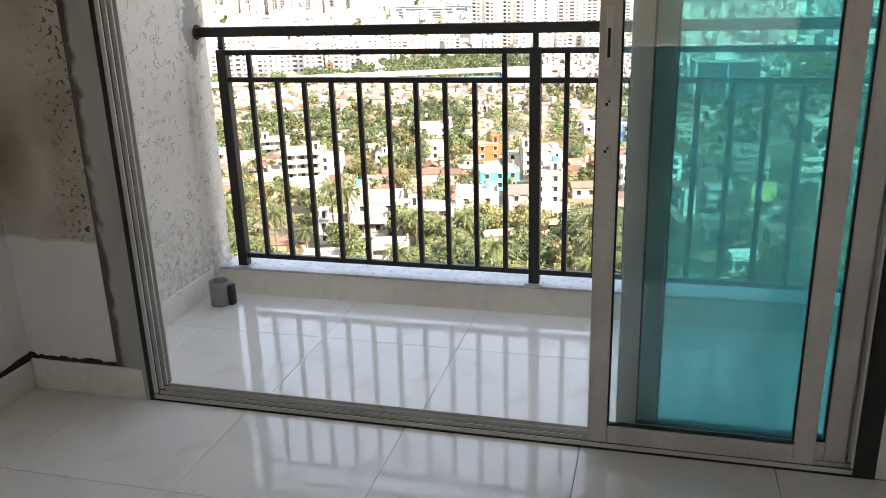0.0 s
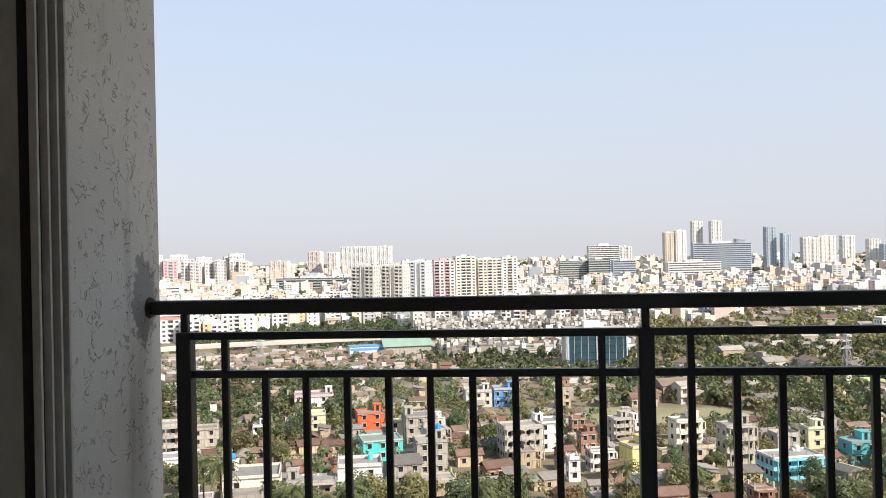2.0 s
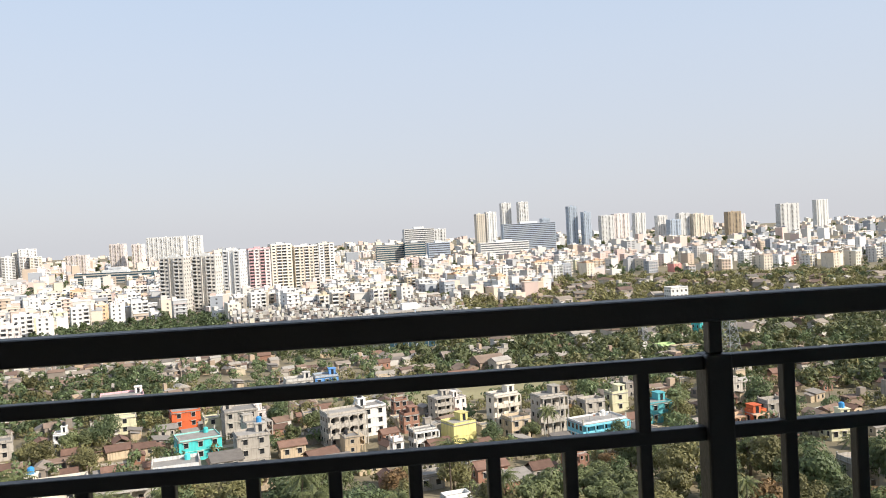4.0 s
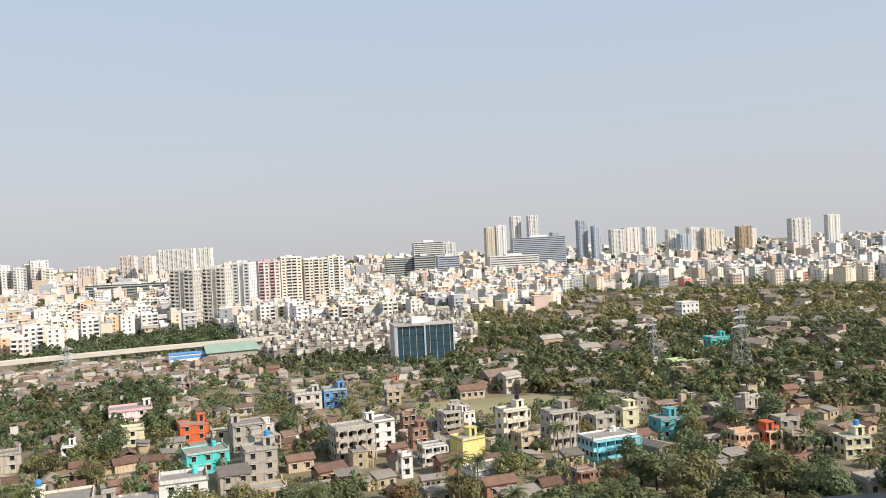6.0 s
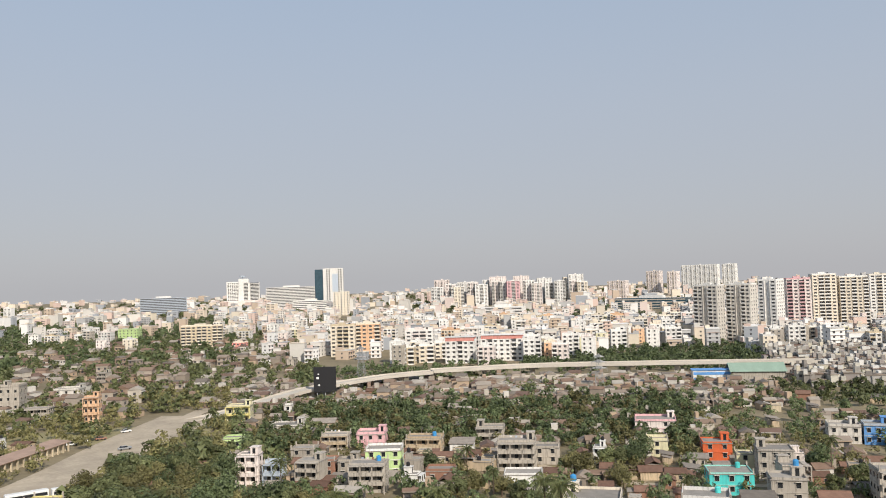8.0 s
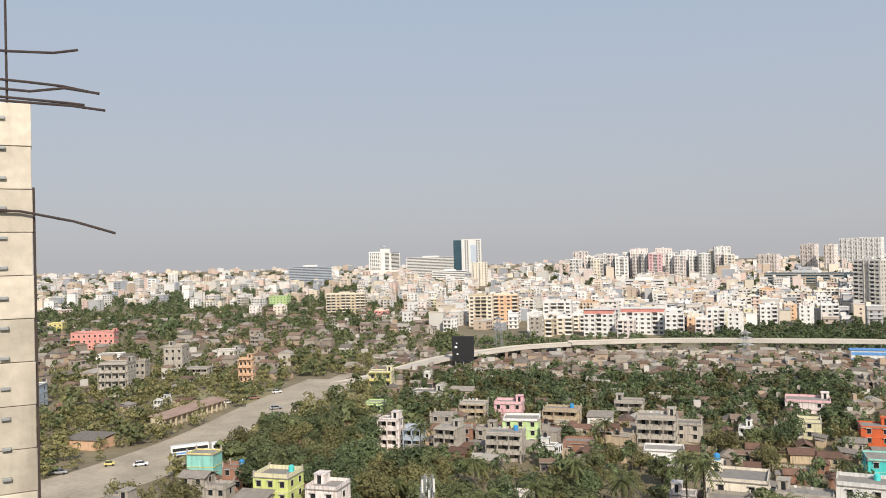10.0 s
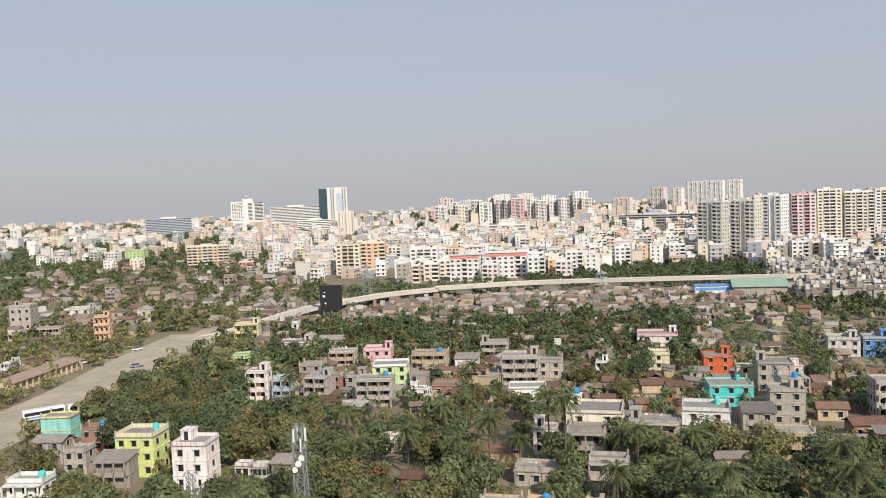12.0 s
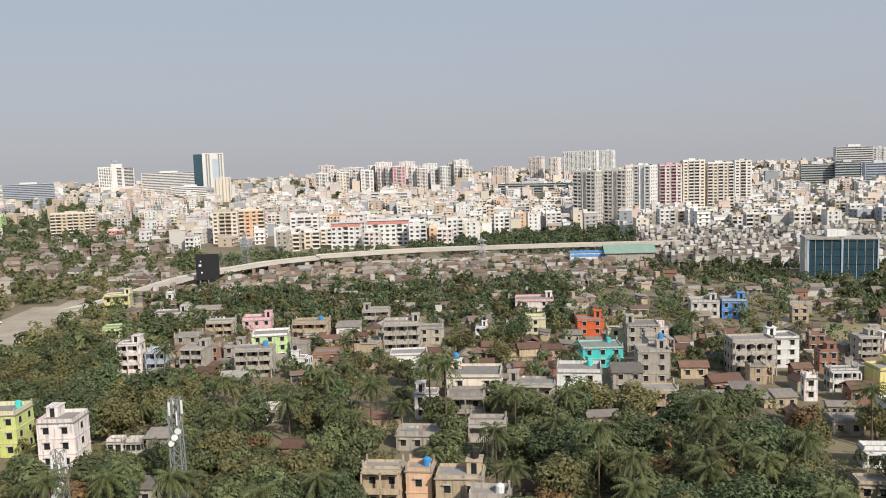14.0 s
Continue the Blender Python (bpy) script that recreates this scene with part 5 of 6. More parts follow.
raise_block(-252.6, 531.4, 20, balcony_block(29.8, 15, 5, "white", 3.1, "WBWWWBW", "white", False), "white office block with red roof band", "apartment blocks", r=16)
raise_block(-613, 593, 40, balcony_block(40, 14, 7, "beige", 3.0, "BBWBBWBB", "cream"), "beige apartment block with rounded balconies", "apartment blocks", r=24)
raise_block(-927, 1248, 34, slab_block(30, 20, 14, "cream", 3.1, 5, True, "white", True), "pale fourteen-storey apartment block", "apartment blocks", r=20)


def glass_tower():
    t = empty("glass_tower", pose(-1224, 1600, GROUND, 0, 0, 34), "tall office tower, blue glass flank and white grid front", "office tower")
    for n, b, m in (("glass_flank", (-34, -14, -16, 14, 0, 96), PANE_BLUE), ("wall", (-14, 34, -18, 14, 0, 98), WALL["white"]), ("screen", (8, 22, -18.3, -17.9, 40, 84), WALL["paleblue"])):
        g = Geo()
        g.box(*b)
        part(n, g, m, t)
    g = Geo()
    for f in range(23):
        for k in (0, 1, 5, 6):
            g.box(-6 + k * 5.6, -3 + k * 5.6, -18.3, -17.9, 5 + f * 4, 7.4 + f * 4)
    tagged(part("glazing", g, PANE, t), "", "", "", "stuff")


glass_tower()


def white_hospital():
    t = empty("white_hospital", pose(-1674, 1780, GROUND, 0, 0, 40), "white stepped institutional block on a podium", "office building")
    for b in ((-46, 10, -20, 20, 0, 76), (-12, 16, -24, 20, 0, 84), (16, 46, -16, 20, 0, 72)):
        g = Geo()
        g.box(*b)
        part("wall", g, WALL["white"], t)
    g = Geo()
    for f in range(17):
        for k in range(6):
            g.box(-43 + k * 6, -39 + k * 6, -20.4, -20, 6 + f * 4, 8 + f * 4)
        g.box(20, 44, -16.4, -16, 6 + f * 4, 8 + f * 4)
        g.box(2, 14, -24.4, -24, 6 + f * 4, 8 + f * 4)
    tagged(part("glazing", g, PANE, t), "", "", "", "stuff")
    g = Geo()
    g.box(-60, 60, -40, 30, 0, 22)
    part("podium", g, WALL["palepink"], t)
    g = Geo()
    g.tube([(-2, 0, 84), (-2, 0, 88), (-2, 0, 90)], [1, 1, 1], 8)
    g.tube([(-2, 0, 90), (-2, 0, 93)], [9, 10], 20)
    part("roof_bowl", g, WALL["paleblue"], t)


white_hospital()


def long_office(x, y, rz, w, h, wall, label, d=24):
    t = empty("office_building", pose(x, y, GROUND, 0, 0, rz), label, "office building")
    take(x, y, w / 2)
    g = Geo()
    g.box(-w / 2, w / 2, -d / 2, d / 2, 0, h)
    part("wall", g, WALL[wall] if wall in WALL else PANE_BLUE, t)
    floors = max(2, int(h / 4))
    for f in range(floors):
        g = Geo()
        g.box(-w / 2 + 1, w / 2 - 1, -d / 2 - 0.25, -d / 2 + 0.1, f * h / floors + 1.1, f * h / floors + 2.9)
        part("window_band", g, PANE_PALE if wall in WALL else TRIM, t)
    g = Geo()
    g.box(-w / 6, w / 6, -d / 4, d / 4, h, h + 4)
    part("plant_room", g, WALL["white"], t)


for x, y, w, d in ((-273.6, 507.5, 20.7, 12), (-252.6, 531.4, 29.8, 15)):
    t = empty("red_roof_storey", pose(x, y, GROUND + 15.5, 0, 0, 20), "red painted top storey with white coping on an office block", "roof storey")
    for n, b, m in (("wall", (-w / 2 + 0.3, w / 2 - 0.3, -d / 2 + 0.4, d / 2 - 0.3, 0.0, 2.6), "salmon"), ("coping", (-w / 2 - 0.3, w / 2 + 0.3, -d / 2 - 0.3, d / 2 + 0.3, 2.6, 2.85), "white")):
        g = Geo()
        g.box(*b)
        part(n, g, WALL[m], t)


long_office(-1403, 1670, 41, 130, 56, "white", "long white office building with banded windows")
long_office(-1170, 1460, 40, 82, 24, "white", "low white office building with dark bands")
long_office(-1555, 1380, 49, 106, 40, "paleblue", "long grey terraced office building")
long_office(-372, 1370, -8, 126, 18, "glass", "long low dark glass terminal with a roof bridge")
long_office(-560, 1180, 10, 70, 14, "white", "long white low building with dark window bands")
long_office(146, 1660, 6, 62, 64, "white", "broad pale hotel block with banded windows")
long_office(80, 1540, 4, 55, 36, "glass", "blue glass office block")
long_office(125, 1530, 4, 40, 38, "glass", "dark blue glass office block")
long_office(166, 1485, 4, 40, 36, "paleblue", "blue-grey office block with bands")
long_office(300, 1552, 4, 96, 30, "white", "low white office block with bands")
long_office(382, 1690, 0, 112, 64, "paleblue", "broad grey glass office slab")
long_office(530, 2300, -6, 150, 30, "paleblue", "long pale arched hall", 40)
for x, y, w, n, c in ((262, 1590, 17, 28, "cream"), (285, 1596, 20, 29, "white"), (388, 1960, 24, 38, "white"), (426, 1940, 24, 38, "white"), (522, 1850, 22, 32, "paleblue"), (551, 1835, 18, 27, "paleblue"),
                   (470, 1900, 20, 24, "paleblue"), (640, 1960, 34, 24, "white"), (690, 2000, 40, 25, "palepink"), (768, 2080, 30, 25, "white"), (837, 2101, 28, 22, "white"), (880, 2060, 30, 23, "white"),
                   (915, 2050, 30, 22, "cream"), (969, 1960, 36, 22, "tan"), (1059, 1860, 50, 26, "white"), (1436, 2335, 40, 30, "white"), (1150, 2300, 44, 20, "palepink"), (1010, 2200, 30, 20, "cream"), (730, 1760, 26, 18, "paleblue"), (200, 1760, 26, 20, "white")):
    raise_block(x, y, 4, slab_block(w, 20, n, c, 3.05, 4, True, c, True), "distant pale high-rise tower", "distant high-rises")


def glass_office():
    t = empty("glass_office", pose(31.5, 410, GROUND, 0, 0, 6), "dark blue glass office block with pale grey frame", "office building")
    take(31.5, 410, 22)
    g = Geo()
    g.box(-14.5, 14.5, -7, 8, 0, 18)
    part("wall", g, PANE_BLUE, t)
    for x0, x1 in ((-15, -13.6), (-0.3, 0.5), (14.4, 15)):
        g = Geo()
        g.box(x0, x1, -7.4, -6.8, 0, 19)
        part("pier", g, WALL["paleblue"], t)
    g = Geo()
    g.box(-15.2, -14.4, -7.4, 8, 0, 19)
    part("end_wall", g, WALL["offwhite"], t)
    for f in range(1, 6):
        g = Geo()
        g.box(-12.4, 14.2, -7.12, -6.9, f * 3.4 - 0.12, f * 3.4 + 0.12)
        part("floor_band", g, PANE, t)
    for k in range(8):
        x = -11 + k * 3.4
        if abs(x) < 1:
            continue
        g = Geo()
        g.box(x - 0.08, x + 0.08, -7.16, -6.9, 0, 18.4)
        part("mullion", g, TRIM, t)
    g = Geo()
    g.box(-15.4, -0.4, -7.8, 8.2, 18, 18.6)
    part("roof", g, WALL["cement"], t)
    g = Geo()
    g.box(0.8, 15.2, -7.5, 8.2, 18, 18.4)
    part("roof", g, WALL["cement"], t)
    g = Geo()
    g.box(-5, 3, 0, 6, 18.6, 21.6)
    part("stair_head", g, WALL["white"], t)


glass_office()


def depot():
    t = empty("depot_shed", pose(-70, 454, GROUND, 0, 0, 18), "wide depot shed with pale green sheet roof", "shed")
    take(-70, 454, 18)
    g = Geo()
    g.box(-13, 13, -8, 8, 0, 6)
    part("wall", g, WALL["cement"], t)
    part("roof", gable(26, 16, 6, 3.6, 1.0), SHED_GREEN, t)
    b = empty("depot_office", pose(-91, 447, GROUND, 0, 0, 20), "blue and white striped low depot office", "building")
    take(-91, 447, 12)
    g = Geo()
    g.box(-10, 10, -3.5, 3.5, 0, 6.2)
    part("wall", g, WALL["white"], b)
    for z in (0.9, 3.9):
        g = Geo()
        g.box(-9.6, 9.6, -3.65, -3.4, z, z + 1.4)
        part("window_band", g, WALL["blue"], b)
    g = Geo()
    g.box(-10.4, 10.4, -4.0, 3.9, 6.2, 6.6)
    part("roof", g, WALL["blue"], b)


depot()


# ---------------------------------------------------------------- masts, pylons, board
def lattice(name, x, y, base, top, height, label, arms=(), antennas=False):
    t = empty(name, pose(x, y, GROUND, 0, 0, 20), label, "pylon" if arms else "mast")
    take(x, y, base)
    legs = [(sx, sy) for sx, sy in ((-1, -1), (1, -1), (1, 1), (-1, 1))]
    r = 0.10 if not arms else 0.12
    for sx, sy in legs:
        g = Geo()
        g.bar((sx * base / 2, sy * base / 2, 0), (sx * top / 2, sy * top / 2, height), r)
        part("leg", g, STEEL, t)
    n = int(height / (3.1 if arms else 2.2))
    for k in range(n):
        z0, z1 = height * k / n, height * (k + 1) / n
        w0, w1 = (base + (top - base) * z0 / height) / 2, (base + (top - base) * z1 / height) / 2
        g = Geo()
        for i in range(4):
            (ax, ay), (bx, by) = legs[i], legs[(i + 1) % 4]
            g.bar((ax * w0, ay * w0, z0), (bx * w1, by * w1, z1), r * 0.55)
            g.bar((bx * w0, by * w0, z0), (ax * w1, ay * w1, z1), r * 0.55)
            g.bar((ax * w1, ay * w1, z1), (bx * w1, by * w1, z1), r * 0.55)
        tagged(part("bracing", g, STEEL, t), "", "", "", "stuff")
    for z, reach in arms:
        for s in (-1, 1):
            g = Geo()
            g.add([(0, -0.4, z - 0.1), (0, 0.4, z - 0.1), (0, 0.4, z + 0.1), (0, -0.4, z + 0.1), (s * reach, 0, z + 0.1), (s * reach, 0, z + 0.3), (0, 0, z + 1.4), (0, 0, z + 1.2)],
                  [(0, 1, 4), (1, 2, 5, 4), (2, 3, 5), (3, 0, 4, 5), (2, 6, 5), (6, 3, 5), (0, 3, 2, 1)])
            arm = part("cross_arm", g, STEEL, t)
            g = Geo()
            g.bar((s * reach, 0, z + 0.2), (s * reach, 0, z - 1.3), 0.09)
            part("insulator", g, STEEL, arm)
    if antennas:
        for k in range(6):
            a = k * math.pi / 3
            g = Geo()
            g.box(-0.16, 0.16, -0.1, 0.1, 0, 2.2)
            part("antenna", g, WHITE, t, at=pose(1.15 * math.cos(a), 1.15 * math.sin(a), height - 2.6 - (k % 2) * 1.6, 0, 0, 60 * k))
        for k in range(3):
            g = Geo()
            g.tube([(0, 0, 0), (0, -0.12, 0), (0, -0.3, 0)], [0.25, 0.5, 0.55], 12)
            part("dish", g, WHITE, t, at=pose(0.7 - 0.7 * k, -0.9, height - 5.2 - k, 0, 0, 25 * k))
    return t


lattice("radio_mast", -88.3, 104.5, 2.2, 1.5, 21.0, "slim steel lattice radio mast with white antennas", antennas=True)
lattice("radio_mast", -102.6, 93.8, 2.2, 1.5, 14.5, "slim steel lattice radio mast with white antennas", antennas=True)
PYLON_ARMS = ((19, 4.6), (22.5, 3.8), (25.5, 3.0))
lattice("power_pylon", 151, 311, 6.5, 1.0, 28, "steel lattice power pylon with cross arms", PYLON_ARMS)
lattice("power_pylon", -277.5, 392, 5.5, 1.0, 22, "steel lattice power pylon with cross arms", ((14, 4), (17, 3.4), (20, 2.6)))
lattice("power_pylon", -130, 381, 5.5, 1.0, 20, "steel lattice power pylon with cross arms", ((13, 4), (16, 3.4), (18.5, 2.6)))
lattice("power_pylon", 133, 360, 4.0, 0.8, 18, "slim lattice pylon among trees", ((13, 3), (16, 2.4)))


def cables(a, b, label):
    """Sagging power lines between two pylons."""
    t = empty("power_lines", pose(0, 0, 0), label, "cable")
    for z, reach in PYLON_ARMS:
        for s in (-1, 1):
            g = Geo()
            pts = []
            for k in range(13):
                u = k / 12
                pts.append((a[0] + (b[0] - a[0]) * u + s * reach * 0.9, a[1] + (b[1] - a[1]) * u + s * reach * 0.3, GROUND + z - 1.2 - 6 * u * (1 - u)))
            g.tube(pts, [0.035] * 13, 4)
            part("cable", g, STEEL, t)


cables((151, 311), (330, 290), "thin sagging power lines between pylons")
lattice("power_pylon", 330, 290, 6.5, 1.0, 28, "steel lattice power pylon with cross arms", PYLON_ARMS)


def billboard():
    t = empty("billboard", pose(-255.5, 329.5, GROUND, 0, 0, 30), "large black hoarding on steel posts", "billboard")
    take(-255.5, 329.5, 10)
    g = Geo()
    g.box(-5.6, 5.6, -0.25, 0.25, 4.0, 16.6)
    part("board", g, TANK_BLACK, t)
    for x in (-4, 0, 4):
        g = Geo()
        g.box(x - 0.25, x + 0.25, 0.25, 0.75, 0, 16)
        part("post", g, STEEL, t)
    for x, z, w in ((-3.6, 10.6, 1.3), (-3.2, 12.8, 0.7), (-2.9, 7.2, 0.9)):
        g = Geo()
        g.box(x - w / 2, x + w / 2, -0.3, -0.25, z, z + w * 0.8)
        part("lettering_bar", g, WHITE, t)


billboard()


# ---------------------------------------------------------------- vehicles
def car(x, y, rz, paint, label, long=4.2):
    t = empty("car", pose(x, y, GROUND + 0.08, 0, 0, rz), label, "car")
    bm = block(-long / 2, long / 2, -0.85, 0.85, 0.35, 0.95, 0.12)
    part("body", bm, paint, t)
    g = Geo()
    v = [(-long * .38, -.75, .92), (long * .26, -.75, .92), (long * .26, .75, .92), (-long * .38, .75, .92), (-long * .28, -.62, 1.5), (long * .1, -.62, 1.5), (long * .1, .62, 1.5), (-long * .28, .62, 1.5)]
    g.add(v, [(0, 1, 5, 4), (1, 2, 6, 5), (2, 3, 7, 6), (3, 0, 4, 7)], 1)
    g.add(v, [(4, 5, 6, 7)], 0)
    part("cabin", g, [paint, PANE], t)
    for sx in (-1, 1):
        for sy in (-1, 1):
            g = Geo()
            g.tube([(0, -0.1, 0), (0, 0.1, 0)], [0.33, 0.33], 12)
            part("wheel", g, TANK_BLACK, t, at=pose(sx * long * 0.31, sy * 0.8, 0.33))


def bus(x, y, rz, label):
    t = empty("bus", pose(x, y, GROUND + 0.08, 0, 0, rz), label, "bus")
    part("body", block(-5.5, 5.5, -1.25, 1.25, 0.4, 3.1, 0.15), WHITE, t)
    for s in (-1, 1):
        g = Geo()
        g.box(-5.1, 5.1, s * 1.27 - 0.02, s * 1.27 + 0.02, 1.6, 2.5)
        part("window_band", g, PANE, t)
        g = Geo()
        g.box(-5.3, 5.3, s * 1.27 - 0.02, s * 1.27 + 0.02, 0.75, 1.2)
        part("stripe", g, WALL["blue"], t)
        for u in (-3.4, 3.2):
            g = Geo()
            g.tube([(0, -0.12, 0), (0, 0.12, 0)], [0.48, 0.48], 12)
            part("wheel", g, TANK_BLACK, t, at=pose(u, s * 1.1, 0.48))


SILVER = mat("silver_car_paint", (0.35, 0.36, 0.37), 0.3, 0.05, 2, 9, 0.0, metal=0.4)
car(-214, 126, 60, WHITE, "white saloon car on the dusty road")
car(-225, 108, 50, SILVER, "dark grey jeep parked by the road", 4.6)
car(-222, 121, 60, WALL["yellow"], "yellow three-wheeled taxi on the road", 3.0)
car(-277, 202, 60, WHITE, "white car parked beside the road")
car(-278, 207, 62, WHITE, "white car parked beside the road")
car(-276, 214, 62, WALL["brick"], "dark red car parked beside the road")
car(-280, 229, 64, WHITE, "white car parked beside the road")
car(-250, 204, 66, SILVER, "grey van on the road", 4.8)
bus(-214, 142, 66, "white bus with blue stripe parked on the road")
bus(-208, 152, 66, "white bus with blue stripe parked on the road")
for a, b in zip(RAMP, RAMP[1:]):
    for s in (0.0, 0.33, 0.67):
        take(a[0] + (b[0] - a[0]) * s, a[1] + (b[1] - a[1]) * s, 6.5)
for p in MAIN:
    take(p[0], p[1], 14)
for a, b in zip(MAIN, MAIN[1:]):
    for s in (0.25, 0.5, 0.75):
        take(a[0] + (b[0] - a[0]) * s, a[1] + (b[1] - a[1]) * s, 15)
        take(a[0] + (b[0] - a[0]) * s + 8, a[1] + (b[1] - a[1]) * s - 6, 12)
take(-127, 116, 4.5)
take(46, 286, 20)
take(30, 284, 14)
take(62, 286, 14)

# ---------------------------------------------------------------- village houses between the landmarks
rng = random.Random(7)
PROTO = []
for i, (w, d, n, c, roof, st, tk, po) in enumerate((
        (6, 6, 2, "grey", "flat", 1, "black", "grey"), (6.5, 5, 1, "tan", "tile", 0, "", ""), (7, 6, 2, "cement", "flat", -1, "", "cement"), (7, 5, 1, "grey", "tin", 0, "", ""),
        (5.5, 6, 2, "white", "flat", 1, "black", "white"), (8, 5, 1, "brick", "tile", 0, "", ""), (6, 5, 2, "tan", "flat", 0, "black", "tan"), (7, 6, 3, "cement", "flat", 1, "", "cement"),
        (7, 5, 1, "cement", "lean", 0, "", ""), (6, 5, 2, "palepink", "flat", -1, "", ""), (5, 5, 1, "beige", "flat", 0, "", ""), (9, 5, 1, "tan", "tile", 0, "", ""),
        (6, 4.5, 1, "brick", "tile", 0, "", ""), (7.5, 5.5, 1, "grey", "tile", 0, "", ""), (6, 5, 1, "tan", "lean", 0, "", ""))):
    PROTO.append((house(4000, 0, 0, w, d, n, c, "small " + {"grey": "grey cement", "tan": "tan brick", "cement": "pale cement", "white": "whitewashed", "brick": "red brick", "palepink": "faded pink", "beige": "beige"}[c]
                        + " village house with " + {"flat": "a flat roof", "tile": "a brown tiled roof", "tin": "a sheet roof", "lean": "a sloping sheet roof"}[roof],
                        roof, 2, 3.0, st, tk, po, group="village houses", register=False, shades=False, annex=(0, 1, -1)[i % 3]), max(w, d) * 0.56, n))


def village(n, b0, b1, r0, r1, low=0.5, tries=40):
    """Scatter copies of the village houses over a sector of the plan."""
    for _ in range(n * tries):
        if n <= 0:
            break
        b, r = rng.uniform(b0, b1), math.sqrt(rng.uniform(r0 * r0, r1 * r1))
        x, y = polar(b, r)
        ob, rad, fl = PROTO[rng.randrange(len(PROTO))]
        if fl > 1 and rng.random() < low:
            continue
        if not clear_of(x, y, rad * 0.92):
            continue
        take(x, y, rad)
        m = pose(x, y, GROUND, 0, 0, 18 + rng.choice((0, 90, 180, 0)) + rng.uniform(-9, 9)) @ Matrix.Diagonal((*[rng.uniform(0.74, 1.0)] * 2, rng.uniform(0.8, 1.0), 1))
        if ob.location.x > 3900:
            ob.matrix_basis = m
        else:
            copy_thing(ob, m)
        n -= 1


village(26, -40, -24, 228, 270, 0.62)
village(52, -24, 8, 180, 268, 0.62)
village(40, 8, 36, 185, 300, 0.75)
village(8, -40, -8, 385, 438, 0.8)
village(16, -66, -44, 210, 420, 0.6)
village(20, -8, 34, 300, 420, 0.75)
village(10, -62, -40, 420, 640, 0.6)
village(8, -34, 6, 130, 178, 1.0)
for ob, _, _ in PROTO:
    if ob.location.x > 3900:
        ob.matrix_basis = pose(*polar(-20 + _, 410), GROUND)

# ---------------------------------------------------------------- mid-rise quarter
MID = [balcony_block(*a) for a in ((12, 10, 5, "white", 3.0, "BWB", "cream"), (11, 10, 4, "cream", 3.0, "WB", "white"), (14, 10, 5, "white", 3.0, "BWWB", "palepink"), (11, 9, 4, "palepink", 3.0, "BWW", "white"),
                                   (12, 10, 4, "peach", 3.0, "WBW", "cream"), (10, 9, 5, "cement", 3.0, "BW", "white"), (15, 10, 5, "cream", 3.0, "BWBWB", "peach"), (12, 10, 5, "white", 3.0, "WWB", "white"),
                                   (10, 10, 4, "beige", 3.0, "WB", "white"), (12, 10, 4, "white", 3.0, "BWB", "beige"), (12, 10, 4, "lemon", 3.0, "WBW", "white"), (11, 10, 3, "salmon", 3.0, "BWB", "cream"))]
MID_LABEL = ("white", "cream", "white and pink", "pale pink", "peach", "grey cement", "cream and peach", "plain white", "beige", "white and beige", "pale yellow", "salmon")


def quarter(n, b0, b1, r0, r1, tries=60):
    for _ in range(n * tries):
        if n <= 0:
            break
        b, r = rng.uniform(b0, b1), math.sqrt(rng.uniform(r0 * r0, r1 * r1))
        x, y = polar(b, r)
        if not clear_of(x, y, 6.5):
            continue
        k = rng.choice((0, 0, 1, 1, 2, 3, 4, 5, 6, 7, 7, 8, 9, 9, 10, 11))
        raise_block(x, y, 20 + rng.choice((0, 0, 90)) + rng.uniform(-6, 6), MID[k], MID_LABEL[k] + " mid-rise apartment house with balconies", "mid-rise houses", r=7.0)
        n -= 1


for x, y in STREET:
    take(x, y, 6.5)
quarter(22, -34, -19, 560, 640)
quarter(66, -44, -13, 710, 1050)
quarter(30, -8, 4, 610, 720)
quarter(46, -7, 14, 690, 1050)
quarter(26, 12, 36, 860, 1150)
quarter(22, -20, -11.5, 640, 1000)
quarter(10, -56, -44, 760, 1100)


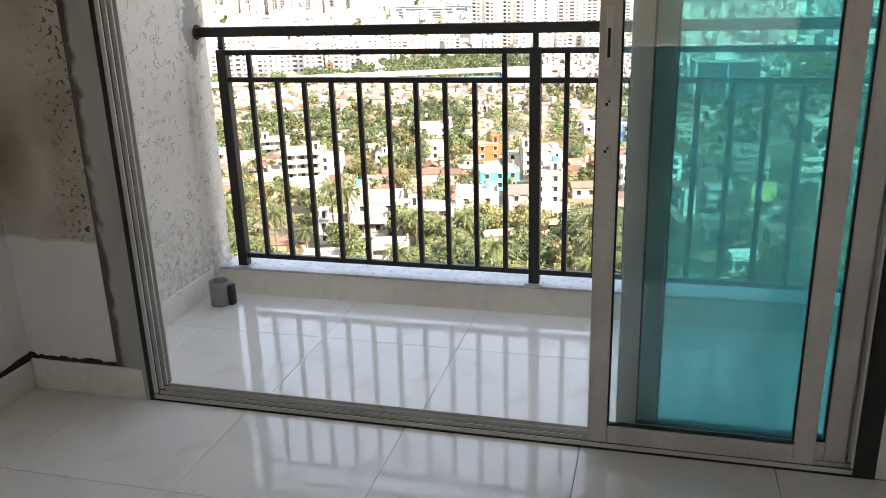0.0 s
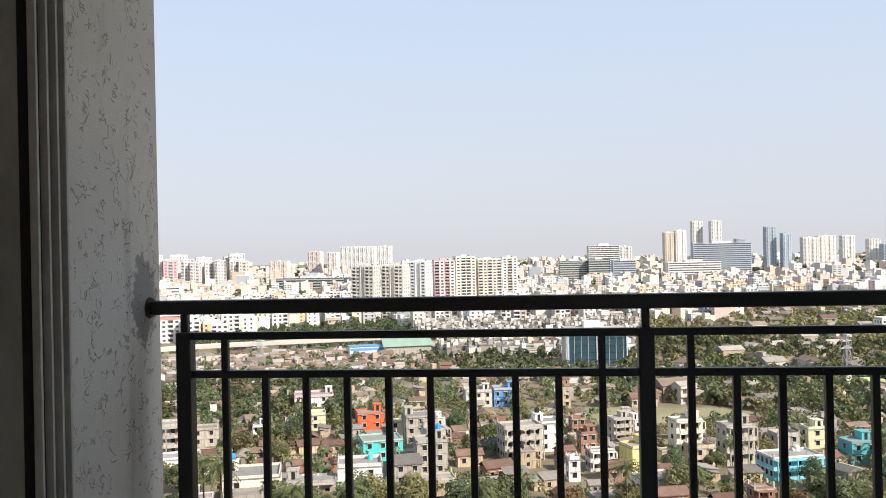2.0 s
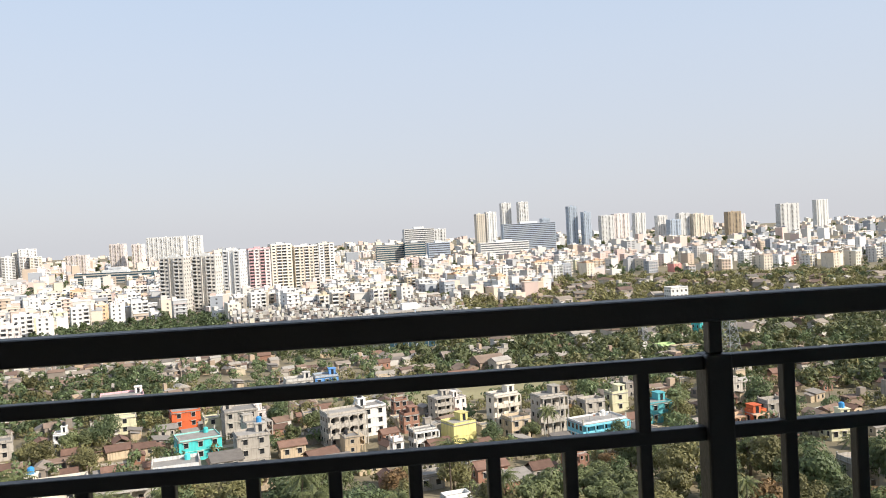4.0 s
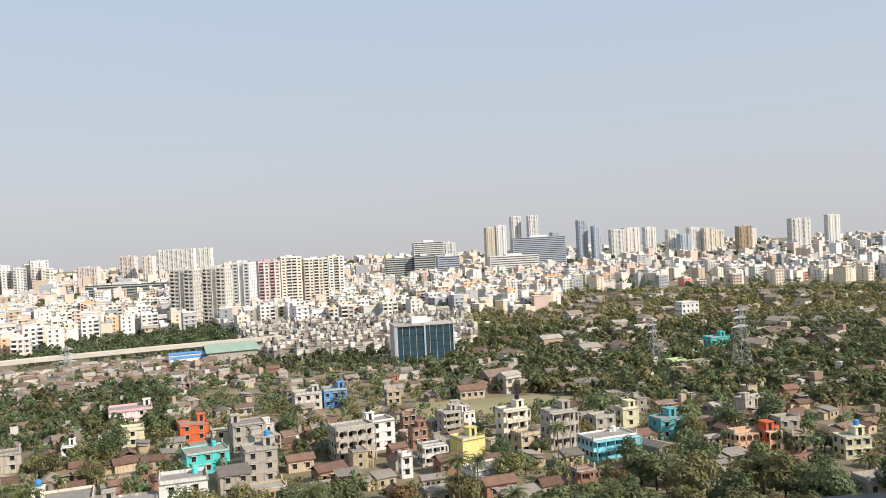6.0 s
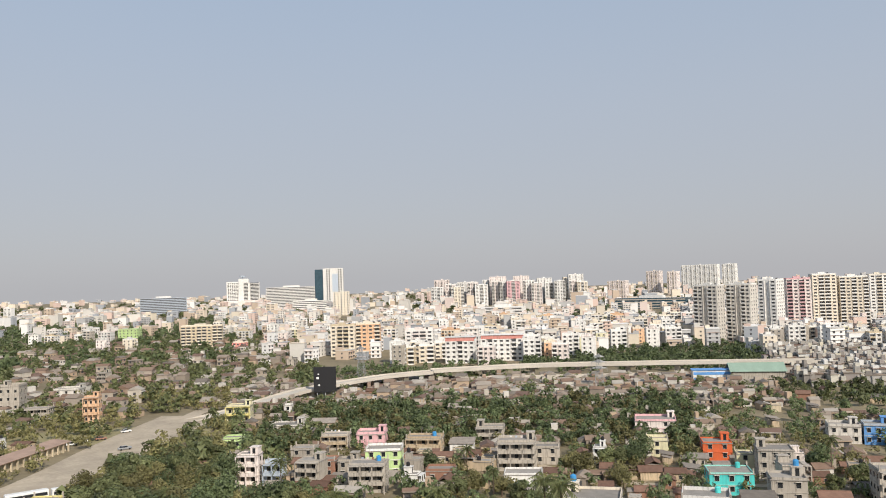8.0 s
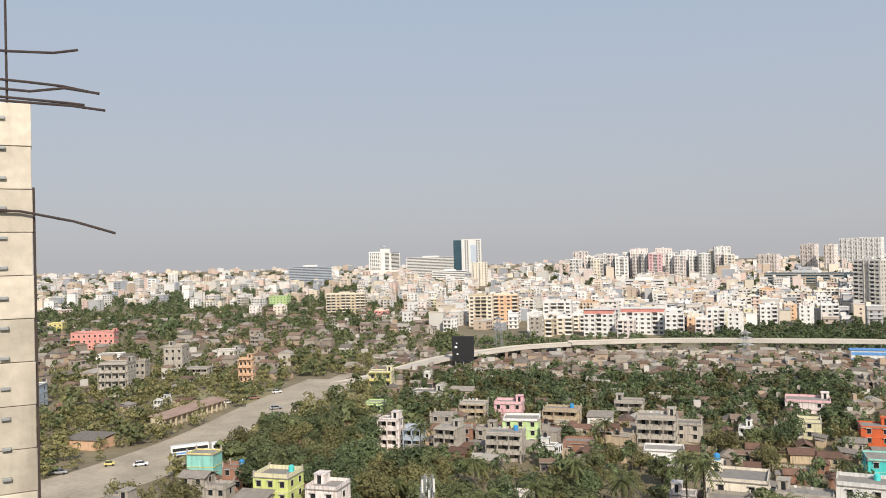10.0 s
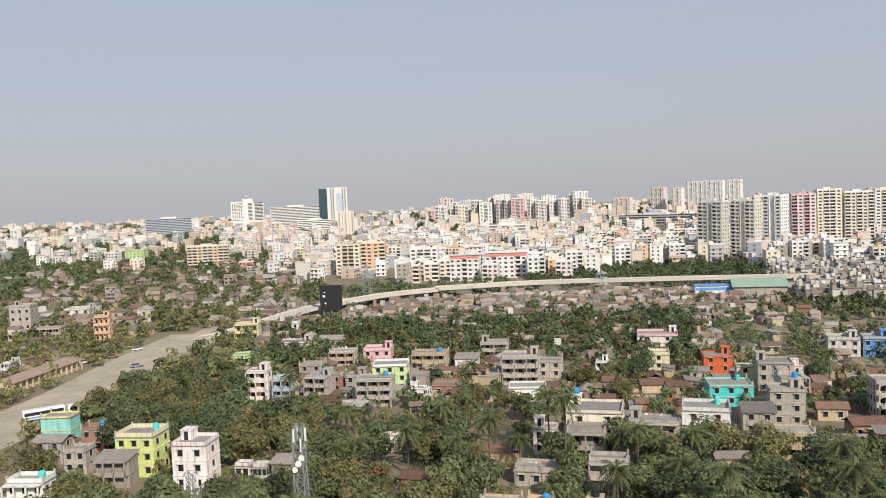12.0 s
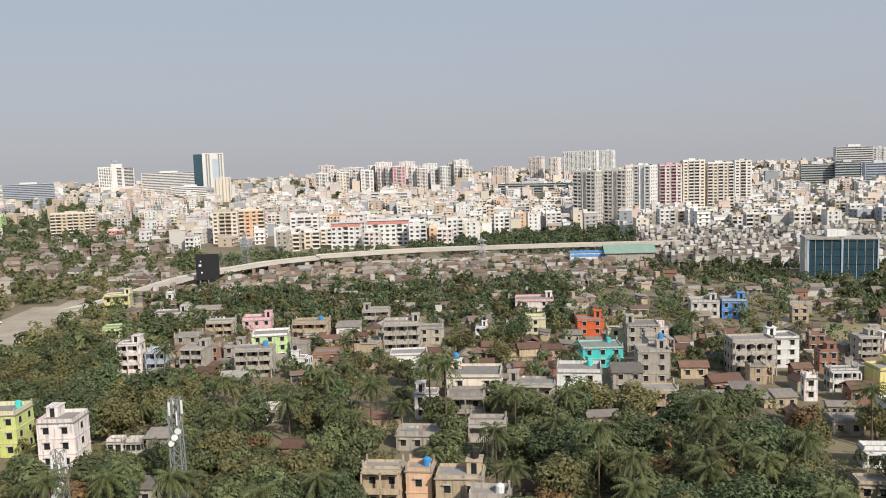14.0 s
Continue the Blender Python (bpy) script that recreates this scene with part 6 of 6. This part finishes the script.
# ---------------------------------------------------------------- the rest of the city, beyond counting
def city_stuff(name, n, b0, b1, r0, r1, size, heights, palette_mat, label, pitched=0.0):
    """Many plain buildings joined into one mesh, each with window bands, parapet and roof hut."""
    g = Geo()
    local = random.Random(n)
    made = 0
    for _ in range(n * 6):
        if made >= n:
            break
        b = local.uniform(b0, b1)
        r = math.sqrt(local.uniform(r0 * r0, r1 * r1))
        x, y = polar(b, r)
        if not clear_of(x, y, size * 0.5):
            continue
        made += 1
        w, d = size * local.uniform(0.7, 1.35), size * local.uniform(0.6, 1.1)
        h = local.choice(heights) * local.uniform(0.85, 1.15)
        a = radians(20 + local.choice((0, 90, 180)) + local.uniform(-14, 14))
        ca, sa = math.cos(a), math.sin(a)

        def put(x0, x1, y0, y1, z0, z1, slot):
            vs = [(x + px * ca - py * sa, y + px * sa + py * ca, GROUND + pz) for pz in (z0, z1) for py in (y0, y1) for px in (x0, x1)]
            g.add(vs, [(4, 5, 7, 6), (0, 1, 5, 4), (2, 6, 7, 3), (0, 4, 6, 2), (1, 3, 7, 5)], slot)

        put(-w / 2, w / 2, -d / 2, d / 2, 0, h, 0)
        if local.random() < pitched:
            vs = [(-w * .55, -d * .55, h), (w * .55, -d * .55, h), (w * .55, 0, h + d * .25), (-w * .55, 0, h + d * .25), (-w * .55, d * .55, h), (w * .55, d * .55, h)]
            g.add([(x + px * ca - py * sa, y + px * sa + py * ca, GROUND + pz) for px, py, pz in vs], [(0, 1, 2, 3), (3, 2, 5, 4), (0, 3, 4), (1, 5, 2)], 2)
        else:
            put(-w / 2, -w / 6, 0, d / 2, h, h + local.uniform(1.5, 3), 0)
            put(-w / 2 - .3, w / 2 + .3, -d / 2 - .3, d / 2 + .3, h - 0.3, h + 0.1, 2 if pitched else 0)
        fl = max(1, int(h / 3.1))
        if r < 1500:
            cols = max(2, int(w / 3.6))
            for f in range(fl):
                for k in range(cols):
                    u = (k + 0.5) / cols * w - w / 2
                    put(u - .8, u + .8, -d / 2 - .06, -d / 2 + .04, f * 3.1 + .8, f * 3.1 + 2.3, 1)
                put(-w / 2, w / 2, -d / 2 - .7, -d / 2, f * 3.1 + 2.55, f * 3.1 + 2.72, 0)
                for k in (-0.26, 0.26):
                    put(w / 2 - .04, w / 2 + .06, k * d - .65, k * d + .65, f * 3.1 + 1, f * 3.1 + 2.3, 1)
                put(-w / 2 - .06, -w / 2 + .04, -.7, .7, f * 3.1 + 1, f * 3.1 + 2.3, 1)
        elif r < 2600:
            for f in range(fl):
                for k in (-0.28, 0.22):
                    put(k * w - w * .15, k * w + w * .15, -d / 2 - .1, -d / 2 + .04, f * 3.1 + 1, f * 3.1 + 2.2, 1)
    return tagged(part(name, g, [palette_mat, PANE_PALE, ROOF_MIX]), label, "buildings", "", "stuff")


# far walls: the pale palette stands in for haze over the distance
PALE = mat("haze_paled_city_walls", (0.6, 0.6, 0.6), 0.9, 0.06, 0.05, 1, 0.0, palette=(
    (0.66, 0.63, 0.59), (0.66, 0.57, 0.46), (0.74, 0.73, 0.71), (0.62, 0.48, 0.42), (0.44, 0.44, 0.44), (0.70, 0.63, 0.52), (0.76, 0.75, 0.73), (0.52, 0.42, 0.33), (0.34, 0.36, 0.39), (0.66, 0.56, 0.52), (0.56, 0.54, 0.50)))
SHANTY = mat("shanty_walls", (0.4, 0.4, 0.4), 0.95, 0.12, 0.3, 2, 0.0, palette=((0.36, 0.31, 0.26), (0.46, 0.42, 0.36), (0.30, 0.22, 0.17), (0.56, 0.53, 0.48), (0.26, 0.22, 0.18), (0.42, 0.32, 0.23)))
SLUM = mat("slum_walls", (0.4, 0.4, 0.4), 0.95, 0.12, 0.3, 2, 0.0, palette=((0.58, 0.57, 0.54), (0.44, 0.42, 0.39), (0.30, 0.27, 0.25), (0.64, 0.63, 0.60), (0.24, 0.22, 0.20), (0.50, 0.48, 0.42), (0.36, 0.34, 0.31), (0.54, 0.50, 0.40)))
city_stuff("shanty_quarter", 820, -8.0, 8.0, 440, 640, 5.6, (3.2, 3.4, 5.8, 6.2, 6.6), SLUM, "dense quarter of small whitewashed cement houses", 0.06)
city_stuff("roadside_shanties", 760, -44, -7, 372, 468, 5.4, (2.2, 2.4, 2.6, 2.8, 4.6), SHANTY, "rows of brown sheet-roofed shanties below the flyover", 0.8)
city_stuff("west_shanties", 480, -67, -40, 400, 900, 7.0, (2.6, 3, 3.3, 6.0), SHANTY, "scattered low grey houses among trees", 0.8)
city_stuff("east_houses", 230, 5, 38, 300, 800, 8.5, (3.4, 3.8, 6), SHANTY, "scattered low roofs among dark trees", 0.8)
city_stuff("village_rest", 300, -44, 36, 218, 380, 5.0, (2.4, 2.6, 2.9), SHANTY, "small low outhouses between village houses", 0.8)
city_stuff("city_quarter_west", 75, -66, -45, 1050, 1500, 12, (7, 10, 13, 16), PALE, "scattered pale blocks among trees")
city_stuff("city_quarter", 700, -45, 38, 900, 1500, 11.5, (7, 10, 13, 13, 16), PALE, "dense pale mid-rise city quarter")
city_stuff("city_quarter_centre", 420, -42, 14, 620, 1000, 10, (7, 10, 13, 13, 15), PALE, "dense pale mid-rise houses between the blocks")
city_stuff("city_far", 1100, -68, 40, 1500, 2700, 17, (8, 10, 13, 13, 16, 24), PALE, "outer city buildings with haze put into their pale walls")
city_stuff("city_horizon", 1500, -70, 42, 2700, 7500, 24, (8, 10, 13, 16, 22), PALE, "buildings near the horizon with haze put into their pale walls")


# ---------------------------------------------------------------- trees
def crown_cards(r, local, radius, height, blobs, leaves, size, single=False):
    """Leaf clumps: bent four-cornered cards round several sub-crowns."""
    v, f = [], []
    for _ in range(blobs):
        a, q = local.uniform(0, 2 * math.pi), math.sqrt(local.random())
        c = Vector((math.cos(a) * q * radius * 0.72, math.sin(a) * q * radius * 0.72, height * local.uniform(0.45, 0.9) * (1.08 - 0.3 * q)))
        br = radius * local.uniform(0.32, 0.5)
        for _ in range(leaves):
            n = Vector((local.gauss(0, 1), local.gauss(0, 1), local.gauss(0.25, 0.9))).normalized()
            p = c + Vector((n.x, n.y, n.z * 0.8)) * br * local.uniform(0.84, 1.06)
            nn = (n + Vector((local.gauss(0, .3), local.gauss(0, .3), local.gauss(0.3, .3)))).normalized()
            u = nn.orthogonal().normalized()
            u.rotate(Matrix.Rotation(local.uniform(0, 6.28), 3, nn))
            w = nn.cross(u)
            s = size * local.uniform(0.55, 1.25)
            k = len(v)
            if single:
                v += [tuple(p - u * s), tuple(p + u * s * 0.6 - w * s * 0.6 - nn * s * 0.1), tuple(p + u * s * 0.7 + w * s * 0.6)]
                f.append((k, k + 1, k + 2))
                continue
            v += [tuple(p - u * s), tuple(p - w * s * 0.55 + nn * s * 0.15), tuple(p + u * s * 1.1 - nn * s * 0.2), tuple(p + w * s * 0.55 + nn * s * 0.15)]
            f += [(k, k + 1, k + 2), (k, k + 2, k + 3)]
    return v, f


def tree_meshes(seed, radius, height, leaf):
    local = random.Random(seed)
    v, f = crown_cards(1, local, radius, height, 16, 135, 0.37, True)
    crown = bpy.data.meshes.new("crown")
    crown.from_pydata(v, [], f)
    crown.materials.append(leaf)
    g = Geo()
    g.tube([(0, 0, -0.2), (0.1, 0.05, height * 0.25), (0.15, 0.2, height * 0.5)], [0.3, 0.22, 0.16], 7)
    for k in range(5):
        a = k * 1.257 + local.uniform(-.4, .4)
        e = (math.cos(a) * radius * .55, math.sin(a) * radius * .55, height * local.uniform(.6, .8))
        g.tube([(0.1, 0.08, height * (.28 + .03 * k)), (e[0] * .5, e[1] * .5, height * .52), e], [0.14, 0.09, 0.03], 5)
    return g.mesh("trunk", [BARK]), crown


def palm_meshes(seed, height):
    local = random.Random(seed)
    g = Geo()
    lean = local.uniform(-0.6, 0.6)
    path = [(lean * (s ** 2), 0.3 * lean * s, height * s) for s in (0, .25, .5, .75, 1)]
    g.tube([(x, y, z - .2) for x, y, z in path], [0.24, 0.17, 0.15, 0.14, 0.13], 7)
    trunk = g.mesh("trunk", [BARK])
    v, f = [], []
    tip = Vector(path[-1])
    for k in range(24):
        a, lift = k * 2.4 + local.uniform(-.2, .2), -0.4 + 1.5 * k / 23 + local.uniform(-.1, .1)
        way, length = Vector((math.cos(a), math.sin(a), 0)), local.uniform(2.7, 3.7)
        side = Vector((-way.y, way.x, 0))
        n = 11
        pts = [tip + way * length * s * math.cos(lift * (1 - s * .4)) + Vector((0, 0, length * (math.sin(lift) * s - 0.62 * s * s))) for s in [i / n for i in range(n + 1)]]
        for i in range(n):
            for sd in (-1, 1):
                w = 0.62 * math.sin(math.pi * (0.14 + 0.8 * i / n)) * local.uniform(0.85, 1.1)
                q = len(v)
                out = pts[i] + side * sd * w + (pts[i + 1] - pts[i]) * 1.1 + Vector((0, 0, -0.75 * w))
                v += [tuple(pts[i]), tuple(pts[i + 1]), tuple(out)]
                f.append((q, q + 1, q + 2))
    crown = bpy.data.meshes.new("fronds")
    crown.from_pydata(v, [], f)
    crown.materials.append(PALM)
    return trunk, crown


TREES = [tree_meshes(11 + i, r, h, LEAF[c]) for i, (r, h, c) in enumerate(((4.2, 8.5, 0), (3.4, 7.5, 1), (5.0, 9.5, 0), (3.0, 6.5, 2), (4.4, 8.0, 2), (3.6, 9.0, 1), (3.2, 5.5, 3)))]
PALMS = [palm_meshes(31 + i, h) for i, h in enumerate((9.5, 7.5, 11.0))]
TREE_LABEL = ("dark green broad tree with dense crown", "green leafy tree with a loose crown", "large dark spreading tree", "small olive green leafy tree", "olive green spreading tree", "tall green tree with uneven crown", "small dry brown-leaved tree")
TREE_AT = []


def tree(x, y, kind, s, local):
    trunk, crown = (PALMS[kind - 10] if kind >= 10 else TREES[kind])
    name = "palm_tree" if kind >= 10 else "tree"
    t = empty(name, pose(x, y, GROUND, 0, 0, local.uniform(0, 360)), "coconut palm with drooping green fronds" if kind >= 10 else TREE_LABEL[kind], "palm tree" if kind >= 10 else "tree", "palms in the village" if kind >= 10 else "trees in the village")
    t.scale = (s, s, s * local.uniform(0.85, 1.15))
    part("trunk", trunk, None, t)
    part("fronds" if kind >= 10 else "crown", crown, None, t)


def grove(n, b0, b1, r0, r1, palms=0.2, dry=0.05, gap=2.6, scale=(0.75, 1.25)):
    local = random.Random(int(n + r0))
    made = 0
    for _ in range(n * 30):
        if made >= n:
            return
        b, r = local.uniform(b0, b1), math.sqrt(local.uniform(r0 * r0, r1 * r1))
        x, y = polar(b, r)
        if not clear_of(x, y, 1.6) or any((x - p) ** 2 + (y - q) ** 2 < gap * gap for p, q in TREE_AT):
            continue
        if not open_front(x, y, 1.0):
            continue
        TREE_AT.append((x, y))
        c = local.random()
        kind = 10 + local.randrange(3) if c < palms else 6 if c < palms + dry else local.choice((0, 1, 1, 2, 3, 4, 4, 5))
        tree(x, y, kind, local.uniform(*scale), local)
        made += 1


# the clumps of tall palms between the houses
for k, (x, y) in enumerate(((-82, 157), (-82, 165), (-74, 159), (-67, 154), (-80, 146), (-61, 145), (-42, 130), (-38, 125), (-36, 129), (-38, 163), (-66, 110), (-74, 146), (-95, 163), (-101, 131))):
    if clear_of(x, y, 0.5):
        TREE_AT.append((x, y))
        tree(x, y, 10 + k % 3, 1.0 + 0.05 * (k % 4), random.Random(k))
grove(16, -41, -33, 112, 160, 0.2, 0.1, 2.4, (0.75, 1.1))
grove(170, -50, 12, 112, 180, 0.26, 0.07, 3.0, (0.8, 1.3))
grove(70, 10, 37, 118, 192, 0.10, 0.12, 3.2, (0.85, 1.35))
grove(40, -58, -40, 150, 215, 0.08, 0.04, 3.0, (0.9, 1.3))
grove(44, -55, -44.5, 190, 290, 0.06, 0.05, 3.2, (0.85, 1.2))
grove(80, -44, 36, 176, 262, 0.24, 0.06, 2.6, (0.6, 1.0))


def woods(name, n, b0, b1, r0, r1, label, leaf, scale=(0.7, 1.2), gap=0.3, leaves=11, size=0.85):
    """Trees too many to count, joined into one mesh of leaf clumps."""
    local = random.Random(n)
    bank = [crown_cards(1, local, 3.8, 8.0, 7, round(leaves * 1.2), size * 1.15, True) for _ in range(6)]
    bank = [(np.array(v), np.array(f)) for v, f in bank]
    vs, fs, k, made = [], [], 0, 0
    for _ in range(n * 8):
        if made >= n:
            break
        b, r = local.uniform(b0, b1), math.sqrt(local.uniform(r0 * r0, r1 * r1))
        x, y = polar(b, r)
        if not clear_of(x, y, gap) or (r < 310 and not open_front(x, y, 0.75)):
            continue
        made += 1
        v, f = bank[local.randrange(6)]
        a, s = local.uniform(0, 6.28), local.uniform(*scale)
        ca, sa = math.cos(a) * s, math.sin(a) * s
        vs.append(np.stack([x + v[:, 0] * ca - v[:, 1] * sa, y + v[:, 0] * sa + v[:, 1] * ca, GROUND + (v[:, 2] - 1.2) * s * local.uniform(0.85, 1.2)], 1))
        fs.append(f + k)
        k += len(v)
    v, f = np.concatenate(vs), np.concatenate(fs)
    me = bpy.data.meshes.new(name)
    me.vertices.add(len(v))
    me.vertices.foreach_set("co", v.ravel())
    me.loops.add(f.size)
    me.loops.foreach_set("vertex_index", f.ravel())
    me.polygons.add(len(f))
    me.polygons.foreach_set("loop_start", np.arange(0, f.size, 3))
    me.update(calc_edges=True)
    me.materials.append(leaf)
    return tagged(new(name, me), label, "trees", "", "stuff")


woods("near_undergrowth", 1500, -66, 38, 98, 185, "thick green undergrowth and bushes", LEAF[1], (0.26, 0.56), -1.2, 13, 0.5)
woods("village_bushes", 1300, -66, 38, 180, 340, "bushes and small trees between village houses", LEAF[2], (0.35, 0.75), 0.1, 10, 0.68)
woods("village_trees", 520, -44, 38, 190, 400, "trees between village houses", LEAF[0], (0.6, 1.0), 0.3, 14, 0.7)
woods("tree_belt", 420, -42, -13, 285, 385, "dense belt of trees before the flyover", LEAF[0], (0.6, 1.05), 0.5, 13, 0.75)
woods("tree_belt_light", 260, -42, -13, 280, 390, "lighter trees in the belt before the flyover", LEAF[2], (0.5, 0.95), 0.5, 13, 0.75)
# eastern woods take lighter leaf colours farther out, in place of haze
woods("east_woods", 1300, 4.5, 40, 285, 540, "dense dark woods dotted with roofs", LEAF[1], (0.6, 1.2), 0.6, 10, 0.9)
woods("east_light_woods", 620, 4.5, 40, 285, 580, "lighter olive trees among roofs", LEAF[2], (0.5, 1.1), 0.6, 10, 0.9)
woods("east_far_woods", 1500, 6.5, 40, 500, 840, "dense dark woods reaching to the city", LEAF[2], (0.7, 1.2), 0.6, 7, 1.1)
woods("west_woods", 1500, -70, -38, 230, 1000, "trees scattered among low houses", LEAF[1], (0.7, 1.2), 0.4, 8, 1.0)
woods("middle_woods", 420, -24, -8, 500, 660, "green trees behind the flyover", LEAF[0], (0.6, 1.0), 0.4, 8, 1.0)
woods("office_trees", 130, -40, -24, 462, 560, "green trees round the office blocks", LEAF[0], (0.55, 0.95), 0.4, 9, 0.9)
woods("roadside_trees", 380, -44, -7, 370, 470, "trees among the roadside shanties", LEAF[1], (0.45, 0.85), 0.3, 10, 0.8)
woods("west_near_woods", 520, -70, -44, 230, 480, "trees and bushes west of the road", LEAF[2], (0.5, 1.05), 0.3, 12, 0.75)
woods("shanty_trees", 420, -8, 5, 380, 610, "trees among shanty roofs", LEAF[1], (0.6, 1.0), 0.3, 8, 1.0)
woods("city_trees", 1000, -66, 38, 640, 1500, "trees among the apartment houses", LEAF[0], (0.8, 1.4), 0.4, 5, 1.3)
woods("west_city_trees", 700, -68, -44, 640, 1600, "trees among scattered western blocks", LEAF[0], (0.9, 1.5), 0.3, 5, 1.3)
woods("far_trees", 900, -68, 40, 1500, 3600, "far bluish green trees of the outer city", LEAF[1], (1.2, 2.2), 0.5, 5, 2.0)


# ---------------------------------------------------------------- floor tiles
def tiles(name, x0, x1, y0, y1, jx, jy, material, parent):
    """Square tiles 0.6 m apart on joints through jx, jy, cut at the edges."""
    size, gap, cache = 0.6, 0.0018, {}
    kx = range(math.floor((x0 - jx) / size), math.ceil((x1 - jx) / size))
    ky = range(math.floor((y0 - jy) / size), math.ceil((y1 - jy) / size))
    for i in kx:
        for j in ky:
            a0, a1 = max(x0, jx + i * size) + gap / 2, min(x1, jx + (i + 1) * size) - gap / 2
            b0, b1 = max(y0, jy + j * size) + gap / 2, min(y1, jy + (j + 1) * size) - gap / 2
            if a1 - a0 < 0.01 or b1 - b0 < 0.01:
                continue
            key = (round(a1 - a0, 3), round(b1 - b0, 3))
            if key not in cache:
                w, d = (a1 - a0) / 2, (b1 - b0) / 2
                bm = block(-w, w, -d, d, -0.01, 0.0)
                bmesh.ops.bevel(bm, geom=[e for e in bm.edges if all(v.co.z > -0.001 for v in e.verts)], offset=0.0012, segments=1, affect="EDGES")
                me = bpy.data.meshes.new("tile")
                bm.to_mesh(me)
                bm.free()
                me.materials.append(material)
                cache[key] = me
            ob = new("tile", cache[key])
            ob.parent = parent
            ob.matrix_local = pose((a0 + a1) / 2, (b0 + b1) / 2, 0.0)


tiles("tile", LEFT, RIGHT, BACK, -0.005, 0.39, -0.515, TILE_IN, bpy.data.objects["floor"])
tiles("tile", BAL_L, BAL_R, 0.108, KERB_IN, 0.418, 0.65, TILE_OUT, bpy.data.objects["balcony_floor"])
